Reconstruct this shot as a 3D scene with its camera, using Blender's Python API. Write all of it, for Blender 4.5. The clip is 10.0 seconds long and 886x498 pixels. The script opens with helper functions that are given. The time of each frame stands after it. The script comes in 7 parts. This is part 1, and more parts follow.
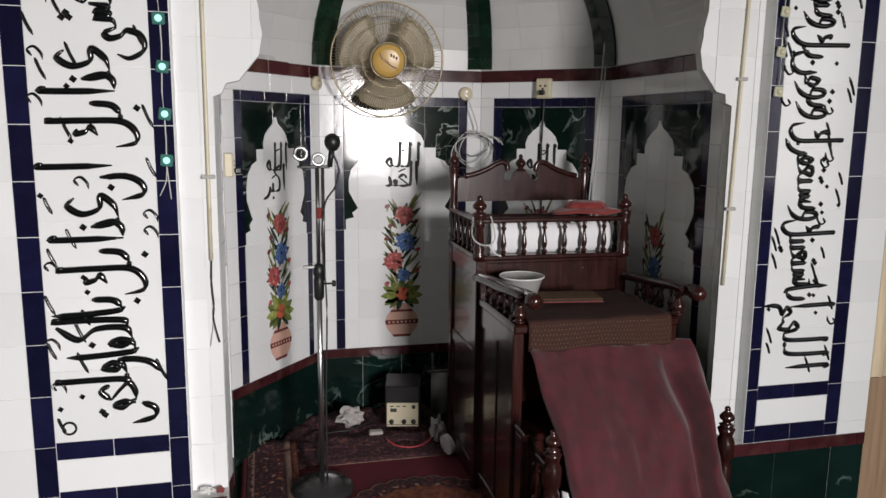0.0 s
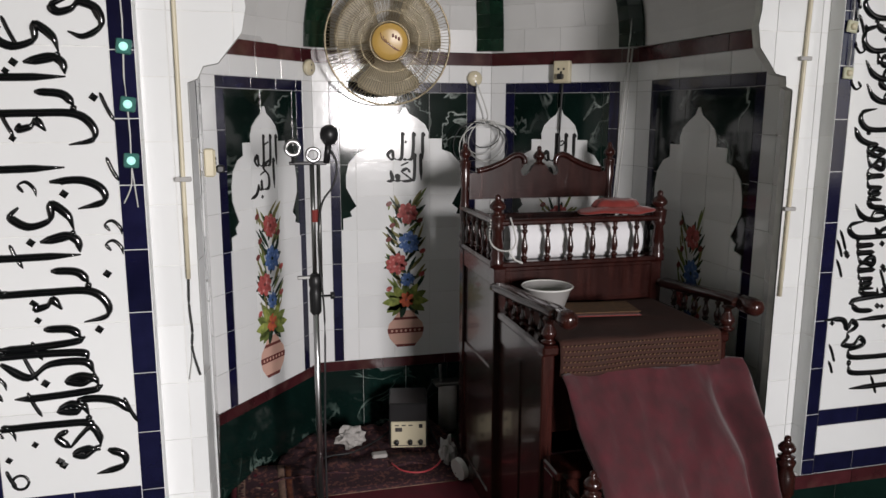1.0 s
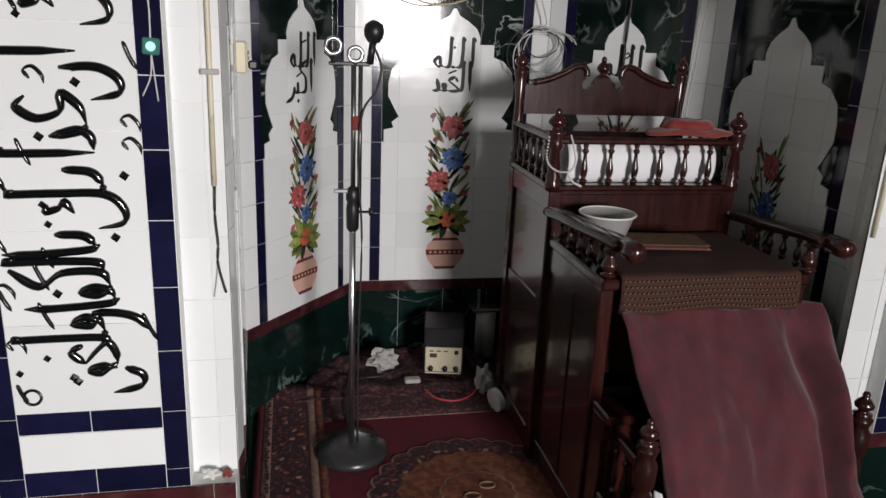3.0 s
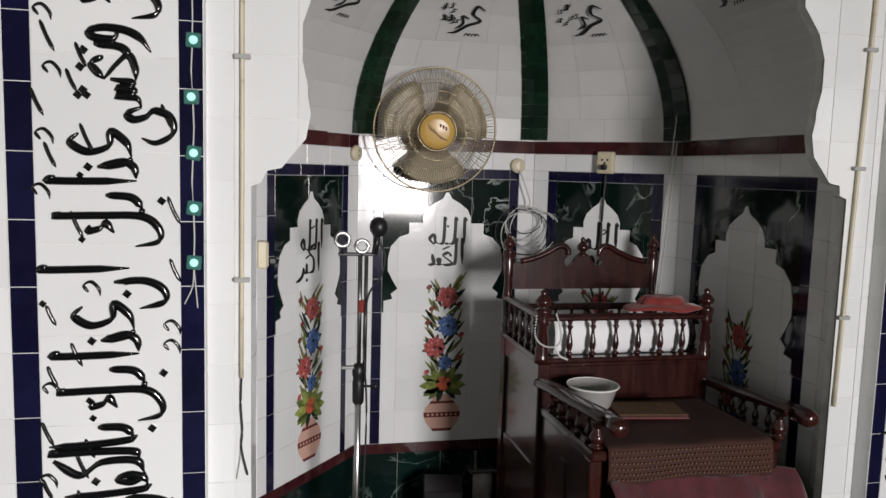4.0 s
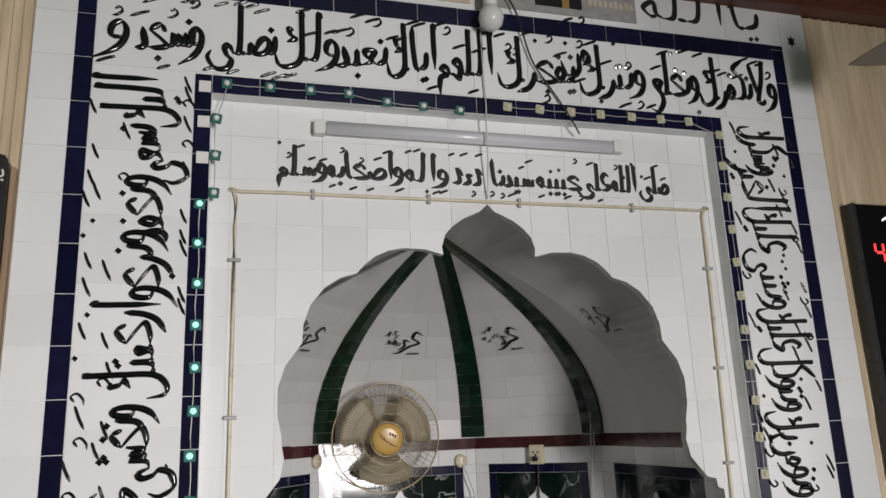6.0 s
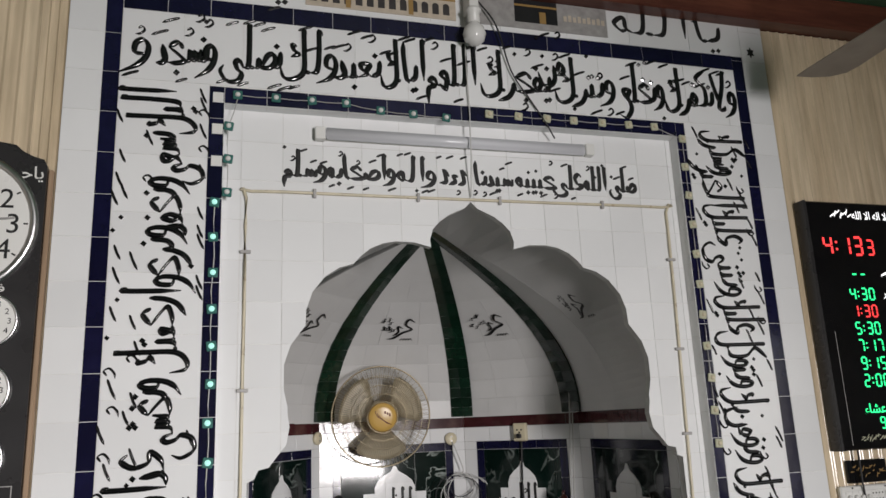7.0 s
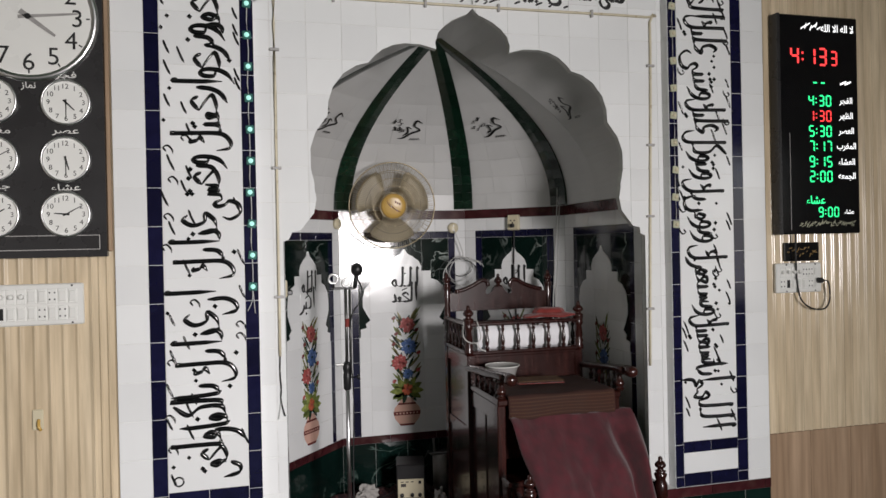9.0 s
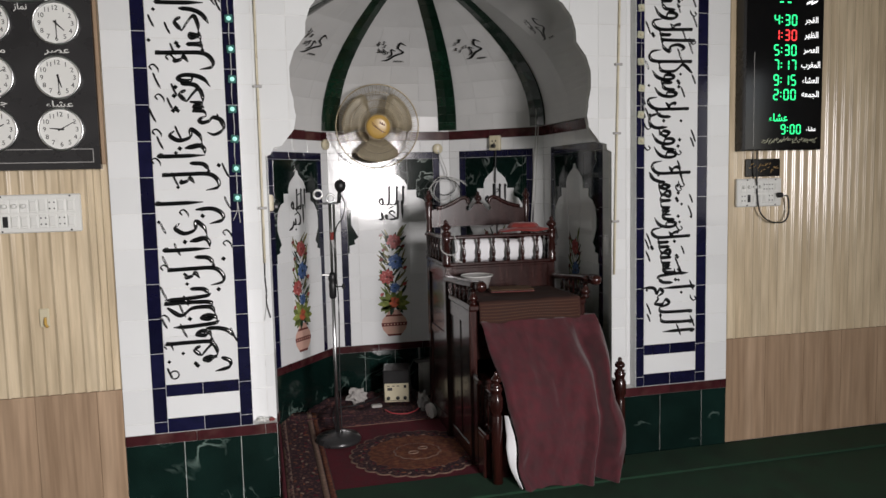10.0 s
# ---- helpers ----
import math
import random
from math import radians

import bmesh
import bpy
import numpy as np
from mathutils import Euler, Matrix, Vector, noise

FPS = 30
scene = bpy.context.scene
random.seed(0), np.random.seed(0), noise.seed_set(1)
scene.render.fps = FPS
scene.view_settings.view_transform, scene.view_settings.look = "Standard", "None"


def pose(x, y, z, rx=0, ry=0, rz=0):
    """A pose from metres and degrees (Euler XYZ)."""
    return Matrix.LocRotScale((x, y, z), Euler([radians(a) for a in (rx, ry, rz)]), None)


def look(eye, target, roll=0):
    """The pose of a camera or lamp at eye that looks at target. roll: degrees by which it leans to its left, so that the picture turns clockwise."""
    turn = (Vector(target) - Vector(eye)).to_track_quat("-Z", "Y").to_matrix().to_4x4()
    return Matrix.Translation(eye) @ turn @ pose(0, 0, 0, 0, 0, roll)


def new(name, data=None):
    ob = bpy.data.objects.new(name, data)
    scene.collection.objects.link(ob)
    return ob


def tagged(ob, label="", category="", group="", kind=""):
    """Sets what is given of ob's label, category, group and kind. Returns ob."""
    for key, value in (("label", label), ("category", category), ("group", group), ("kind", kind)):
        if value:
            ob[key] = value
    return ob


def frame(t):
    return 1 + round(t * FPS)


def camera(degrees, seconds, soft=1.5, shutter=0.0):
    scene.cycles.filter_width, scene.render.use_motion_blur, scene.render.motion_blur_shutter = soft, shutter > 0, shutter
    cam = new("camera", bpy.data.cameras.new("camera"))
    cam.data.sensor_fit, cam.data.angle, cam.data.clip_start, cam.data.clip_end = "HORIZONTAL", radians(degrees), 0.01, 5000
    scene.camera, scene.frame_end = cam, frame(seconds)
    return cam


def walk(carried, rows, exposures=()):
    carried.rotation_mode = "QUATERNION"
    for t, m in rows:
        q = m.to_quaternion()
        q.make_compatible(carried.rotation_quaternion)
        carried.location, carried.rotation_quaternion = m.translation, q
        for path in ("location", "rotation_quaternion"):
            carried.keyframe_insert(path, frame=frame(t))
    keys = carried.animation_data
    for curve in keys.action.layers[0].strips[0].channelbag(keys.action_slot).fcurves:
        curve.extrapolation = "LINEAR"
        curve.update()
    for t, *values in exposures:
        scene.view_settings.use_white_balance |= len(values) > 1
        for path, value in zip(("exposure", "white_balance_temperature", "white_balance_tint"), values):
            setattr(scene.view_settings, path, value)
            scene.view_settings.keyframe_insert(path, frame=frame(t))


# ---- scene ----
cam = camera(61.5, 10.0)
PATH = [
    (0, (-0.747, -2.246, 1.504), (-0.283, -0.328, 1.178), 0.6),
    (0.5, (-0.734, -2.048, 1.502), (-0.252, -0.138, 1.156), 0.5),
    (1, (-0.737, -1.877, 1.513), (-0.251, 0.03, 1.152), 0.2),
    (1.5, (-0.712, -1.734, 1.526), (-0.265, 0.182, 1.169), 0.5),
    (2, (-0.664, -1.659, 1.524), (-0.25, 0.261, 1.148), 1.1),
    (2.2, (-0.66, -1.641, 1.513), (-0.261, 0.274, 1.097), 1.1),
    (3.3, (-0.756, -1.678, 1.458), (-0.356, 0.191, 0.867), 2.7),
    (3.5, (-0.748, -1.713, 1.487), (-0.354, 0.183, 0.986), 2.2),
    (3.6, (-0.747, -1.734, 1.496), (-0.36, 0.18, 1.062), 1.7),
    (4, (-0.813, -1.846, 1.633), (-0.384, 0.097, 1.424), 1.6),
    (4.5, (-0.893, -1.922, 1.74), (-0.402, 0.017, 1.788), 1.5),
    (5, (-0.863, -2.052, 1.811), (-0.367, -0.126, 2.022), 0.7),
    (5.5, (-0.834, -2.23, 1.82), (-0.323, -0.334, 2.2), -0.4),
    (5.7, (-0.857, -2.298, 1.85), (-0.331, -0.415, 2.272), -1.3),
    (6.8, (-0.963, -2.634, 1.775), (-0.417, -0.778, 2.281), -3.1),
    (7, (-0.947, -2.693, 1.759), (-0.403, -0.822, 2.211), -2.4),
    (7.5, (-0.913, -2.823, 1.678), (-0.379, -0.925, 2.014), -1.2),
    (8, (-0.948, -2.959, 1.633), (-0.409, -1.043, 1.828), -1.2),
    (8.5, (-1.035, -3.07, 1.572), (-0.496, -1.147, 1.668), -1.0),
    (9, (-1.04, -3.164, 1.55), (-0.526, -1.232, 1.542), -1.2),
    (9.5, (-0.956, -3.307, 1.483), (-0.49, -1.365, 1.374), -1.3),
    (10, (-0.924, -3.429, 1.462), (-0.447, -1.495, 1.275), -1.3),
]
EXPOSURES = [(0.0, 0.16), (1.0, 0.10), (2.0, 0.02), (3.5, 0.14), (4.5, 0.04), (5.5, 0.04), (7.0, -0.02), (9.0, -0.02), (10.0, -0.04)]
walk(cam, [(t, look(eye, target, roll)) for t, eye, target, roll in PATH], EXPOSURES)

# ---- world, windows, exposure ----
world = bpy.data.worlds.new("sky")
scene.world = world
world.use_nodes = True
sky = world.node_tree.nodes.new("ShaderNodeTexSky")
sky.sky_type = "NISHITA"
sky.sun_disc = False
sky.sun_elevation, sky.sun_rotation = radians(50), radians(200)
world.node_tree.links.new(sky.outputs[0], world.node_tree.nodes["Background"].inputs[0])
world.node_tree.nodes["Background"].inputs[1].default_value = 0.12

# room: front wall at y = 0; back window; side openings assumed for fill lamps
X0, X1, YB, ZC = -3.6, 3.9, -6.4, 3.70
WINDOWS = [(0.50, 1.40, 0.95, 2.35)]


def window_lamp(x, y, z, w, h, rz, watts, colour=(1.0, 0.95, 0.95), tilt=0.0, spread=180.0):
    data = bpy.data.lights.new("added_area_lamp", "AREA")
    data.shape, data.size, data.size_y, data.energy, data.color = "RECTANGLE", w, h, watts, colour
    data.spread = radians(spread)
    ob = new("added_area_lamp", data)
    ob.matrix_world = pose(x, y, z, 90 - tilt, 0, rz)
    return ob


# rear window's daylight as an area lamp, turned and narrowed to brighten the left
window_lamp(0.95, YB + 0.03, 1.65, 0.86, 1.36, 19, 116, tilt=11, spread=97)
# two weak fill lamps added in the side walls; no source known there
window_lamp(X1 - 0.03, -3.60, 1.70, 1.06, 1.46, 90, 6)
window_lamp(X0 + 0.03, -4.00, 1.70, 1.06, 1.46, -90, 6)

# ---- materials ----
def material(name, base, rough=0.5, metal=0.0, vary=0.06, scale=8.0, bump=0.0, bump_scale=60.0, spread=0.0, coat=0.0, second=None, mix_scale=3.0, mix_lo=0.45, mix_hi=0.6, detail=4.0, stretch=(1, 1, 1), sheen=0.0, bump_dist=0.002, rough_vary=0.08):
    m = bpy.data.materials.new(name)
    m.use_nodes = True
    n, l = m.node_tree.nodes, m.node_tree.links
    b = n["Principled BSDF"]
    b.inputs["Metallic"].default_value = metal
    b.inputs["Coat Weight"].default_value = coat
    b.inputs["Coat Roughness"].default_value = 0.06
    b.inputs["Sheen Weight"].default_value = sheen
    geo = n.new("ShaderNodeNewGeometry")
    mapping = n.new("ShaderNodeMapping")
    mapping.inputs["Scale"].default_value = stretch
    l.new(geo.outputs["Position"], mapping.inputs["Vector"])
    tex = n.new("ShaderNodeTexNoise")
    tex.inputs["Scale"].default_value, tex.inputs["Detail"].default_value = scale, detail
    l.new(mapping.outputs[0], tex.inputs["Vector"])
    colour = n.new("ShaderNodeRGB")
    colour.outputs[0].default_value = (*base, 1)
    out = colour.outputs[0]
    if second is not None:
        t2 = n.new("ShaderNodeTexNoise")
        t2.inputs["Scale"].default_value, t2.inputs["Detail"].default_value = mix_scale, 8
        l.new(mapping.outputs[0], t2.inputs["Vector"])
        r2 = n.new("ShaderNodeMapRange")
        r2.inputs[1].default_value, r2.inputs[2].default_value = mix_lo, mix_hi
        l.new(t2.outputs[0], r2.inputs[0])
        mx = n.new("ShaderNodeMix")
        mx.data_type = "RGBA"
        mx.inputs[7].default_value = (*second, 1)
        l.new(r2.outputs[0], mx.inputs[0])
        l.new(out, mx.inputs[6])
        out = mx.outputs[2]
    hsv = n.new("ShaderNodeHueSaturation")
    l.new(out, hsv.inputs["Color"])
    rng = n.new("ShaderNodeMapRange")
    rng.inputs[1].default_value, rng.inputs[2].default_value = 0.25, 0.75
    rng.inputs[3].default_value, rng.inputs[4].default_value = 1 - vary, 1 + vary
    l.new(tex.outputs[0], rng.inputs[0])
    val = rng.outputs[0]
    if spread:
        info = n.new("ShaderNodeObjectInfo")
        r3 = n.new("ShaderNodeMapRange")
        r3.inputs[3].default_value, r3.inputs[4].default_value = 1 - spread, 1 + spread
        l.new(info.outputs["Random"], r3.inputs[0])
        mul = n.new("ShaderNodeMath")
        mul.operation = "MULTIPLY"
        l.new(val, mul.inputs[0])
        l.new(r3.outputs[0], mul.inputs[1])
        val = mul.outputs[0]
    l.new(val, hsv.inputs["Value"])
    l.new(hsv.outputs[0], b.inputs["Base Color"])
    rr = n.new("ShaderNodeMapRange")
    rr.inputs[1].default_value, rr.inputs[2].default_value = 0.3, 0.7
    rr.inputs[3].default_value, rr.inputs[4].default_value = max(0.02, rough * (1 - rough_vary)), min(1, rough * (1 + rough_vary))
    l.new(tex.outputs[0], rr.inputs[0])
    l.new(rr.outputs[0], b.inputs["Roughness"])
    if bump:
        tb = n.new("ShaderNodeTexNoise")
        tb.inputs["Scale"].default_value, tb.inputs["Detail"].default_value = bump_scale, 3
        l.new(mapping.outputs[0], tb.inputs["Vector"])
        bp = n.new("ShaderNodeBump")
        bp.inputs["Strength"].default_value, bp.inputs["Distance"].default_value = bump, bump_dist
        l.new(tb.outputs[0], bp.inputs["Height"])
        l.new(bp.outputs[0], b.inputs["Normal"])
    return m


def glow(name, colour, strength):
    m = bpy.data.materials.new(name)
    m.use_nodes = True
    b = m.node_tree.nodes["Principled BSDF"]
    b.inputs["Base Color"].default_value = (*[c * 0.5 for c in colour], 1)
    b.inputs["Emission Color"].default_value = (*colour, 1)
    b.inputs["Emission Strength"].default_value = strength
    return m


WHITE_TILE = material("white_glazed_tile", (0.78, 0.79, 0.79), 0.10, vary=0.03, scale=3, bump=0.25, bump_scale=9, bump_dist=0.004, spread=0.04)
SATIN_TILE = material("white_satin_tile", (0.78, 0.79, 0.79), 0.50, vary=0.04, scale=3, bump=0.2, bump_scale=9, spread=0.04)
NAVY_TILE = material("navy_glazed_tile", (0.007, 0.007, 0.030), 0.12, vary=0.25, scale=20, spread=0.25, bump=0.2, bump_scale=12)
MAROON_TILE = material("maroon_marbled_tile", (0.055, 0.013, 0.016), 0.14, vary=0.3, scale=14, spread=0.2, second=(0.10, 0.045, 0.04), mix_scale=9, mix_lo=0.5, mix_hi=0.72)
GROUT = material("pale_grout", (0.72, 0.72, 0.70), 0.9, vary=0.15, scale=25)
DARK_GROUT = material("grey_grout", (0.50, 0.50, 0.49), 0.9, vary=0.15, scale=25)
BLACK_GLOSS = material("black_gloss_lettering", (0.004, 0.004, 0.005), 0.13, vary=0.2)
BLACK_GLOSS.node_tree.nodes["Principled BSDF"].inputs["Specular IOR Level"].default_value = 0.75
PAINT_BLACK = material("black_lettering", (0.006, 0.006, 0.006), 0.55)
PLASTER = material("cream_plaster", (0.48, 0.45, 0.40), 0.75, vary=0.05, scale=4, bump=0.2, bump_scale=50)
DOME_WHITE = material("white_dome_tile", (0.62, 0.62, 0.61), 0.30, vary=0.05, scale=5, spread=0.03, bump=0.15, bump_scale=14)
GREEN_RIB = material("dark_green_rib_tile", (0.005, 0.020, 0.011), 0.15, vary=0.35, scale=30, spread=0.3)


def marble(name, base, vein, rough, scale=3.2, width=0.035, spread=0.2):
    m = material(name, base, rough, vary=0.35, scale=6, spread=spread, detail=8)
    n, l = m.node_tree.nodes, m.node_tree.links
    b = n["Principled BSDF"]
    src = b.inputs["Base Color"].links[0].from_socket
    geo = n.new("ShaderNodeNewGeometry")
    t = n.new("ShaderNodeTexNoise")
    t.inputs["Scale"].default_value, t.inputs["Detail"].default_value, t.inputs["Distortion"].default_value = scale, 6, 1.2
    l.new(geo.outputs["Position"], t.inputs["Vector"])
    a = n.new("ShaderNodeMath")
    a.operation = "SUBTRACT"
    a.inputs[1].default_value = 0.5
    l.new(t.outputs[0], a.inputs[0])
    c = n.new("ShaderNodeMath")
    c.operation = "ABSOLUTE"
    l.new(a.outputs[0], c.inputs[0])
    r = n.new("ShaderNodeMapRange")
    r.inputs[1].default_value, r.inputs[2].default_value = 0.0, width
    r.inputs[3].default_value, r.inputs[4].default_value = 1.0, 0.0
    l.new(c.outputs[0], r.inputs[0])
    t2 = n.new("ShaderNodeTexNoise")
    t2.inputs["Scale"].default_value = 4.5
    l.new(geo.outputs["Position"], t2.inputs["Vector"])
    r2 = n.new("ShaderNodeMapRange")
    r2.inputs[1].default_value, r2.inputs[2].default_value = 0.5, 0.7
    l.new(t2.outputs[0], r2.inputs[0])
    mm = n.new("ShaderNodeMath")
    mm.operation = "MULTIPLY"
    l.new(r.outputs[0], mm.inputs[0])
    l.new(r2.outputs[0], mm.inputs[1])
    mx = n.new("ShaderNodeMix")
    mx.data_type = "RGBA"
    mx.inputs[7].default_value = (*vein, 1)
    l.new(mm.outputs[0], mx.inputs[0])
    l.new(src, mx.inputs[6])
    l.new(mx.outputs[2], b.inputs["Base Color"])
    return m


GREEN_TILE = marble("dark_green_marble_tile", (0.0035, 0.0110, 0.0085), (0.42, 0.47, 0.44), 0.07, scale=4.5, width=0.022)
DADO_TILE = marble("green_dado_marble_tile", (0.0042, 0.0140, 0.0115), (0.18, 0.25, 0.22), 0.09, scale=4.0, width=0.02)


def wood(name, dark, light, rough, grain=(30, 30, 1.6), scale=1.0, coat=0.0, bump=0.15, spread=0.0):
    m = material(name, dark, rough, vary=0.16, scale=4, stretch=grain, second=light, mix_scale=scale, mix_lo=0.35, mix_hi=0.68, coat=coat, bump=bump, bump_scale=2.0, bump_dist=0.001, spread=spread)
    return m


MAHOGANY = wood("dark_mahogany_varnish", (0.020, 0.0048, 0.0040), (0.042, 0.0105, 0.0080), 0.22, grain=(22, 22, 2.0), coat=0.3, spread=0.12)
OAK_LAMINATE = wood("brown_oak_laminate", (0.30, 0.20, 0.125), (0.42, 0.295, 0.195), 0.42, grain=(14, 14, 0.7), spread=0.05)
CREAM_PANEL = wood("cream_beige_wall_panel", (0.56, 0.45, 0.305), (0.66, 0.55, 0.39), 0.17, grain=(9, 9, 0.8), bump=0.03, spread=0.03)
BEAM_WOOD = wood("red_brown_painted_beam", (0.10, 0.030, 0.020), (0.15, 0.05, 0.03), 0.35, grain=(2, 20, 20))
GREEN_CARPET = material("dark_green_carpet", (0.006, 0.034, 0.015), 0.95, vary=0.35, scale=7, bump=0.7, bump_scale=420)
GREEN_CEILING = material("green_ceiling_paint", (0.07, 0.15, 0.08), 0.6, vary=0.06)
CHROME = material("chrome_tube", (0.66, 0.66, 0.66), 0.30, metal=1.0, vary=0.05)
STEEL = material("brushed_steel", (0.30, 0.30, 0.29), 0.34, metal=1.0, vary=0.1)
BLACK_PLASTIC = material("black_plastic", (0.012, 0.012, 0.013), 0.38, vary=0.2)
BLACK_BOARD = material("black_gloss_board", (0.005, 0.005, 0.006), 0.12, vary=0.2)
GREY_BOARD = material("charcoal_clock_board", (0.030, 0.029, 0.030), 0.28, vary=0.15)
WHITE_PLASTIC = material("white_plastic", (0.74, 0.74, 0.71), 0.32, vary=0.03)
CREAM_PLASTIC = material("cream_plastic", (0.62, 0.56, 0.40), 0.35, vary=0.06)
CLOCK_FACE = material("white_clock_face", (0.78, 0.78, 0.75), 0.28, vary=0.02)
FAN_GOLD = material("yellowed_fan_hub", (0.60, 0.38, 0.10), 0.30, vary=0.08)
FAN_BLADE = material("beige_fan_blade", (0.72, 0.64, 0.47), 0.35, vary=0.06)
FAN_WIRE = material("brass_coloured_wire", (0.36, 0.30, 0.20), 0.35, metal=0.7, vary=0.1)
BLANKET = material("maroon_velvet_blanket", (0.080, 0.011, 0.017), 0.85, vary=0.35, scale=22, bump=0.6, bump_scale=200, sheen=0.30, second=(0.058, 0.008, 0.013), mix_scale=4.5, mix_lo=0.35, mix_hi=0.66)
FLECK = material("gold_brown_thread", (0.125, 0.066, 0.030), 0.8, vary=0.4, scale=60)
BROWN_CLOTH = material("brown_patterned_cloth", (0.042, 0.014, 0.009), 0.9, vary=0.25, scale=9, bump=0.4, bump_scale=200)
RED_CLOTH = material("red_felt_cloth", (0.22, 0.020, 0.015), 0.8, vary=0.15, sheen=0.3, bump=0.3, bump_scale=150)
WHITE_CLOTH = material("white_cotton_cloth", (0.84, 0.84, 0.86), 0.85, vary=0.05, bump=0.4, bump_scale=60)
CLEAR_PLASTIC = material("cloudy_plastic", (0.40, 0.39, 0.38), 0.25, vary=0.05)
PAPER = material("crumpled_paper", (0.40, 0.38, 0.36), 0.8, vary=0.15, scale=20)
CABLE_WHITE = material("white_cable", (0.55, 0.55, 0.53), 0.5)
CABLE_BLACK = material("black_cable", (0.015, 0.015, 0.016), 0.5)
CABLE_RED = material("red_cable", (0.45, 0.05, 0.06), 0.5)
CONDUIT = material("yellowed_conduit", (0.60, 0.54, 0.40), 0.4, vary=0.12, scale=18, second=(0.30, 0.20, 0.10), mix_scale=22, mix_lo=0.6, mix_hi=0.72)
TUBE_WHITE = material("milky_tube_diffuser", (0.64, 0.65, 0.68), 0.22, vary=0.02)
BULB_GLASS = material("frosted_bulb", (0.72, 0.72, 0.70), 0.15, vary=0.02)
RUG_RED = material("crimson_rug_pile", (0.100, 0.005, 0.014), 0.95, vary=0.3, scale=14, bump=0.8, bump_scale=320)
RUG_DARK = material("dark_rug_pile", (0.035, 0.012, 0.018), 0.95, vary=0.4, scale=40, bump=0.8, bump_scale=320, second=(0.12, 0.045, 0.038), mix_scale=55, mix_lo=0.52, mix_hi=0.6)
RUG_TAN = material("tan_rug_pile", (0.22, 0.135, 0.10), 0.95, vary=0.35, scale=50, bump=0.8, bump_scale=320)
RUG_BROWN = material("rust_rug_pile", (0.125, 0.032, 0.018), 0.95, vary=0.35, scale=30, bump=0.8, bump_scale=320, second=(0.20, 0.07, 0.03), mix_scale=40)
VASE_PINK = material("pink_vase_print", (0.68, 0.42, 0.34), 0.16, vary=0.05)
VASE_BAND = material("brown_vase_band", (0.17, 0.05, 0.045), 0.16)
PETAL_RED = material("red_petal_print", (0.40, 0.090, 0.085), 0.16, vary=0.4, scale=60, second=(0.62, 0.30, 0.28), mix_scale=70, mix_lo=0.55, mix_hi=0.70)
PETAL_BLUE = material("blue_petal_print", (0.085, 0.155, 0.36), 0.16, vary=0.4, scale=60, second=(0.35, 0.45, 0.62), mix_scale=70, mix_lo=0.56, mix_hi=0.70)
PETAL_ORANGE = material("orange_petal_print", (0.58, 0.14, 0.07), 0.16, vary=0.3, scale=60)
LEAF = material("green_leaf_print", (0.16, 0.20, 0.06), 0.16, vary=0.4, scale=50)
LEAF_LIGHT = material("yellow_green_leaf_print", (0.30, 0.34, 0.09), 0.16, vary=0.4, scale=40, second=(0.10, 0.15, 0.04), mix_scale=30, mix_lo=0.45, mix_hi=0.65)
LEAF_DARK = material("dark_leaf_print", (0.025, 0.045, 0.030), 0.16, vary=0.3, scale=50)
STEM = material("olive_stem_print", (0.22, 0.20, 0.085), 0.16, vary=0.3, scale=50)
LED_GREEN = glow("green_led", (0.03, 1.0, 0.30), 1.6)
LED_RED = glow("red_led", (1.0, 0.05, 0.05), 1.6)
LED_WHITE = glow("white_led", (1.0, 1.0, 1.0), 1.2)
LED_CYAN = glow("cyan_led", (0.50, 1.0, 0.88), 0.75)
LED_BODY = material("clear_green_led_housing", (0.05, 0.16, 0.14), 0.2)
LED_BODY_PALE = material("pale_led_housing", (0.52, 0.52, 0.38), 0.3)
SAND_STONE = material("sandstone_print", (0.52, 0.45, 0.36), 0.35, vary=0.15, scale=30)
DARK_PRINT = material("dark_print", (0.05, 0.045, 0.045), 0.3, vary=0.3, scale=30)
GREY_PRINT = material("grey_stone_print", (0.32, 0.31, 0.30), 0.35, vary=0.2, scale=30)
BRASS_PRINT = material("brass_print", (0.32, 0.20, 0.07), 0.35)
# the ceiling fan blades' backlit shade is put into this dark colour
BACKLIT_BLADE = material("backlit_blade_grey_brown", (0.30, 0.26, 0.22), 0.40, vary=0.12, scale=12)

# ---- building helpers ----
def link_mesh(name, bm, mat, parent=None, label="", smooth=False, mats=None):
    me = bpy.data.meshes.new(name)
    bmesh.ops.recalc_face_normals(bm, faces=bm.faces)
    bm.to_mesh(me)
    bm.free()
    for m in (mats or [mat]):
        me.materials.append(m)
    if smooth:
        for p in me.polygons:
            p.use_smooth = True
    ob = new(name, me)
    if parent is not None:
        ob.parent = parent
    if label:
        ob["label"] = label
    return ob


def part(name, bm, mat, parent, label="", smooth=False):
    return link_mesh(name, bm, mat, parent, label, smooth)


def base(name, label, category, x=0, y=0, z=0, group="", kind="", rz=0):
    ob = new(name)
    ob.empty_display_size = 0.05
    ob.matrix_world = pose(x, y, z, 0, 0, rz)
    return tagged(ob, label, category, group, kind)


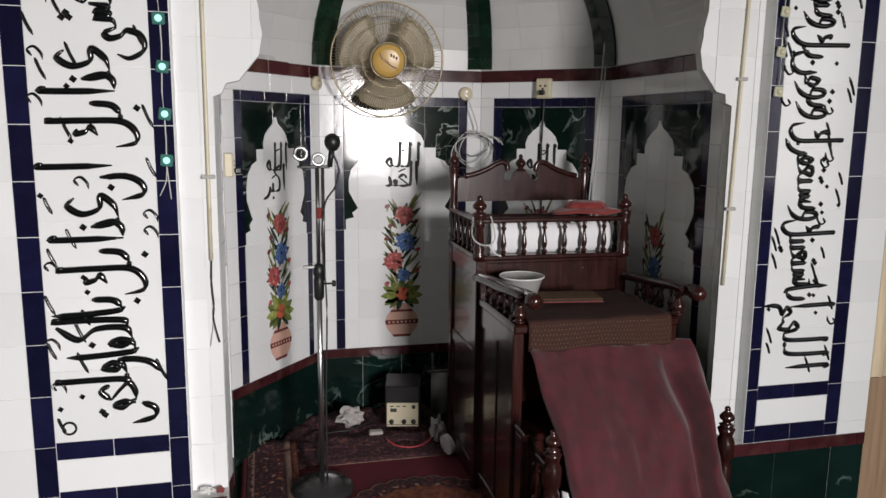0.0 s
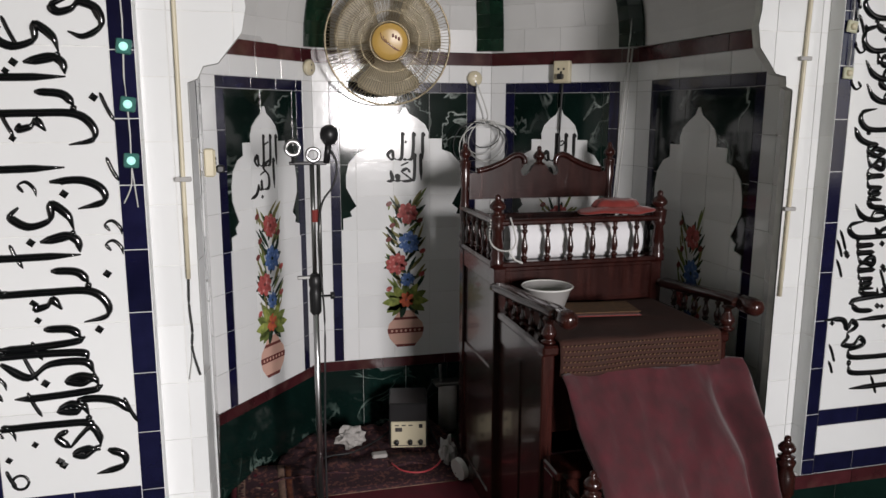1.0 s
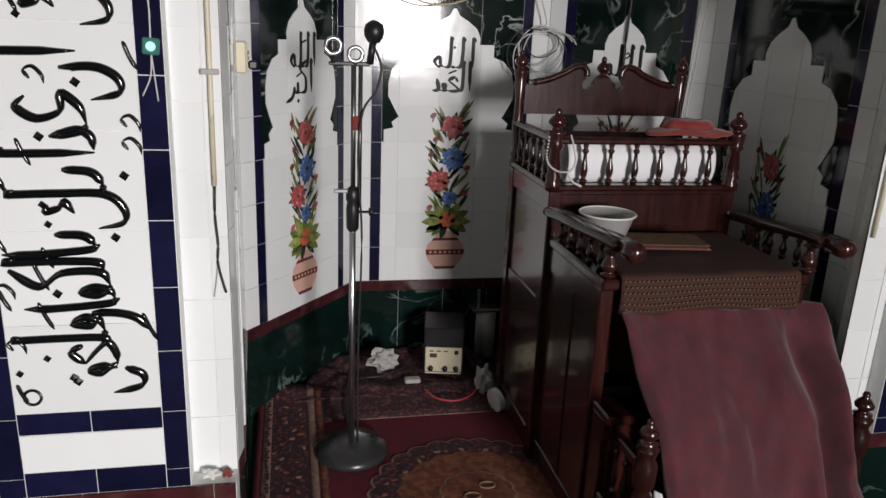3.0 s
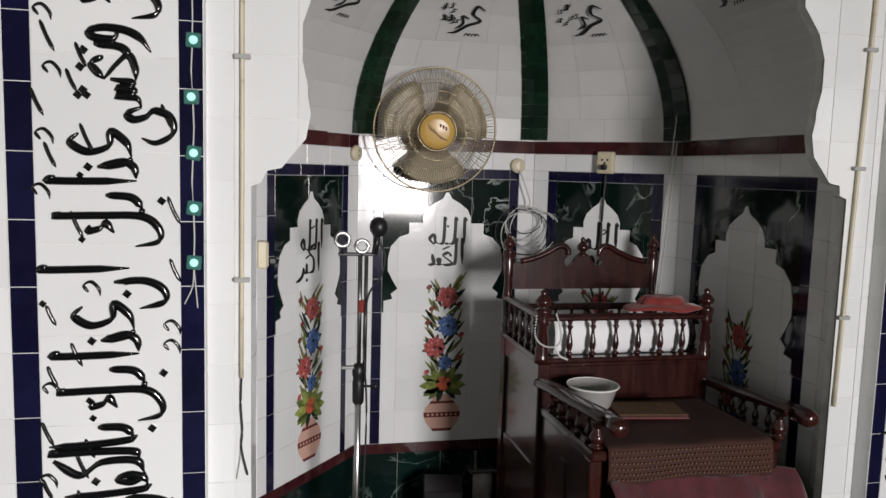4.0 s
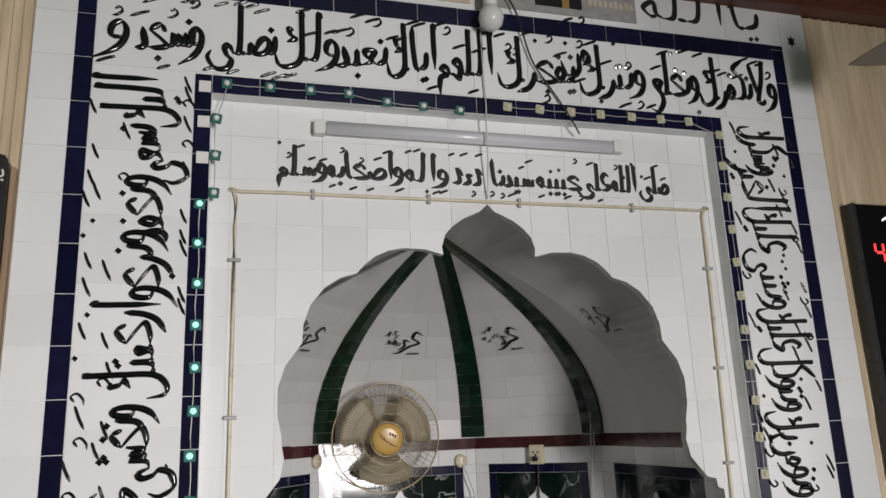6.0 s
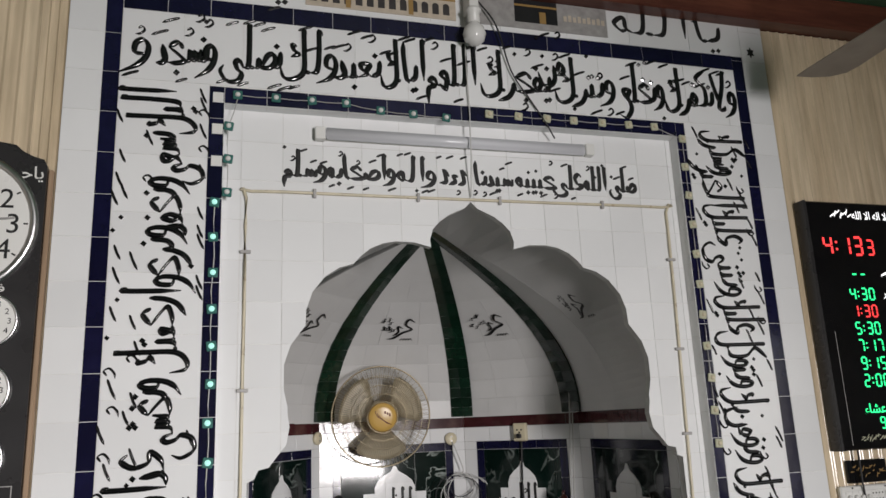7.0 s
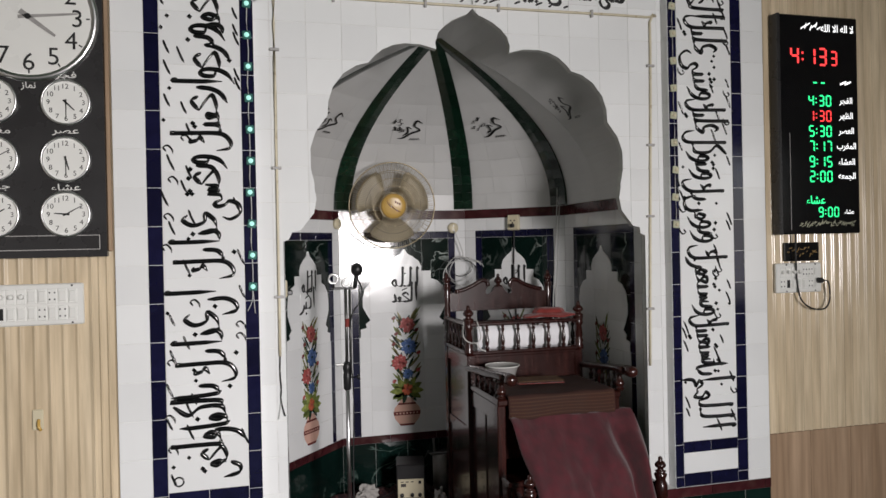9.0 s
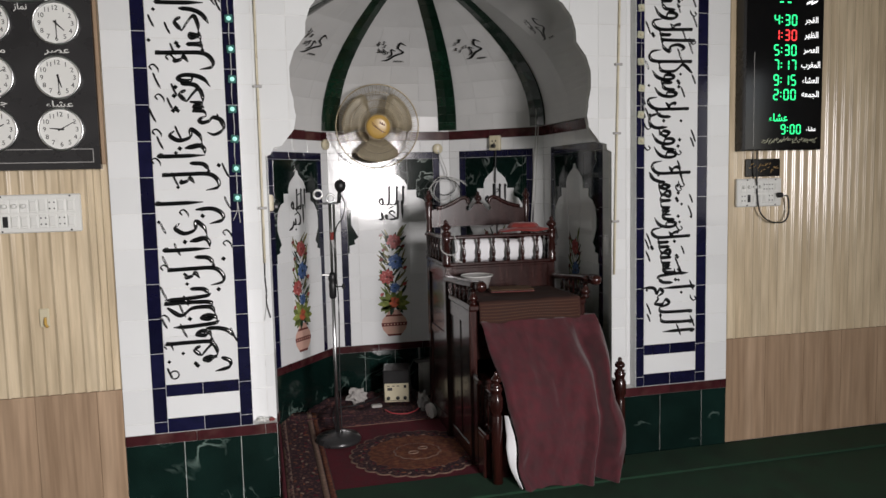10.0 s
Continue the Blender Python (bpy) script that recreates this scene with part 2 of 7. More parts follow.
def box(x0, x1, y0, y1, z0, z1, bevel=0.0, bm=None, seg=1):
    own = bmesh.new()
    bmesh.ops.create_cube(own, size=1)
    bmesh.ops.transform(own, verts=own.verts, matrix=Matrix.Translation(((x0 + x1) / 2, (y0 + y1) / 2, (z0 + z1) / 2)) @ Matrix.Diagonal((x1 - x0, y1 - y0, z1 - z0, 1)))
    if bevel:
        bmesh.ops.bevel(own, geom=own.edges[:], offset=bevel, segments=seg, affect="EDGES")
    if bm is None:
        return own
    return merge(bm, own)


def merge(bm, other):
    me = bpy.data.meshes.new("join")
    other.to_mesh(me)
    other.free()
    bm.from_mesh(me)
    bpy.data.meshes.remove(me)
    return bm


def lathe(profile, n=20, m=None, bm=None):
    """profile: (radius, z) from bottom to top, turned round z."""
    b = bmesh.new()
    rings = []
    for r, z in profile:
        rings.append([b.verts.new((r * math.cos(2 * math.pi * i / n), r * math.sin(2 * math.pi * i / n), z)) for i in range(n)])
    for a, c in zip(rings, rings[1:]):
        for i in range(n):
            b.faces.new((a[i], a[(i + 1) % n], c[(i + 1) % n], c[i]))
    b.faces.new(rings[0][::-1])
    b.faces.new(rings[-1])
    if m is not None:
        bmesh.ops.transform(b, verts=b.verts, matrix=m)
    return b if bm is None else merge(bm, b)


def tube(points, radius, n=8, closed=False, bm=None):
    b = bmesh.new()
    pts = [Vector(p) for p in points]
    rings = []
    for i, p in enumerate(pts):
        if closed:
            d = pts[(i + 1) % len(pts)] - pts[i - 1]
        else:
            d = pts[min(i + 1, len(pts) - 1)] - pts[max(i - 1, 0)]
        q = d.to_track_quat("Z", "Y")
        rings.append([b.verts.new(p + q @ Vector((radius * math.cos(2 * math.pi * k / n), radius * math.sin(2 * math.pi * k / n), 0))) for k in range(n)])
    pairs = list(zip(rings, rings[1:])) + ([(rings[-1], rings[0])] if closed else [])
    for a, c in pairs:
        for k in range(n):
            b.faces.new((a[k], a[(k + 1) % n], c[(k + 1) % n], c[k]))
    if not closed:
        b.faces.new(rings[0][::-1])
        b.faces.new(rings[-1])
    return b if bm is None else merge(bm, b)


def smooth_path(pts, steps=6):
    """Catmull-Rom through the points."""
    p = [Vector(q) for q in pts]
    p = [2 * p[0] - p[1]] + p + [2 * p[-1] - p[-2]]
    out = []
    for a, b, c, d in zip(p, p[1:], p[2:], p[3:]):
        for k in range(steps):
            t = k / steps
            out.append(0.5 * ((2 * b) + (c - a) * t + (2 * a - 5 * b + 4 * c - d) * t * t + (3 * b - a - 3 * c + d) * t ** 3))
    return out + [p[-2]]


def slab(poly, y0, y1, m=None, bm=None):
    """A plate from a polygon in x, z with its face at y0 (towards -y) and its back at y1."""
    b = bmesh.new()
    f = [b.verts.new((x, y0, z)) for x, z in poly]
    k = [b.verts.new((x, y1, z)) for x, z in poly]
    b.faces.new(f)
    b.faces.new(k[::-1])
    n = len(poly)
    for i in range(n):
        b.faces.new((f[i], f[(i + 1) % n], k[(i + 1) % n], k[i]))
    if m is not None:
        bmesh.ops.transform(b, verts=b.verts, matrix=m)
    return b if bm is None else merge(bm, b)


def clip(poly, x0, x1, z0, z1):
    """The part of a polygon that lies in a rectangle."""
    for axis, value, sign in ((0, x0, 1), (0, x1, -1), (1, z0, 1), (1, z1, -1)):
        out = []
        for i, q in enumerate(poly):
            p = poly[i - 1]
            a, c = sign * (p[axis] - value), sign * (q[axis] - value)
            if (a >= 0) != (c >= 0):
                t = a / (a - c)
                out.append((p[0] + t * (q[0] - p[0]), p[1] + t * (q[1] - p[1])))
            if c >= 0:
                out.append(q)
        poly = out
        if len(poly) < 3:
            return []
    clean = []
    for q in poly:
        if not clean or math.dist(q, clean[-1]) > 1e-5:
            clean.append(q)
    if len(clean) > 1 and math.dist(clean[0], clean[-1]) < 1e-5:
        clean.pop()
    area = sum(clean[i - 1][0] * q[1] - q[0] * clean[i - 1][1] for i, q in enumerate(clean)) / 2 if len(clean) > 2 else 0
    return clean if abs(area) > 2e-5 else []


TILE_MESHES = {}


def tile_mesh(name, w, h, mat, thick=0.007):
    key = (name, round(w, 4), round(h, 4), mat.name)
    if key not in TILE_MESHES:
        b = bmesh.new()
        e = 0.0003
        r0 = [b.verts.new(v) for v in ((0, thick, 0), (w, thick, 0), (w, thick, h), (0, thick, h))]
        r1 = [b.verts.new(v) for v in ((0, e, 0), (w, e, 0), (w, e, h), (0, e, h))]
        r2 = [b.verts.new(v) for v in ((e, 0, e), (w - e, 0, e), (w - e, 0, h - e), (e, 0, h - e))]
        for a, c in ((r0, r1), (r1, r2)):
            for i in range(4):
                b.faces.new((a[i], a[(i + 1) % 4], c[(i + 1) % 4], c[i]))
        b.faces.new(r2)
        me = bpy.data.meshes.new(name)
        b.normal_update()
        bmesh.ops.recalc_face_normals(b, faces=b.faces)
        b.to_mesh(me)
        b.free()
        me.materials.append(mat)
        TILE_MESHES[key] = me
    return TILE_MESHES[key]


GAP = 0.0022


def tile(parent, x0, x1, z0, z1, mat, m=Matrix(), y=0.0, name="tile"):
    """One tile whose face lies at y and which fills the rectangle but for its joint; laid by hand, so a little uneven."""
    ob = new(name, tile_mesh(name, x1 - x0 - GAP, z1 - z0 - GAP, mat))
    tilt = pose(0, 0, 0, random.uniform(-0.12, 0.12), 0, random.uniform(-0.12, 0.12))
    ob.matrix_basis = m @ Matrix.Translation((x0 + GAP / 2, y + random.uniform(-0.0004, 0.0004), z0 + GAP / 2)) @ tilt
    ob.parent = parent
    return ob


def tile_run(parent, x0, x1, z0, z1, w, h, mat, m=Matrix(), y=0.0, from_top=False, name="tile"):
    nx = max(1, math.ceil((x1 - x0) / w - 0.08))
    nz = max(1, math.ceil((z1 - z0) / h - 0.08))
    for i in range(nx):
        for k in range(nz):
            a, c = x0 + i * w, (x1 if i == nx - 1 else x0 + (i + 1) * w)
            if from_top:
                t, b = z1 - k * h, (z0 if k == nz - 1 else z1 - (k + 1) * h)
            else:
                b, t = z0 + k * h, (z1 if k == nz - 1 else z0 + (k + 1) * h)
            tile(parent, a, c, b, t, mat, m, y, name)


def cut_tiles(parent, poly, x0, z0, pitch_x, pitch_z, mat, m=Matrix(), y=0.0, thick=0.007, name="tile"):
    """Tiles on a grid, cut to the polygon."""
    xs, zs = [p[0] for p in poly], [p[1] for p in poly]
    i0, i1 = math.floor((min(xs) - x0) / pitch_x), math.ceil((max(xs) - x0) / pitch_x)
    k0, k1 = math.floor((min(zs) - z0) / pitch_z), math.ceil((max(zs) - z0) / pitch_z)
    g = GAP / 2
    for i in range(i0, i1):
        for k in range(k0, k1):
            a, c, b, t = x0 + i * pitch_x, x0 + (i + 1) * pitch_x, z0 + k * pitch_z, z0 + (k + 1) * pitch_z
            q = clip(poly, a + g, c - g, b + g, t - g)
            if not q:
                continue
            full = len(q) == 4 and abs((max(p[0] for p in q) - min(p[0] for p in q)) - (pitch_x - GAP)) < 1e-4 and abs((max(p[1] for p in q) - min(p[1] for p in q)) - (pitch_z - GAP)) < 1e-4
            if full:
                tile(parent, a, c, b, t, mat, m, y, name)
            else:
                ob = link_mesh(name, slab(q, y, y + thick), mat, parent)
                ob.matrix_basis = m


# Arabic letters: each with the code of its first presentation form and how many forms it has
FORMS = {}
for letter, code, count in (("ا", 0xFE8D, 2), ("ب", 0xFE8F, 4), ("ت", 0xFE95, 4), ("ث", 0xFE99, 4), ("ج", 0xFE9D, 4), ("ح", 0xFEA1, 4), ("خ", 0xFEA5, 4), ("د", 0xFEA9, 2),
                            ("ذ", 0xFEAB, 2), ("ر", 0xFEAD, 2), ("ز", 0xFEAF, 2), ("س", 0xFEB1, 4), ("ش", 0xFEB5, 4), ("ص", 0xFEB9, 4), ("ض", 0xFEBD, 4), ("ط", 0xFEC1, 4),
                            ("ظ", 0xFEC5, 4), ("ع", 0xFEC9, 4), ("غ", 0xFECD, 4), ("ف", 0xFED1, 4), ("ق", 0xFED5, 4), ("ك", 0xFED9, 4), ("ل", 0xFEDD, 4), ("م", 0xFEE1, 4),
                            ("ن", 0xFEE5, 4), ("ه", 0xFEE9, 4), ("و", 0xFEED, 2), ("ى", 0xFEEF, 2), ("ي", 0xFEF1, 4), ("ؤ", 0xFE85, 2), ("ة", 0xFE93, 2)):
    FORMS[letter] = (code, count)


def shaped(word):
    """Joined letter forms of an Arabic word, in the order in which they stand from left to right."""
    out, joined, i = [], False, 0
    while i < len(word):
        c = word[i]
        if c == "ل" and word[i + 1:i + 2] == "ا":
            out.append(chr(0xFEFC if joined else 0xFEFB))
            joined, i = False, i + 2
            continue
        if c not in FORMS:
            out.append(c)
            joined, i = False, i + 1
            continue
        code, count = FORMS[c]
        after = i + 1 < len(word) and word[i + 1] in FORMS and count == 4
        out.append(chr(code + (3 if joined and after else 1 if joined else 2 if after else 0)))
        joined, i = after, i + 1
    return "".join(reversed(out))


LETTERS = {}


def text_mesh(body, size, depth, offset=0.0, sx=1.0, sy=1.0, bevel=0.0):
    """A bmesh of a text in the x, z plane, facing -y, and its extent (x0, x1, z0, z1)."""
    one, deep = (size, depth) if bevel else (1.0, 1.0)
    key = (body, round(offset / size, 4), one, bevel)
    if key not in LETTERS:
        c = bpy.data.curves.new("letters", "FONT")
        c.body, c.size, c.extrude, c.offset, c.resolution_u = body, one, max(0.0001, deep / 2 - bevel), offset / size * one - bevel, 3
        c.bevel_depth, c.bevel_resolution = bevel, 2
        ob = new("letters", c)
        LETTERS[key] = bpy.data.meshes.new_from_object(ob.evaluated_get(bpy.context.evaluated_depsgraph_get()))
        bpy.data.objects.remove(ob)
        bpy.data.curves.remove(c)
    b = bmesh.new()
    b.from_mesh(LETTERS[key])
    bmesh.ops.transform(b, verts=b.verts, matrix=pose(0, -depth / 2, 0, 90) @ Matrix.Diagonal((size / one * sx, size / one * sy, depth / deep, 1)))
    xs, zs = [v.co.x for v in b.verts] or [0], [v.co.z for v in b.verts] or [0]
    return b, (min(xs), max(xs), min(zs), max(zs))


def stroke(bm, x, z, length, angle, width, depth=0.003):
    """One slanted pen stroke, pointed at its end."""
    c, s = math.cos(angle), math.sin(angle)
    pts = [(-0.5, -0.5), (0.1, -0.42), (0.5, 0.1), (0.42, 0.5), (-0.35, 0.5)]
    slab([(x + c * u * length - s * v * width, z + s * u * length + c * v * width) for u, v in pts], -depth, 0, bm=bm)

# ---- the large structure ----
P = 0.1545                                   # pitch of the square wall tiles
FL, FR = -1.535, 1.465                       # sides of the tiled frame
OL, OR = -1.355, 1.280                       # inner edges of the outer navy border
IL, IR = -1.043, 0.980                       # outer edges of the inner navy border
RL, RR = -0.988, 0.935                       # sides of the recessed field
TRIM, RY = 0.365, 0.060                      # top of the dado; depth of the recess
NB = 0.058                                   # width of the outer navy border
JL, JR = -0.882, 0.829                       # jambs of the niche
ZT_OUT, ZT_IN, ZT_REC = 3.300, 3.015, 2.950  # undersides of the outer border, top of the inner border, top of the recess


def structure(name, bm, mat, label, category="wall", **kw):
    return tagged(link_mesh(name, bm, mat, **kw), label, category, kind="structure")


structure("floor", box(X0 - 0.2, X1 + 0.2, YB - 0.2, 1.9, -0.12, 0.0), GREEN_CARPET, "dark green carpeted prayer hall floor", "floor")
strip = structure("carpet_strip", box(X0, X1, -0.272, -0.004, 0.0, 0.012, 0.003), GREEN_CARPET, "dark green carpet strip laid along the wall", "carpet")
structure("ceiling", box(X0 - 0.2, X1 + 0.2, YB - 0.2, 0.3, ZC, ZC + 0.15), GREEN_CEILING, "green painted ceiling", "ceiling")
structure("ceiling_beam", box(X0, X1, -0.075, 0.10, 3.535, ZC - 0.002, 0.008), BEAM_WOOD, "red-brown wooden beam along the top of the wall", "beam")


def pierced(name, length, holes, m, label):
    """A wall of that length with rectangular holes (x0, x1, z0, z1), 0.2 thick."""
    b = bmesh.new()
    cuts = sorted({0, length, *[h[0] for h in holes], *[h[1] for h in holes]})
    for a, c in zip(cuts, cuts[1:]):
        h = [q for q in holes if q[0] <= a and q[1] >= c]
        if h:
            box(a, c, 0, 0.2, 0, h[0][2], bm=b)
            box(a, c, 0, 0.2, h[0][3], ZC, bm=b)
        else:
            box(a, c, 0, 0.2, 0, ZC, bm=b)
    ob = structure(name, b, PLASTER, label)
    ob.matrix_world = m
    return ob


# walls out of view, assumed and toned down for contrast; side openings hold fill lamps
pierced("wall_south", X1 - X0, [(X1 - w[1], X1 - w[0], w[2], w[3]) for w in WINDOWS], pose(X1, YB, 0, 0, 0, 180), "unseen white plastered rear wall with window openings")
pierced("wall_east", 0.3 - YB, [(0.3 + 3.60 - 0.53, 0.3 + 3.60 + 0.53, 0.97, 2.43)], pose(X1, 0.3, 0, 0, 0, -90), "unseen white plastered side wall of the prayer hall, opened for a fill lamp")
pierced("wall_west", 0.3 - YB, [(-4.00 - 0.53 - YB, -4.00 + 0.53 - YB, 0.97, 2.43)], pose(X0, YB, 0, 0, 0, 90), "unseen cream plastered side wall, opened for a fill lamp")
# masonry behind the panelling and the frame
b = box(X0, FL, 0.03, 0.3, 0, ZC)
structure("wall_north_1", b, PLASTER, "masonry wall behind the panelling")
structure("wall_north_2", box(FR, X1, 0.03, 0.3, 0, ZC), PLASTER, "masonry wall behind the panelling")


def panelling(name, x0, x1, edge):
    """Fluted cream boards above, brown oak boards below."""
    root = base(name, "cream wall panelling above a brown oak laminate dado", "wall panel", kind="structure")
    x, i = x0, 0
    while x < x1 - 0.01:
        e = min(x + 0.245, x1)
        part("oak_board", box(x + 0.0006, e - 0.0006, 0.006, 0.030, 0.012, 0.576, 0.0012), OAK_LAMINATE, root)
        x = e
    x = x0
    while x < x1 - 0.01:
        e = min(x + 0.152, x1)
        b = bmesh.new()
        prof = []
        w = e - x
        for k in range(37):
            u = k / 36
            f = math.cos(u * 2 * math.pi * 3) if 0.0 <= u <= 1.0 else 0
            prof.append((x + 0.0004 + u * (w - 0.0008), 0.010 - 0.0075 * max(0.0, f) ** 2))
        lo = [b.verts.new((px, py, 0.578)) for px, py in prof]
        hi = [b.verts.new((px, py, ZC - 0.17)) for px, py in prof]
        for k in range(36):
            b.faces.new((lo[k], lo[k + 1], hi[k + 1], hi[k]))
        b2 = box(x + 0.0004, e - 0.0004, 0.0105, 0.030, 0.578, ZC - 0.17)
        part("cream_board", merge(b, b2), CREAM_PANEL, root)
        x = e
    return root


panelling("wall_panelling_west", X0, FL - 0.001, FL)
panelling("wall_panelling_east", FR + 0.001, X1, FR)

# --- arch of the recessed field, right half from the springing to the point ---
HALF = [(0.866, 1.582), (0.842, 1.592), (0.838, 1.622), (0.802, 1.630), (0.772, 1.668), (0.742, 1.705), (0.730, 1.768), (0.738, 1.812),
        (0.738, 1.838), (0.752, 1.900), (0.752, 1.990), (0.728, 2.062), (0.674, 2.135), (0.671, 2.195), (0.648, 2.262), (0.600, 2.322), (0.545, 2.358),
        (0.489, 2.374), (0.462, 2.405), (0.424, 2.436), (0.375, 2.458), (0.322, 2.468), (0.245, 2.466), (0.176, 2.448), (0.180, 2.478), (0.166, 2.523), (0.136, 2.556),
        (0.098, 2.584), (0.060, 2.602), (0.028, 2.616), (0.0, 2.644)]
# the recessed field: its own scale and offset against the niche behind it
FX, FZ, DX, DZ = 0.9818, 0.9803, -0.0215, 0.0309
FLAT = Matrix.Translation((DX, 0, DZ)) @ Matrix.Diagonal((FX, 1, FZ, 1))
ARCH = [(x, z) for x, z in HALF] + [(-x * (1.012 if z < 1.6 else 1.0), z) for x, z in HALF[-2::-1]]
ARCH = [(FX * x + DX, FZ * z + DZ) for x, z in ARCH]
FIELD = [(RL, TRIM), (RL, ZT_REC), (RR, ZT_REC), (RR, TRIM), (JR, TRIM)] + ARCH + [(JL, TRIM)]
FIELD[4] = (ARCH[0][0], TRIM)
FIELD[-1] = (ARCH[-1][0], TRIM)

wall = structure("wall_niche_front", slab(FIELD, RY + 0.0028, RY + 0.034), GROUT, "white tiled wall field with a lobed pointed arch opening")
cut_tiles(wall, FIELD, FX * -0.7625 + DX, FZ * 2.380 + DZ, 0.1527, 0.1539, WHITE_TILE, y=RY, thick=0.0075)

# --- raised frame round it ---
b = bmesh.new()
box(FL, RL, 0.0028, 0.22, 0, ZC, bm=b)
box(RR, FR, 0.0028, 0.22, 0, ZC, bm=b)
box(RL, RR, 0.0028, 0.22, ZT_REC, ZC, bm=b)
box(RL, JL, 0.0028, RY + 0.034, 0, TRIM - 0.002, bm=b)
box(JR, RR, 0.0028, RY + 0.034, 0, TRIM - 0.002, bm=b)
frame_wall = structure("wall_tiled_frame", b, GROUT, "white and navy tiled frame wall round the prayer niche")
cyc = 0.43 + P
for x0, x1 in ((FL, OL - NB), (OR + NB, FR)):
    tile(frame_wall, x0, x1, TRIM, 0.415, WHITE_TILE)
    tile_run(frame_wall, x0, x1, 0.415, 3.53, 0.2, P, WHITE_TILE)
for x0, x1 in ((OL - NB, OL), (IL, RL), (RR, IR), (OR, OR + NB)):
    top = ZT_OUT + 0.072 if x0 in (OL - NB, OR) else ZT_IN
    tile(frame_wall, x0, x1, TRIM, 0.415, NAVY_TILE)
    tile_run(frame_wall, x0, x1, 0.415, top, 0.2, P, NAVY_TILE)
tile_run(frame_wall, OL, OR, ZT_OUT, ZT_OUT + 0.072, P, 0.2, NAVY_TILE)
tile_run(frame_wall, RL, RR, ZT_REC, ZT_IN, P, 0.2, NAVY_TILE)
for x0, x1 in ((OL, IL), (IR, OR)):
    mid = (x0 + x1) / 2
    for z0, z1 in ((TRIM, 0.430), (0.528, 0.583)):
        tile(frame_wall, x0, mid, z0, z1, NAVY_TILE)
        tile(frame_wall, mid, x1, z0, z1, NAVY_TILE)
    tile(frame_wall, x0, x1, 0.430, 0.528, WHITE_TILE)
    tile_run(frame_wall, x0, x1, 0.583, ZT_OUT - 0.28, 0.33, 0.2148, WHITE_TILE)
tile_run(frame_wall, OL, OR, ZT_OUT - 0.28, ZT_OUT, 0.2148, 0.3, WHITE_TILE)
tile_run(frame_wall, OL - NB, OR + NB, ZT_OUT + 0.072, 3.53, P * 2, 0.2, WHITE_TILE)
# returns of the recess
tile_run(frame_wall, 0, RY - 0.002, TRIM, ZT_REC, 0.2, P, SATIN_TILE, m=Matrix.Translation((RL, 0.0, 0)) @ pose(0, 0, 0, 0, 0, 90) @ Matrix.Translation((0.001, -0.0005, 0)))
tile_run(frame_wall, 0, RY - 0.002, TRIM, ZT_REC, 0.2, P, SATIN_TILE, m=Matrix.Translation((RR, RY, 0)) @ pose(0, 0, 0, 0, 0, -90) @ Matrix.Translation((0.001, -0.0005, 0)))
tile_run(frame_wall, RL, RR, 0, RY - 0.002, P, 0.2, SATIN_TILE, m=Matrix.Translation((0, RY, ZT_REC)) @ pose(0, 0, 0, 90) @ Matrix.Translation((0, -0.0005, 0)))
tile_run(frame_wall, FL, JL, 0.318, TRIM, 0.30, 0.2, MAROON_TILE, y=-0.004)
tile_run(frame_wall, JR, FR, 0.318, TRIM, 0.30, 0.2, MAROON_TILE, y=-0.004)
tile_run(frame_wall, FL, JL, 0.0, 0.318, 0.245, 0.33, DADO_TILE)
tile_run(frame_wall, JR, FR, 0.0, 0.318, 0.245, 0.33, DADO_TILE)

# --- the niche: a half octagon in plan ---
PLAN = [(-0.872, 0.161), (-0.905, 0.955), (-0.475, 1.475), (0.345, 1.475), (0.845, 1.030), (0.864, 0.161)]
BAND0, BAND1 = 1.722, 1.783
APEX = (-0.065, 0.60, 2.66)


def facet_matrix(p, q):
    u = Vector((q[0] - p[0], q[1] - p[1], 0)).normalized()
    y = Vector((-u.y, u.x, 0))
    m = Matrix((u, y, (0, 0, 1))).transposed().to_4x4()
    m.translation = (p[0], p[1], 0)
    return m


def silhouette(c, w, z0):
    """Outline of the white lobed arch on a panel of half width w about c."""
    k = w / 0.27
    half = [(w, z0), (w, 0.985), (0.262 * k, 0.985), (0.262 * k, 1.04), (0.225 * k, 1.05), (0.232 * k, 1.075), (0.205 * k, 1.10), (0.225 * k, 1.14), (0.247 * k, 1.19), (0.247 * k, 1.25), (0.235 * k, 1.31),
            (0.200 * k, 1.355), (0.160 * k, 1.372), (0.160 * k, 1.425), (0.102 * k, 1.425), (0.103 * k, 1.455), (0.088 * k, 1.492), (0.055 * k, 1.522), (0.020 * k, 1.545), (0.006, 1.575)]
    half = [(x, z if z < 1.0 else 1.0 + (z - 1.0) * 0.93) for x, z in half]
    return [(c + x, z) for x, z in half] + [(c - x, z) for x, z in half[::-1]]


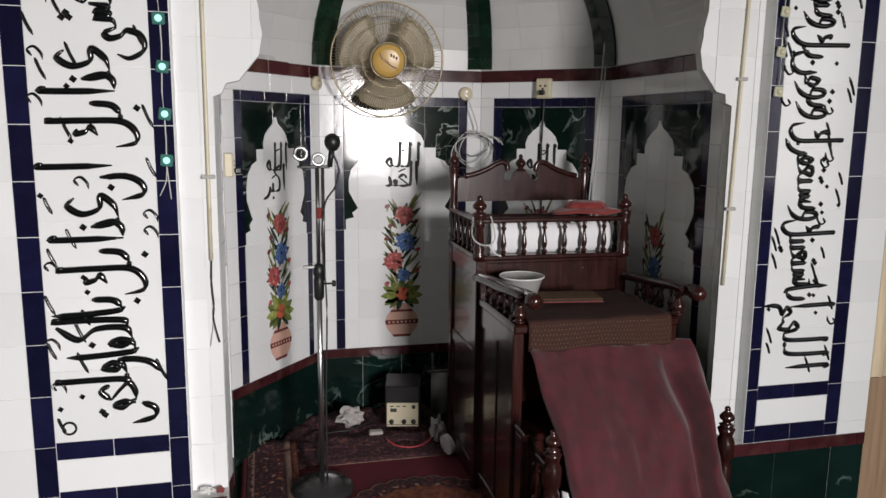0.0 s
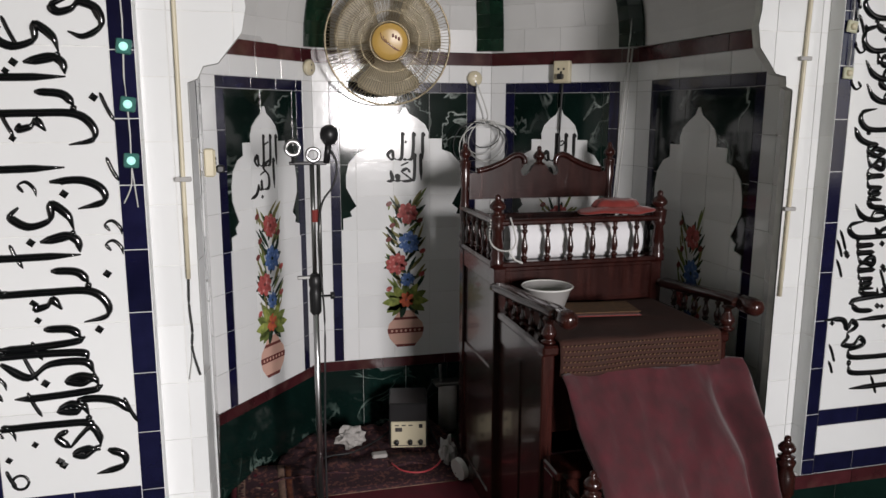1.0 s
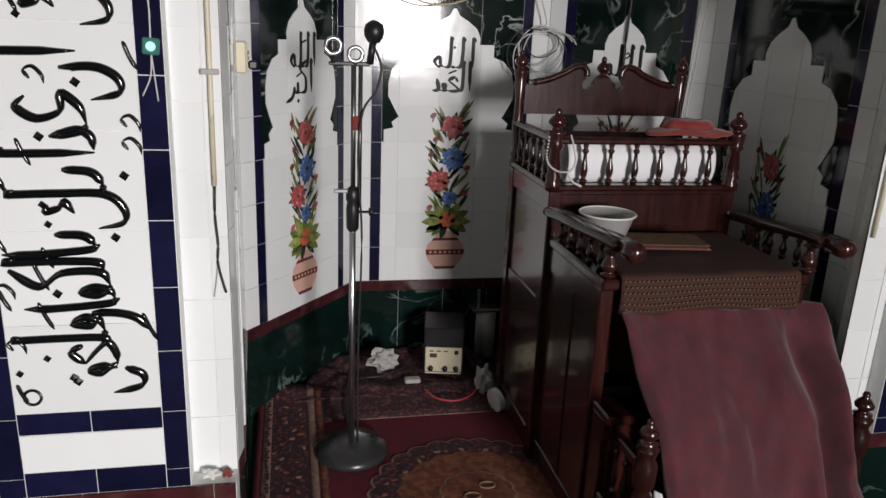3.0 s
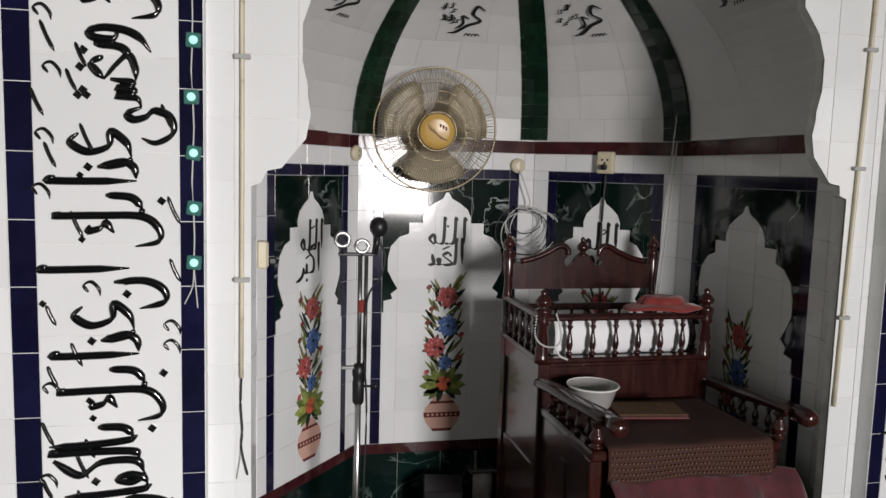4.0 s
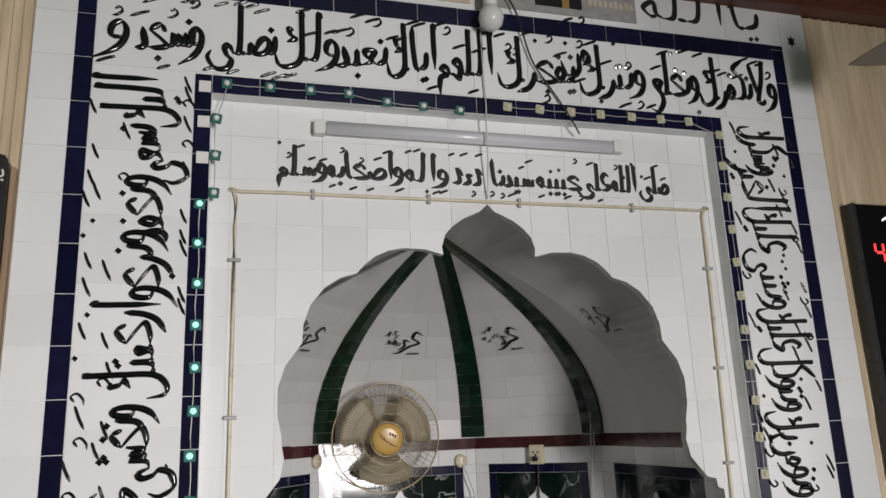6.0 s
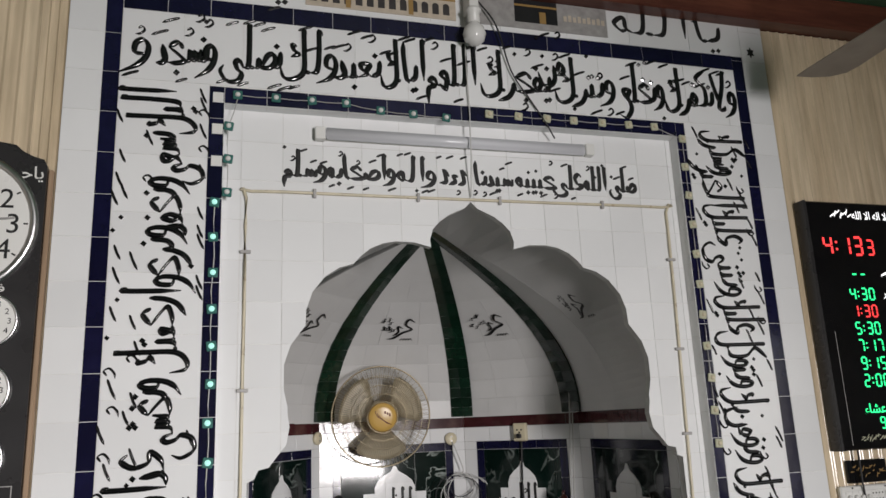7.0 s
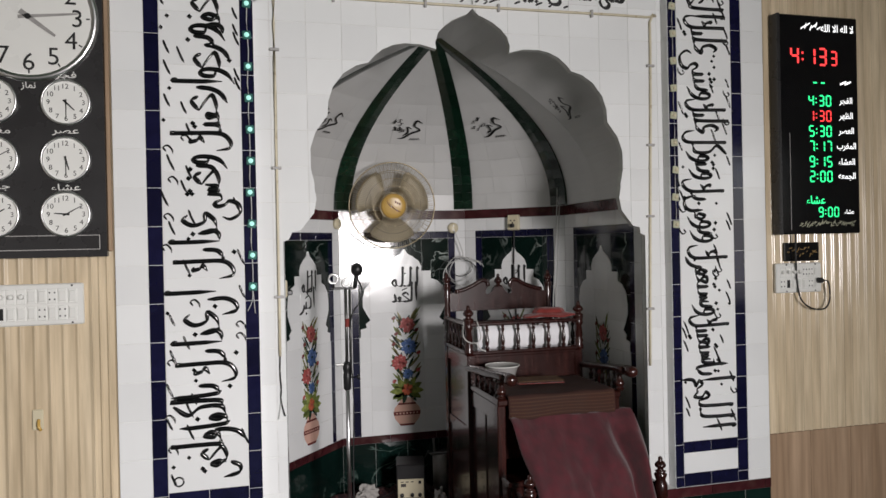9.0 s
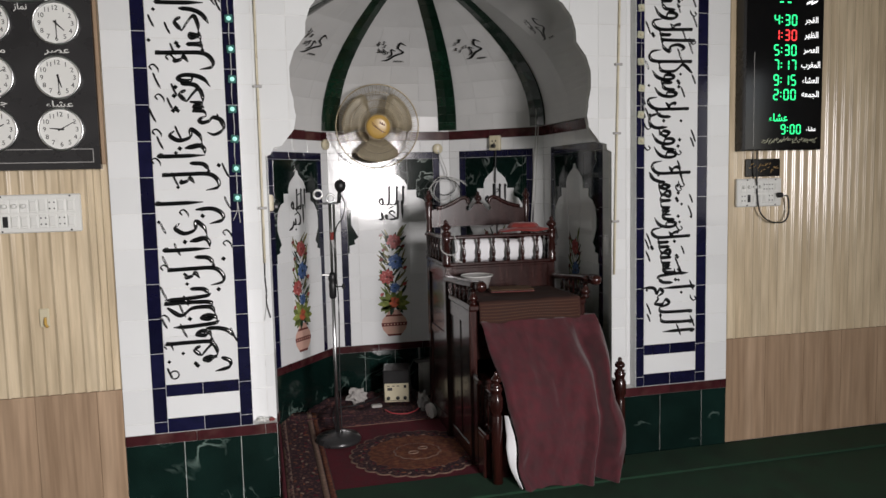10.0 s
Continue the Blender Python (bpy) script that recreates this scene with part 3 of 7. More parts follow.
FACETS = []
for i, (p, q) in enumerate(zip(PLAN, PLAN[1:])):
    m = facet_matrix(p, q)
    w = math.dist(p, q)
    wall = structure(f"wall_niche_{i + 1}", box(0.0 if i == 0 else -0.03, w - 0.008 if i == len(PLAN) - 2 else w + 0.03, 0.0035, 0.12, 0, BAND1 + 0.02), DARK_GROUT, "green and white tiled wall of the prayer niche")
    wall.matrix_world = m
    I = Matrix()
    e, nv = 0.072, 0.044
    tile_run(wall, 0, w, 0.318, TRIM, 0.30, 0.2, MAROON_TILE, I, -0.004)
    tile_run(wall, 0, w, 0.0, 0.318, 0.205, 0.33, DADO_TILE, I)
    tile_run(wall, 0, w, BAND0, BAND1, 0.30, 0.2, MAROON_TILE, I, -0.002)
    tile_run(wall, 0, w, 1.645, BAND0, P, 0.2, WHITE_TILE, I)
    if i == 4:
        a, c = 0.115, w - 0.070
    elif i == 0:
        a, c = 0.070, w - 0.10
    else:
        a, c = e, w - e
    tile_run(wall, 0, a, TRIM, 1.645, 0.2, P, WHITE_TILE, I)
    tile_run(wall, c, w, TRIM, 1.645, 0.3, P, WHITE_TILE, I)
    for x0, x1 in ((a, a + nv), (c - nv, c)):
        tile_run(wall, x0, x1, TRIM, 1.645, 0.2, P, NAVY_TILE, I)
    tile_run(wall, a + nv, c - nv, 1.600, 1.645, P, 0.2, NAVY_TILE, I)
    tile_run(wall, a + nv, c - nv, 0.985, 1.600, 0.205, 0.32, GREEN_TILE, I, from_top=True)
    mid = (a + c) / 2
    sil = silhouette(mid, (c - a) / 2 - nv, TRIM)
    part("joint", slab(sil, -0.0008, 0.0045), GROUT, wall)
    cut_tiles(wall, sil, mid - 0.085 - 2 * P, TRIM, P if i != 2 else 0.17, P, WHITE_TILE, I, -0.0034, 0.006)
    FACETS.append((m, (a + c) / 2, w))

# short white returns between the arch and the niche walls
for name, p, q in (("wall_return_1", (JL, RY + 0.034), PLAN[0]), ("wall_return_2", PLAN[5], (JR, RY + 0.034))):
    w = math.dist(p, q)
    wall = structure(name, box(0, w, 0.0035, 0.03, 0, BAND1 + 0.02), GROUT, "narrow white tiled return beside the arch")
    wall.matrix_world = facet_matrix(p, q)
    tile_run(wall, 0, w, TRIM, BAND1, 0.2, P, WHITE_TILE)
    tile_run(wall, 0, w, 0.318, TRIM, 0.3, 0.2, MAROON_TILE, y=-0.003)
    tile_run(wall, 0, w, 0.0, 0.318, 0.3, 0.33, DADO_TILE)

# --- dome over the niche ---
def shrink(z):
    s = max(0.0, min(1.0, (z - BAND1) / (APEX[2] - BAND1)))
    return 1 - s ** 2.2


A2 = APEX[:2]
F2 = (APEX[0], RY + 0.033)


def gore(p, q, centre_p, centre_q, out=0.0, n=22):
    """One curved side of the dome, from the edge p-q in to the two centres."""
    b = bmesh.new()
    rows = []
    for k in range(n + 1):
        z = BAND1 + (APEX[2] - BAND1) * k / n
        f = shrink(z)
        wide = 1 - ((z - BAND1) / (APEX[2] - BAND1)) ** 3.4
        rows.append([b.verts.new((c[0] + (v[0] - c[0]) * g, c[1] + (v[1] - c[1]) * g, z + out)) for v, c, g in ((p, centre_p, wide if centre_p == F2 else f), (q, centre_q, wide if centre_q == F2 else f))])
    for a, c in zip(rows, rows[1:]):
        b.faces.new((a[0], a[1], c[1], c[0]))
    bmesh.ops.remove_doubles(b, verts=b.verts, dist=1e-5)
    return b


right_mid, left_mid = (0.852, 0.60), (-1.02, 0.50)
CORNERS = [PLAN[0], (-1.090, 0.830)] + PLAN[2:]   # the dome oversails the side wall a little
EDGES = [((-0.900, RY + 0.033), left_mid, F2, A2), (left_mid, CORNERS[1], A2, A2), (CORNERS[1], PLAN[2], A2, A2), (PLAN[2], PLAN[3], A2, A2), (PLAN[3], PLAN[4], A2, A2),
         (PLAN[4], right_mid, A2, A2), (right_mid, (0.862, RY + 0.033), A2, F2)]
dome = base("dome", "white ribbed half dome above the prayer niche", "dome", kind="structure")
for p, q, c0, c1 in EDGES:
    ob = part("dome_shell", gore(p, q, c0, c1), DOME_WHITE, dome)
    ob.name = "dome_side"
    mod = ob.modifiers.new("thickness", "SOLIDIFY")
    mod.thickness, mod.offset = 0.03, 0
# courses of tiles on the two middle sides stand a little proud, each course one strip cut into tiles
for p, q, c0, c1 in EDGES[2:5]:
    zs = [BAND1 + 0.10 * k for k in range(8)]
    for k, (z0, z1) in enumerate(zip(zs, zs[1:])):
        def at(u, z):
            f = shrink(z)
            return Vector((c0[0] + (p[0] + (q[0] - p[0]) * u - c0[0]) * f, c0[1] + (p[1] + (q[1] - p[1]) * u - c0[1]) * f, z))
        n = max(1, round(math.dist(p, q) * shrink((z0 + z1) / 2) / 0.19))
        for j in range(n):
            b = bmesh.new()
            g = 0.006 / n
            h = 0.0012
            co = [at((j + 0) / n + g * 0.4, z0 + h), at((j + 1) / n - g * 0.4, z0 + h), at((j + 1) / n - g * 0.4, z1 - h), at(j / n + g * 0.4, z1 - h)]
            inward = Vector((A2[0] - (p[0] + q[0]) / 2, A2[1] - (p[1] + q[1]) / 2, -0.3)).normalized()
            fr = [b.verts.new(v + inward * 0.019) for v in co]
            bk = [b.verts.new(v + inward * 0.010) for v in co]
            b.faces.new(fr)
            for i in range(4):
                b.faces.new((fr[i], fr[(i + 1) % 4], bk[(i + 1) % 4], bk[i]))
            part("dome_tile", b, DOME_WHITE, dome)
# green tiled ribs along the corners
for v in CORNERS[1:5]:
    d = Vector((A2[0] - v[0], A2[1] - v[1], 0)).normalized()
    side = Vector((-d.y, d.x, 0))
    n = 16
    for k in range(n):
        b = bmesh.new()
        ring = []
        z0, z1 = BAND1 + 0.0006 + (APEX[2] - 0.03 - BAND1) * k / n, BAND1 + (APEX[2] - 0.03 - BAND1) * (k + 1) / n - 0.0006
        for z in (z0, z1):
            f = shrink(z)
            c = Vector((A2[0] + (v[0] - A2[0]) * f, A2[1] + (v[1] - A2[1]) * f, z))
            hw = 0.060 * (0.60 + 0.40 * f)
            for s, dep in ((-hw, 0.058), (0, 0.066), (hw, 0.058), (hw, -0.02), (-hw, -0.02)):
                ring.append(b.verts.new(c + side * s + d * dep))
        for i in range(5):
            b.faces.new((ring[i], ring[(i + 1) % 5], ring[5 + (i + 1) % 5], ring[5 + i]))
        b.faces.new(ring[:5][::-1])
        b.faces.new(ring[5:])
        part("rib_tile", b, GREEN_RIB, dome)

# ---- the wooden pulpit ----
def turned(height, radius, n=14):
    """Profile of a turned spindle with a vase-shaped belly."""
    return [(radius * r, height * z) for r, z in ((0.75, 0), (0.75, 0.06), (1.0, 0.08), (1.0, 0.12), (0.55, 0.15), (0.8, 0.24), (1.0, 0.34), (0.9, 0.44), (0.5, 0.62), (0.45, 0.74), (0.85, 0.80), (0.85, 0.84), (0.5, 0.87), (0.7, 0.93), (0.75, 1.0))]


def finial(r, z0):
    return [(r, z0), (r, z0 + 0.006), (r * 0.55, z0 + 0.012), (r * 0.5, z0 + 0.018), (r * 0.95, z0 + 0.028), (r * 1.0, z0 + 0.038), (r * 0.7, z0 + 0.05), (r * 0.35, z0 + 0.058), (r * 0.42, z0 + 0.066), (r * 0.3, z0 + 0.074), (0.001, z0 + 0.078)]


minbar = base("pulpit", "dark mahogany wooden pulpit with turned spindles and a scrolled back", "pulpit")
ML, MR, MF, MB, SF = 0.062, 0.712, 0.535, 0.985, 0.105   # left, right, front of the tall box, back, front of the seat


def mpart(name, bm, label="", smooth=False):
    return part(name, bm, MAHOGANY, minbar, label, smooth)


def post(x, y, z0, z1, r=0.022, top=True, square=False):
    prof = [(r, z0), (r, z0 + 0.02), (r * 0.8, z0 + 0.03), (r, z0 + 0.045), (r * 0.72, z0 + 0.06)]
    h = z1 - z0
    prof += [(r * 0.9, z0 + 0.4 * h), (r * 0.65, z0 + 0.7 * h), (r, z1 - 0.04), (r * 0.85, z1 - 0.03), (r * 1.05, z1 - 0.01), (r * 1.05, z1)]
    if top:
        prof += finial(r * 1.1, z1)[1:]
    return lathe(prof, 16, Matrix.Translation((x, y, 0)))


# tall box with framed side panels
mpart("side_panel", box(ML + 0.012, ML + 0.03, MF + 0.03, MB - 0.03, 0.03, 0.97, 0.002))
mpart("side_panel", box(MR - 0.03, MR - 0.012, MF + 0.03, MB - 0.03, 0.03, 0.97, 0.002))
for x in (ML, MR - 0.045):
    for y in (MF, MB - 0.05):
        mpart("corner_post", box(x, x + 0.045, y, y + 0.05, 0.0, 0.978, 0.004))
    mpart("bottom_rail", box(x + 0.006, x + 0.04, MF + 0.05, MB - 0.05, 0.03, 0.11, 0.004))
    mpart("top_rail", box(x + 0.003, x + 0.042, MF + 0.05, MB - 0.05, 0.91, 0.978, 0.004))
    mpart("middle_rail", box(x + 0.006, x + 0.04, MF + 0.05, MB - 0.05, 0.55, 0.60, 0.004))
mpart("front_panel", box(ML + 0.04, MR - 0.04, MF + 0.006, MF + 0.028, 0.80, 0.966, 0.002))
mpart("back_panel", box(ML + 0.04, MR - 0.04, MB - 0.03, MB - 0.012, 0.05, 0.966, 0.002))
mpart("deck", box(ML + 0.004, MR - 0.004, MF + 0.004, MB - 0.004, 0.965, 0.980, 0.003))
# gallery: bottom rail, spindles, top rail, corner posts
G0, G1 = 0.980, 1.148
mpart("gallery_rail", box(ML - 0.006, MR + 0.006, MF - 0.004, MF + 0.034, G0, G0 + 0.018, 0.004))
mpart("gallery_rail", box(ML - 0.006, MR + 0.006, MF - 0.006, MF + 0.036, G1 - 0.020, G1, 0.006))
for x in (ML + 0.014, MR - 0.014):
    mpart("gallery_rail", box(x - 0.018, x + 0.018, MF + 0.034, MB, G0, G0 + 0.018, 0.004))
    mpart("gallery_rail", box(x - 0.018, x + 0.018, MF + 0.036, MB, G1 - 0.020, G1, 0.006))
    mpart("gallery_post", post(x, MF + 0.015, G0, G1 + 0.012, 0.026), smooth=True)
    mpart("crest_post", post(x, MB - 0.02, G0, 1.318, 0.022), smooth=True)
spindle = lathe(turned(G1 - G0 - 0.036, 0.0125), 12)
first = mpart("spindle", spindle, smooth=True)
first.location = (ML + 0.115, MF + 0.015, G0 + 0.017)
places = [(ML + 0.115 + (MR - ML - 0.20) * k / 5.2, MF + 0.015) for k in range(1, 6)]
places += [(x, MF + 0.09 + 0.072 * k) for x in (ML + 0.014, MR - 0.014) for k in range(5)]
for x, y in places:
    s = first.copy()
    scene.collection.objects.link(s)
    s.location = (x, y, G0 + 0.017)
# scrolled crest board between the crest posts
cx, cw = (ML + MR) / 2, (MR - ML) / 2 - 0.03
half = [(1.0, 1.130), (1.0, 1.232), (0.90, 1.236), (0.72, 1.248), (0.52, 1.272), (0.40, 1.292), (0.30, 1.298), (0.235, 1.284), (0.225, 1.262), (0.262, 1.250), (0.275, 1.236), (0.25, 1.222), (0.20, 1.222), (0.14, 1.238), (0.09, 1.262), (0.05, 1.270)]
half = [(u, z + 0.043) for u, z in half]
poly = [(cx + u * cw, z) for u, z in half] + [(cx - u * cw, z) for u, z in half[::-1]]
mpart("crest_board", slab(poly, MB - 0.032, MB - 0.010))
for s in (-1, 1):
    rim = [(cx + s * u * cw, MB - 0.034, z + 0.006) for u, z in half[2:9]]
    mpart("crest_moulding", tube(smooth_path(rim, 4), 0.012, 8), smooth=True)
mpart("crest_finial", lathe(finial(0.024, 1.305), 16, Matrix.Translation((cx, MB - 0.021, 0))), smooth=True)
mpart("crest_rail", box(ML + 0.02, MR - 0.02, MB - 0.032, MB - 0.008, 1.085, 1.112, 0.005))
for k in range(8):
    s = first.copy()
    scene.collection.objects.link(s)
    s.location = (ML + 0.08 + k * (MR - ML - 0.16) / 7, MB - 0.02, G0)
    s.scale = (0.8, 0.8, 0.80)
# seat box and steps
ST = 0.832
mpart("seat", box(ML + 0.01, MR - 0.01, SF - 0.012, MF, ST - 0.03, ST, 0.006))
for x in (ML + 0.012, MR - 0.052):
    mpart("seat_leg", box(x, x + 0.04, SF, SF + 0.045, 0, ST - 0.03, 0.004))
    mpart("seat_side", box(x + 0.010, x + 0.028, SF + 0.045, MF, 0.05, ST - 0.03, 0.002))
    mpart("seat_side_rail", box(x + 0.004, x + 0.036, SF + 0.045, MF, 0.03, 0.10, 0.003))
    mpart("seat_side_rail", box(x + 0.004, x + 0.036, SF + 0.045, MF, ST - 0.11, ST - 0.03, 0.003))
    mpart("seat_side_rail", box(x + 0.005, x + 0.035, SF + 0.20, SF + 0.24, 0.10, ST - 0.11, 0.003))
mpart("riser", box(ML + 0.05, MR - 0.05, SF + 0.01, SF + 0.03, 0.55, ST - 0.03, 0.002))
for k, (y0, y1, z) in enumerate(((0.005, SF + 0.01, 0.480), (-0.100, 0.015, 0.240))):
    mpart("tread", box(ML + 0.02, MR - 0.02, y0 - 0.015, y1, z - 0.026, z, 0.005))
    mpart("riser", box(ML + 0.04, MR - 0.04, y0 + 0.005, y0 + 0.022, 0.24 if k == 0 else 0.0, z - 0.026, 0.002))
    for x in (ML + 0.022, MR - 0.042):
        mpart("step_side", box(x, x + 0.02, y0 + 0.02, y1, 0.01, z - 0.026, 0.002))
# arms: a curved rail on spindles, with a rounded knob in front
for s, xb, xf, zb in ((-1, ML + 0.018, 0.108, 0.912), (1, MR + 0.012, 0.712, 0.896)):
    path = smooth_path([(xb, MF + 0.01, zb), (xb * 0.75 + xf * 0.25, 0.42, zb + 0.010), (xb * 0.5 + xf * 0.5, 0.28, zb * 0.4 + 0.938 * 0.6), (xb * 0.2 + xf * 0.8, 0.13, 0.938), (xf, 0.055, 0.940)], 5)
    b = bmesh.new()
    rings = []
    for q, v in enumerate(path):
        w, h = 0.030 + 0.006 * q / len(path), 0.015
        rings.append([b.verts.new(v + Vector((dx * w, 0, dz * h))) for dx, dz in ((-1, -0.6), (-0.7, -1), (0.7, -1), (1, -0.6), (1, 0.5), (0.6, 1), (-0.6, 1), (-1, 0.5))])
    for a, c in zip(rings, rings[1:]):
        for k in range(8):
            b.faces.new((a[k], a[(k + 1) % 8], c[(k + 1) % 8], c[k]))
    b.faces.new(rings[0])
    b.faces.new(rings[-1][::-1])
    mpart("arm", b, smooth=True)
    mpart("arm_knob", lathe([(0.004, -0.048), (0.018, -0.046), (0.026, -0.034), (0.028, -0.015), (0.026, 0.03)], 16, Matrix.Translation((xf, 0.025, 0.938)) @ pose(0, 0, 0, -90)), smooth=True)
    mpart("arm_post", lathe(turned(0.925 - ST + 0.004, 0.024), 14, Matrix.Translation((xb * 0.15 + xf * 0.85, SF + 0.025, ST - 0.004))), smooth=True)
    for k in range(5):
        y = 0.185 + 0.068 * k
        k2 = (y - 0.055) / (MF - 0.055)
        zt = 0.934 + (zb - 0.934) * max(0, k2 * 1.3 - 0.3)
        mpart("arm_spindle", lathe(turned(zt - ST - 0.008, 0.0115), 10, Matrix.Translation((xf + (xb - xf) * k2, y, ST - 0.002))), smooth=True)
# newel posts at the foot of the steps, with low rails
for s, x in ((-1, 0.128), (1, 0.800)):
    mpart("newel", lathe([(0.026, 0.0), (0.026, 0.36), (0.020, 0.375), (0.031, 0.395), (0.031, 0.455), (0.022, 0.475), (0.026, 0.49), (0.030, 0.503), (0.020, 0.512)] + finial(0.026, 0.513)[1:], 18, Matrix.Translation((x, -0.085 if s > 0 else -0.150, 0)) @ Matrix.Diagonal((1, 1, 0.94, 1))), smooth=True)
    mpart("step_rail", box(x - 0.014, x + 0.014, -0.08 if s > 0 else -0.14, SF, 0.395, 0.425, 0.005))
    mpart("step_rail", box(x - 0.014, x + 0.014, -0.08 if s > 0 else -0.14, SF, 0.20, 0.225, 0.005))
    for k in range(3):
        mpart("step_spindle", lathe(turned(0.17, 0.012), 10, Matrix.Translation((x, -0.05 + 0.06 * k, 0.225))), smooth=True)

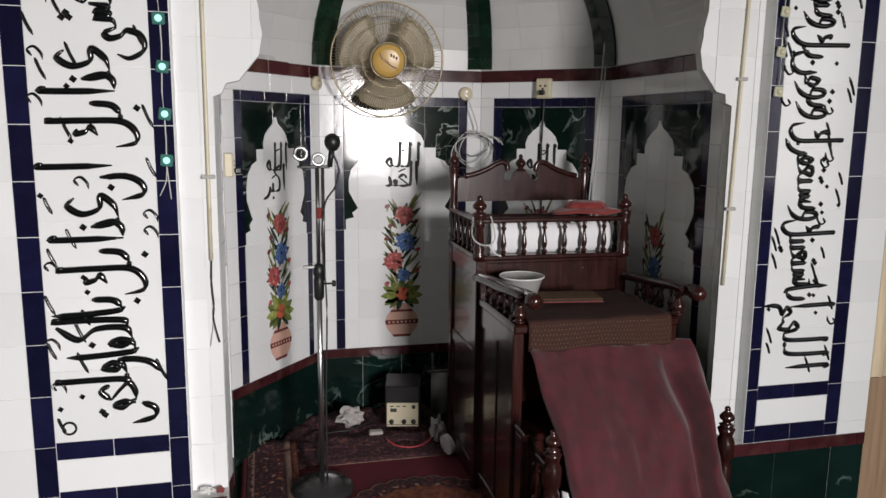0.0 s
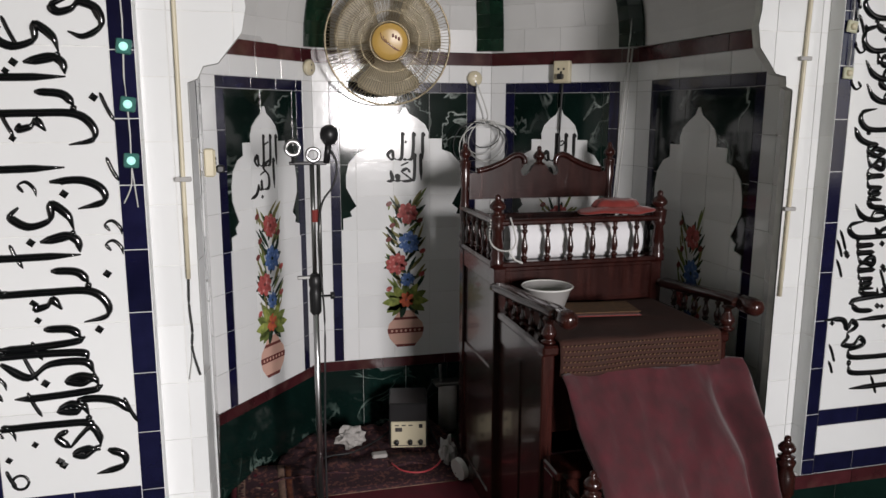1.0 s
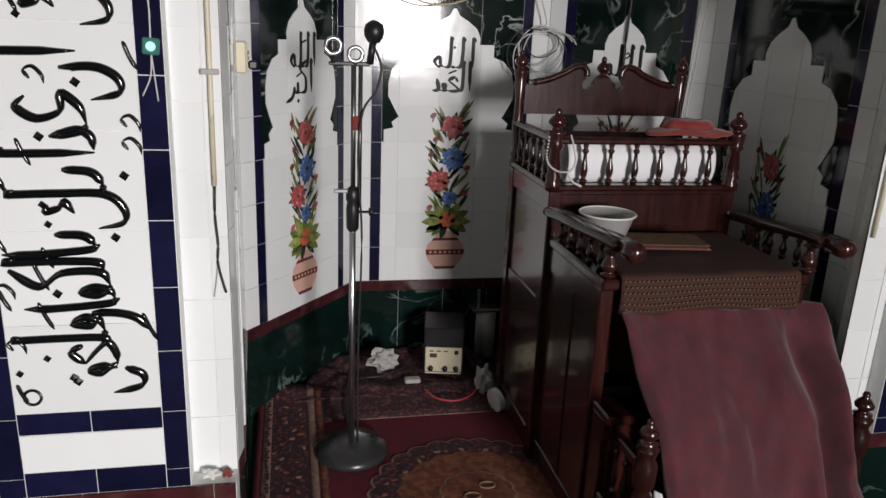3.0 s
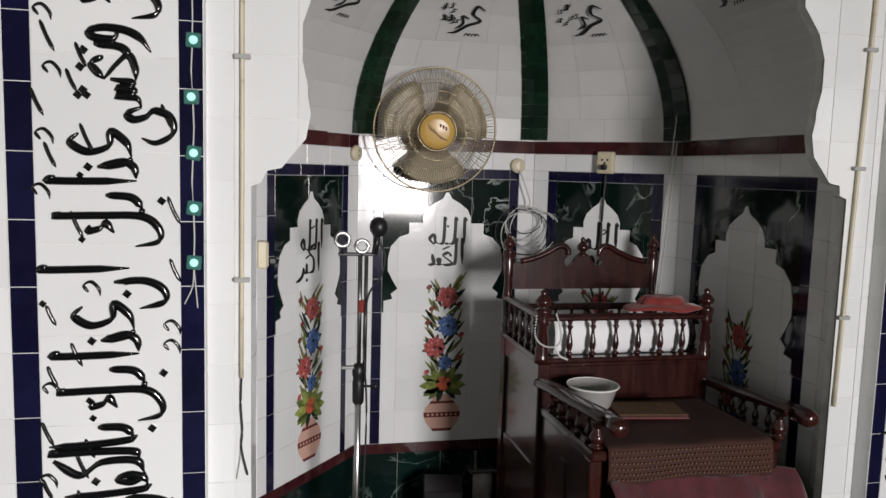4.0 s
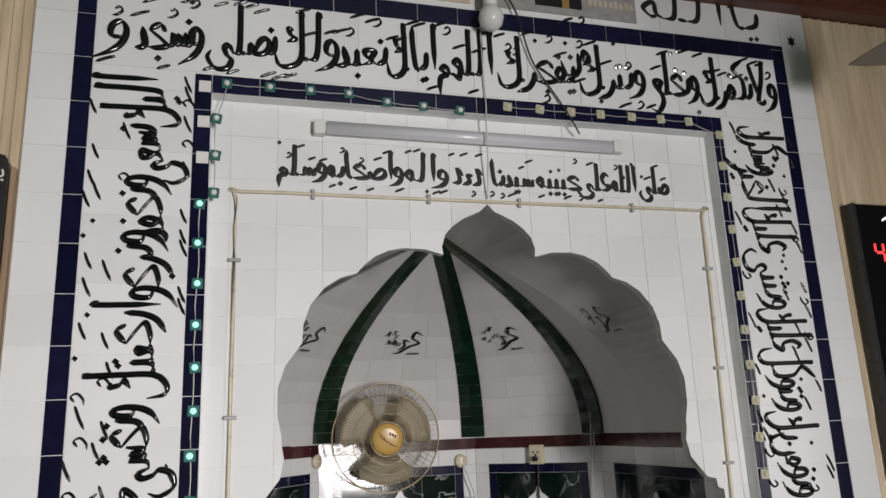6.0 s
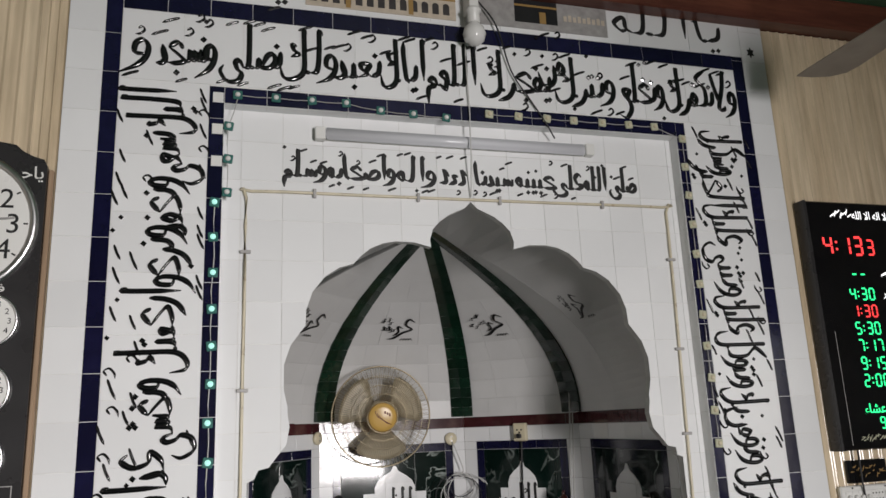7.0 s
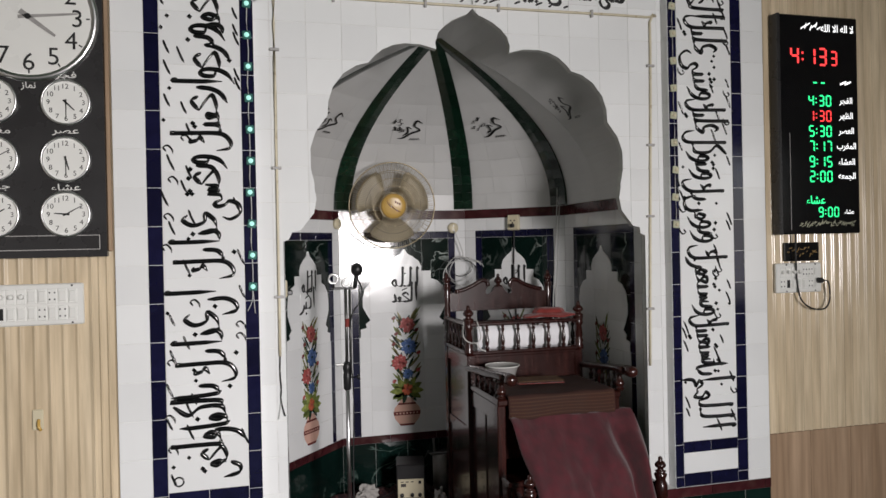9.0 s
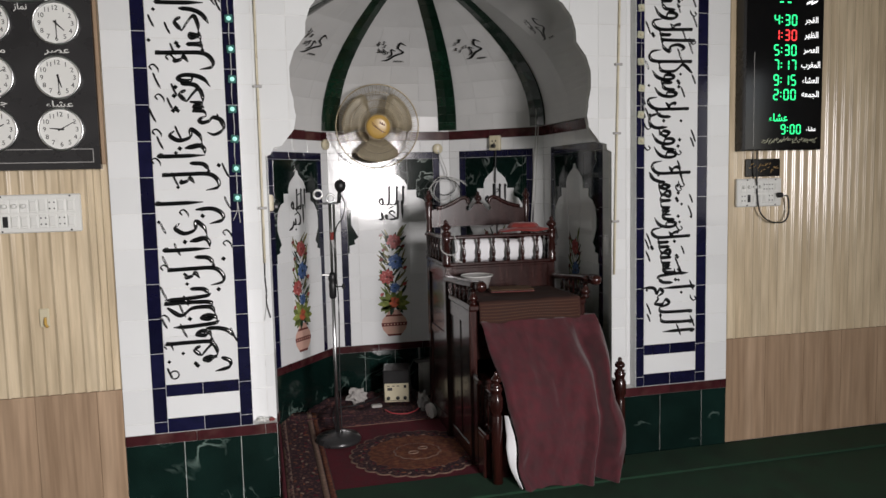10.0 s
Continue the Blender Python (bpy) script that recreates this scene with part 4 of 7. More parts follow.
# ---- inscriptions, written with a broad reed pen ----
# Strokes of the letters, in units of an upright's height: x runs to the left (negative), the base line is z = 0.
# Each letter: its advance, then its strokes; a key ends in i (joined to the next), m (both), f (to the one before), s (alone).
BOWL = [(-0.02, -0.10), (-0.18, -0.26), (-0.40, -0.20), (-0.50, 0.10)]
HOOK = [(-0.04, 0.02), (-0.16, -0.16), (-0.40, -0.26)]
PEN = {
    "ا_s": (0.22, [(0.05, 0.86), (0.0, 1.0), (-0.02, 0.5), (-0.03, 0.0)]),
    "ا_f": (0.24, [(0.0, 0.0), (-0.10, 0.05), (-0.14, 0.5), (-0.12, 1.0)]),
    "ل_i": (0.20, [(0.05, 0.86), (0.0, 1.0), (-0.02, 0.4), (-0.07, 0.05), (-0.20, 0.0)]),
    "ل_m": (0.26, [(0.0, 0.0), (-0.10, 0.02)], [(-0.04, 0.90), (-0.08, 1.0), (-0.10, 0.4), (-0.14, 0.05), (-0.26, 0.0)]),
    "ل_f": (0.56, [(0.0, 0.0), (-0.10, 0.02)], [(-0.04, 0.90), (-0.08, 1.0), (-0.10, 0.3), (-0.14, -0.14), (-0.32, -0.26), (-0.50, -0.14), (-0.55, 0.10)]),
    "ك_i": (0.30, [(0.06, 1.0), (-0.26, 0.66), (-0.04, 0.36), (-0.06, 0.05), (-0.30, 0.0)]),
    "ك_f": (0.54, [(0.0, 0.0), (-0.08, 0.02)], [(-0.04, 0.90), (-0.08, 1.0), (-0.09, 0.4), (-0.12, 0.02), (-0.30, -0.14), (-0.48, -0.10), (-0.54, 0.14)], [(-0.22, 0.50), (-0.30, 0.54), (-0.27, 0.42), (-0.20, 0.36), (-0.34, 0.30)]),
    "ٮ_i": (0.17, [(0.02, 0.30), (-0.02, 0.08), (-0.17, 0.0)]),
    "ٮ_m": (0.20, [(0.0, 0.0), (-0.07, 0.04), (-0.08, 0.24), (-0.10, 0.04), (-0.20, 0.0)]),
    "ٮ_s": (0.55, [(0.02, 0.24), (-0.04, 0.02), (-0.28, -0.05), (-0.50, 0.02), (-0.54, 0.22)]),
    "ن_f": (0.52, [(0.0, 0.0), (-0.03, 0.14)], [(-0.02, 0.20)] + BOWL),
    "ى_f": (0.58, [(0.0, 0.0), (-0.10, 0.14), (-0.20, 0.10), (-0.16, -0.02), (-0.06, -0.14), (-0.16, -0.30), (-0.42, -0.30), (-0.58, -0.08), (-0.50, 0.06)]),
    "س_i": (0.42, [(0.02, 0.22), (-0.03, 0.05), (-0.10, 0.06), (-0.12, 0.18), (-0.15, 0.05), (-0.22, 0.06), (-0.24, 0.20), (-0.28, 0.03), (-0.42, 0.0)]),
    "ص_i": (0.50, [(-0.30, 0.02), (-0.16, 0.22), (0.0, 0.26), (0.04, 0.12), (-0.10, 0.01), (-0.34, 0.02), (-0.37, 0.16), (-0.41, 0.02), (-0.50, 0.0)]),
    "ع_i": (0.34, [(0.0, 0.42), (-0.12, 0.52), (-0.26, 0.38), (-0.18, 0.18), (0.02, 0.14), (-0.14, 0.02), (-0.34, 0.0)]),
    "ع_m": (0.28, [(0.0, 0.0), (-0.10, 0.10), (-0.02, 0.24), (-0.20, 0.25), (-0.20, 0.16), (-0.10, 0.06), (-0.28, 0.0)]),
    "ع_f": (0.46, [(0.0, 0.0), (-0.10, 0.10), (-0.02, 0.24), (-0.20, 0.25), (-0.20, 0.14), (-0.04, -0.04), (-0.04, -0.24), (-0.22, -0.42), (-0.46, -0.32)]),
    "ح_i": (0.38, [(0.0, 0.24), (-0.12, 0.36), (-0.36, 0.28)], [(-0.36, 0.28), (-0.12, 0.14), (0.02, 0.02), (-0.18, -0.02), (-0.38, 0.0)]),
    "ف_i": (0.22, [(-0.14, 0.12), (-0.02, 0.14), (-0.02, 0.30), (-0.14, 0.30), (-0.16, 0.14), (-0.08, 0.03), (-0.22, 0.0)]),
    "ف_m": (0.24, [(0.0, 0.0), (-0.10, 0.03), (-0.18, 0.14), (-0.10, 0.26), (-0.03, 0.14), (-0.12, 0.02), (-0.24, 0.0)]),
    "ق_f": (0.60, [(0.0, 0.0), (-0.08, 0.08), (-0.18, 0.18), (-0.10, 0.26), (-0.04, 0.14), (-0.10, 0.02)], [(x - 0.09, z + 0.04) for x, z in BOWL]),
    "و_s": (0.26, [(-0.03, 0.06), (-0.17, 0.12), (-0.16, 0.28), (-0.06, 0.32), (0.0, 0.18), (-0.04, 0.0), (-0.16, -0.15), (-0.38, -0.24)]),
    "ر_s": (0.20, [(0.0, 0.24)] + HOOK),
    "ر_f": (0.22, [(0.0, 0.0), (-0.04, 0.12)], [(-0.03, 0.16)] + [(x - 0.02, z) for x, z in HOOK]),
    "د_s": (0.26, [(-0.06, 0.36), (0.04, 0.16), (-0.02, 0.03), (-0.26, 0.02)]),
    "د_f": (0.28, [(0.0, 0.0), (-0.08, 0.06), (-0.14, 0.32)], [(-0.13, 0.32), (-0.06, 0.10), (-0.14, 0.0), (-0.30, 0.0)]),
    "م_i": (0.26, [(-0.06, 0.02), (0.01, 0.13), (-0.09, 0.24), (-0.16, 0.10), (-0.06, 0.02), (-0.26, 0.0)]),
    "م_m": (0.24, [(0.0, 0.0), (-0.10, 0.02), (-0.06, 0.16), (-0.16, 0.14), (-0.12, 0.01), (-0.24, 0.0)]),
    "م_f": (0.30, [(0.0, 0.0), (-0.10, 0.15), (-0.20, 0.08), (-0.08, 0.0), (-0.22, -0.06), (-0.26, -0.22), (-0.26, -0.46)]),
    "ه_i": (0.30, [(0.0, 0.0), (-0.08, 0.26), (-0.20, 0.20), (-0.08, 0.08), (-0.12, -0.10), (-0.22, 0.0), (-0.30, 0.0)]),
    "ه_f": (0.24, [(0.0, 0.0), (-0.08, 0.08), (-0.10, 0.28), (-0.22, 0.16), (-0.14, 0.02), (-0.05, 0.06)]),
    "لا_s": (0.40, [(0.04, 0.90), (0.0, 1.0), (-0.08, 0.45), (-0.26, 0.04), (-0.12, -0.02), (-0.06, 0.06)], [(-0.40, 0.98), (-0.34, 0.5), (-0.20, 0.05)]),
}
# the plain form that a dotted letter takes, with its dots: how many, above (1) or below (-1)
DOTTED = {"ب": ("ٮ", 1, -1), "ت": ("ٮ", 2, 1), "ث": ("ٮ", 3, 1), "ن": ("ٮ", 1, 1), "ي": ("ٮ", 2, -1), "ج": ("ح", 1, -1), "خ": ("ح", 1, 1), "ذ": ("د", 1, 1), "ز": ("ر", 1, 1), "ش": ("س", 3, 1), "غ": ("ع", 1, 1), "ف": ("ف", 1, 1), "ق": ("ف", 2, 1), "ؤ": ("و", 1, 1)}


def pen_word(word):
    """The strokes, dots and length of a word of joined letters."""
    strokes, dots, x, joined, i = [], [], 0.0, False, 0
    while i < len(word):
        c = word[i]
        step = 1
        if c == "ل" and word[i + 1:i + 2] == "ا" and not joined:
            c, step = "لا", 2
        shape, count, side = DOTTED.get(c, (c, 0, 0))
        after = i + step < len(word) and c not in ("ا", "د", "ذ", "ر", "ز", "و", "ؤ", "لا")
        form = "m" if joined and after else "f" if joined else "i" if after else "s"
        if not after and c in ("ن", "ق"):
            shape = c
        if not after and c == "ي":
            shape = "ى"
        for f in (form, {"m": "i", "f": "s", "s": "f", "i": "m"}[form], "f", "i", "s"):
            if shape + "_" + f in PEN:
                advance, lines = PEN[shape + "_" + f][0], PEN[shape + "_" + f][1:]
                break
        strokes += [[(x + u, z) for u, z in line] for line in lines]
        mid = x - advance * 0.45
        for k in range(count):
            top = 0.14 if c == "ن" and not after else 0.46 if shape in "سحعفو" else 0.40
            dots.append((mid + 0.08 * (k % 2) - (0.04 if count > 1 else 0), (top if side > 0 else -0.24) + (0.10 if k == 2 else 0) + 0.02 * (k % 2)))
        x -= advance
        if not after:
            x -= 0.02
        joined, i = after, i + step
    return strokes, dots, -x


def ribbon(bm, pts, nib, depth, ends=True):
    """A raised pen stroke along pts (x, z) in metres, broad across the nib's slant, thinning at its ends, with a rounded back."""
    path = smooth_path([(x, 0, z) for x, z in pts], 6) if len(pts) > 2 else [Vector((pts[0][0] + (pts[1][0] - pts[0][0]) * k / 4, 0, pts[0][1] + (pts[1][1] - pts[0][1]) * k / 4)) for k in range(5)]
    rings = []
    n = len(path)
    for i, p in enumerate(path):
        d = (path[min(i + 1, n - 1)] - path[max(i - 1, 0)]).normalized()
        across = abs(d.x * 0.57 + d.z * 0.82)
        w = nib * (0.46 + 0.54 * across) * 0.5
        t = i / (n - 1)
        if ends:
            w *= min(1.0, 0.45 + 5.0 * t, 0.22 + 4.5 * (1 - t))
        s = Vector((-d.z, 0, d.x))
        rings.append([bm.verts.new(p + s * (w * u) + Vector((0, -depth * h * min(1, w / (nib * 0.3)), 0))) for u, h in ((-1, -0.1), (-0.93, 0.45), (-0.5, 0.9), (0, 1.0), (0.5, 0.9), (0.93, 0.45), (1, -0.1))])
    for a, c in zip(rings, rings[1:]):
        for k in range(6):
            bm.faces.new((a[k], a[k + 1], c[k + 1], c[k]))
    bm.faces.new(rings[0][::-1])
    bm.faces.new(rings[-1])


def lozenge(bm, x, z, r, depth):
    f = [bm.verts.new((x + r * u, -depth * 0.5, z + r * v)) for u, v in ((-1.0, -0.15), (0.1, -1.0), (1.0, 0.15), (-0.1, 1.0))]
    k = [bm.verts.new((v.co.x, 0.0005, v.co.z)) for v in f]
    tip = bm.verts.new((x, -depth, z))
    for i in range(4):
        bm.faces.new((f[i], f[(i + 1) % 4], tip))
        bm.faces.new((k[i], k[(i + 1) % 4], f[(i + 1) % 4], f[i]))


def inscription(name, words, m, label, tall, nib, mat, depth=0.008, seed=1, marks=5.2, step=0.0, rise=0.0):
    """Words as (letters, start, end, lift) along -x from the origin; tall: height of an upright; step: how far a word sinks along its length."""
    rnd = random.Random(seed)
    root = base(name, label, "inscription")
    for entry in words:
        letters, s0, s1 = entry[:3]
        lift = entry[3] if len(entry) > 3 else 0.0
        if letters == "~":
            # a word that is not lettered: loose pen strokes of its size
            strokes = [[(-0.1 - 0.4 * k, 0.30 + rnd.uniform(-0.1, 0.1)), (-0.3 - 0.4 * k, 0.42 - 0.2 * (k % 2)), (-0.25 - 0.4 * k, 0.05), (-0.55 - 0.4 * k, rnd.uniform(-0.1, 0.1))] for k in range(3)]
            dots, wide = [], 1.5
        else:
            strokes, dots, wide = pen_word(letters)
        kx = (s1 - s0) / wide

        def at(x, z):
            # full bodies under long uprights
            z = z if z < 0 else 1.28 * z if z < 0.5 else 0.64 + (z - 0.5) * 0.72
            lean = -0.04 * z * tall
            return (-s0 + x * kx + lean, lift + z * tall + step * (0.5 + x / wide))

        for line in strokes:
            b = bmesh.new()
            ribbon(b, [at(x, z) for x, z in line], nib, depth)
            part("letter_stroke", b, mat, root, smooth=True)
        for x, z in dots:
            d = bmesh.new()
            lozenge(d, *at(x, z), nib * 0.52, depth)
            part("letter_dot", d, mat, root)
        # vowel signs: long slanting dashes, small hooks and rings above, a few below
        count = max(1, round((s1 - s0) / tall * marks))
        for k in range(count):
            u = s0 + (s1 - s0) * (k + rnd.uniform(0.25, 0.75)) / count
            low = rnd.random() < 0.2
            v = lift + rise + (rnd.uniform(-0.42, -0.34) if low else rnd.choice((rnd.uniform(0.55, 0.75), rnd.uniform(0.95, 1.12)))) * tall
            d = bmesh.new()
            kind = rnd.random()
            if kind < 0.62:
                ln = tall * rnd.uniform(0.24, 0.36)
                ribbon(d, [(-u + ln * 0.5, v + ln * 0.21), (-u, v + 0.01 * tall), (-u - ln * 0.5, v - ln * 0.21)], nib * 0.50, depth * 0.7)
            elif kind < 0.85:
                h = tall * 0.085
                ribbon(d, [(-u - h, v + h * 0.4), (-u, v + h), (-u + h * 0.5, v), (-u - h * 0.5, v - h), (-u - h * 1.6, v - h * 1.2)], nib * 0.42, depth * 0.7)
            else:
                lozenge(d, -u, v, nib * 0.42, depth)
            part("vowel_mark", d, mat, root, smooth=kind < 0.85)
    root.matrix_world = m
    return root


def column(words, sign, foot):
    """Words placed by the heights at which they begin and end; sign -1: read downwards from foot, 1: upwards."""
    return [(w, (z0 - foot) * sign, (z1 - foot) * sign) + tuple(rest) for w, z0, z1, *rest in words]


LEFT = [("اليك", 2.985, 2.815), ("نسعى", 2.815, 2.625), ("ونحفد", 2.645, 2.435), ("ونرجوا", 2.465, 2.205), ("رحمتك", 2.215, 1.955), ("ونخشى", 1.935, 1.675), ("عذابك", 1.700, 1.435), ("ان", 1.390, 1.285), ("عذابك", 1.300, 1.015), ("بالكفار", 1.005, 0.800), ("ملحق", 0.815, 0.625)]
RIGHT = [("اللهم", 0.640, 0.895), ("انا", 0.870, 0.960), ("نستعينك", 0.955, 1.190), ("ونستغفرك", 1.190, 1.530), ("ونؤمن", 1.545, 1.775), ("بك", 1.750, 1.850, -0.03), ("ونتوكل", 1.850, 2.085), ("عليك", 2.075, 2.235), ("ونثنى", 2.235, 2.470), ("عليك", 2.460, 2.640), ("الخير", 2.630, 2.820, -0.02), ("ونشكرك", 2.780, 2.985, 0.03)]
TOP = [("ولا", 1.310, 1.195), ("نكفرك", 1.190, 0.940), ("ونخلع", 0.935, 0.700), ("ونترك", 0.690, 0.405), ("من", 0.455, 0.330, 0.085), ("يفجرك", 0.385, 0.070), ("اللهم", 0.055, -0.165), ("اياك", -0.165, -0.350), ("نعبد", -0.352, -0.535), ("ولك", -0.525, -0.745), ("نصلى", -0.740, -0.965), ("و", -0.980, -1.035), ("نسجد", -1.010, -1.190), ("و", -1.215, -1.290)]
MIDDLE = [("صلى", 0.770, 0.645), ("الله", 0.630, 0.525), ("على", 0.515, 0.375), ("حبيبه", 0.385, 0.205), ("سيدنا", 0.190, 0.015), ("~", 0.000, -0.145), ("واله", -0.150, -0.310), ("واصحابه", -0.320, -0.590), ("وسلم", -0.595, -0.765)]
RAISED = "black raised Arabic prayer lettering on white tiles"
# up one side from its foot, across the top, down the other side
inscription("calligraphy_inscription", column(RIGHT, 1, 0.60), Matrix.Translation((IR + 0.086, -0.0005, 0.60)) @ pose(0, 0, 0, 0, 90, 0), RAISED, 0.178, 0.0190, BLACK_GLOSS, seed=3, step=0.040)
inscription("calligraphy_inscription", column(TOP, -1, 1.32), Matrix.Translation((1.32 - 0.045, -0.0005, 3.100)), "black Arabic prayer lettering across white tiles", 0.176, 0.0240, BLACK_GLOSS, seed=5, step=0.020)
inscription("calligraphy_inscription", column(LEFT, -1, 3.0), Matrix.Translation((IL - 0.090, -0.0005, 3.0)) @ pose(0, 0, 0, 0, -90, 0), RAISED, 0.190, 0.0208, BLACK_GLOSS, seed=7, step=0.050)
inscription("calligraphy_inscription", column(MIDDLE, -1, 0.78), FLAT @ Matrix.Translation((0.78, RY - 0.0005, 2.722)), "black Arabic blessing lettered above the arch", 0.104, 0.0205, PAINT_BLACK, depth=0.002, seed=9, marks=3.0)
inscription("calligraphy_inscription", [("يا", 0.0, 0.16), ("الله", 0.17, 0.56)], Matrix.Translation((1.225, -0.0005, 3.435)), "large black Arabic lettering under the beam", 0.200, 0.025, PAINT_BLACK, depth=0.002, marks=0.6, seed=2)
inscription("calligraphy_inscription", [("يا", 0.0, 0.14), ("رسول", 0.16, 0.52)], Matrix.Translation((-0.76, -0.0005, 3.440)), "large black Arabic lettering under the beam", 0.200, 0.025, PAINT_BLACK, depth=0.002, marks=0.6, seed=4)
# the verse's end mark at the foot of the left column
b = tube([(OL + 0.040 + 0.018 * math.cos(a), 0, 0.625 + 0.018 * math.sin(a)) for a in [k * math.pi / 8 for k in range(16)]], 0.004, 6, True)
tagged(link_mesh("verse_mark", b, BLACK_GLOSS, smooth=True), "small black ring ending the Arabic verse", "inscription")


def facet_words(i, words, z0, width, label, seed):
    """Two or three words above one another, centred on a niche panel."""
    m, mid, w = FACETS[i]
    return inscription("calligraphy_inscription", words, m @ Matrix.Translation((mid + width / 2, -0.0042, z0)), label, 0.118, 0.0165, PAINT_BLACK, depth=0.0012, marks=0.9, seed=seed)


PRAISE = "black Arabic praise lettered on a white niche panel"
facet_words(1, [("الله", 0.0, 0.145, 0.105), ("اكبر", 0.02, 0.150, 0.010)], 1.195, 0.15, PRAISE, 11)
facet_words(2, [("الله", 0.0, 0.175, 0.105), ("الحمد", 0.01, 0.175, 0.010)], 1.195, 0.18, PRAISE, 12)
facet_words(3, [("الله", 0.0, 0.150, 0.105), ("~", 0.03, 0.140, 0.010)], 1.195, 0.15, PRAISE, 13)
# short pen-stroke words on the dome sides
for i, (p, q, c0, c1) in enumerate(EDGES[2:5] + EDGES[5:6]):
    z = 2.27
    f = shrink(z)
    c = Vector((A2[0] + ((p[0] + q[0]) / 2 - A2[0]) * f, A2[1] + ((p[1] + q[1]) / 2 - A2[1]) * f, z))
    if i == 3:
        c = Vector((A2[0] + (0.860 - A2[0]) * f, 0.41, z))
    slope = math.degrees(math.atan2((1 - shrink(z + 0.05) - (1 - f)) * 0.86, 0.05))
    m = facet_matrix(p, q) if i < 3 else facet_matrix(PLAN[4], PLAN[5])
    m.translation = c
    root = base("calligraphy_inscription", "small black pen-stroke lettering on the white dome", "inscription", group="lettering on the dome")
    rnd = random.Random(40 + i)
    b = bmesh.new()
    ribbon(b, [(0.060, 0.045), (0.030, 0.060), (0.020, 0.030), (0.050, 0.005), (0.010, -0.015), (-0.030, -0.045), (-0.060, -0.050)], 0.0125, 0.0012)
    part("pen_stroke", b, PAINT_BLACK, root)
    b = bmesh.new()
    ribbon(b, [(0.010, 0.010), (-0.015, 0.020), (-0.010, -0.010), (-0.035, -0.030 + rnd.uniform(-0.01, 0.01))], 0.010, 0.0012)
    part("pen_stroke", b, PAINT_BLACK, root)
    for k in range(11):
        b = bmesh.new()
        x, z = rnd.uniform(-0.085, -0.020), rnd.uniform(0.0, 0.080)
        ribbon(b, [(x, z), (x - 0.012, z + rnd.uniform(-0.006, 0.010)), (x - 0.010, z - 0.010), (x - 0.026, z - rnd.uniform(0.004, 0.016))], 0.0048, 0.001)
        part("pen_stroke", b, PAINT_BLACK, root)
    for k in range(4):
        b = bmesh.new()
        x = 0.020 + 0.013 * k
        ribbon(b, [(x, -0.058), (x - 0.008, -0.048), (x - 0.018, -0.060)], 0.0042, 0.001)
        part("pen_stroke", b, PAINT_BLACK, root)
    root.matrix_world = m @ pose(0, 0, 0, slope) @ Matrix.Translation((0, -0.030, 0)) @ Matrix.Diagonal((1.18, 1, 1.25, 1))


# ---- painted vases with flowers on the niche panels ----
def ellipse(cx, cz, rx, rz, angle=0.0, n=14, pointed=0.0):
    out = []
    for k in range(n):
        a = 2 * math.pi * k / n
        u, v = rx * math.cos(a), rz * math.sin(a)
        if pointed:
            v *= 1 - pointed * abs(math.cos(a)) ** 2
        out.append((cx + u * math.cos(angle) - v * math.sin(angle), cz + u * math.sin(angle) + v * math.cos(angle)))
    return out


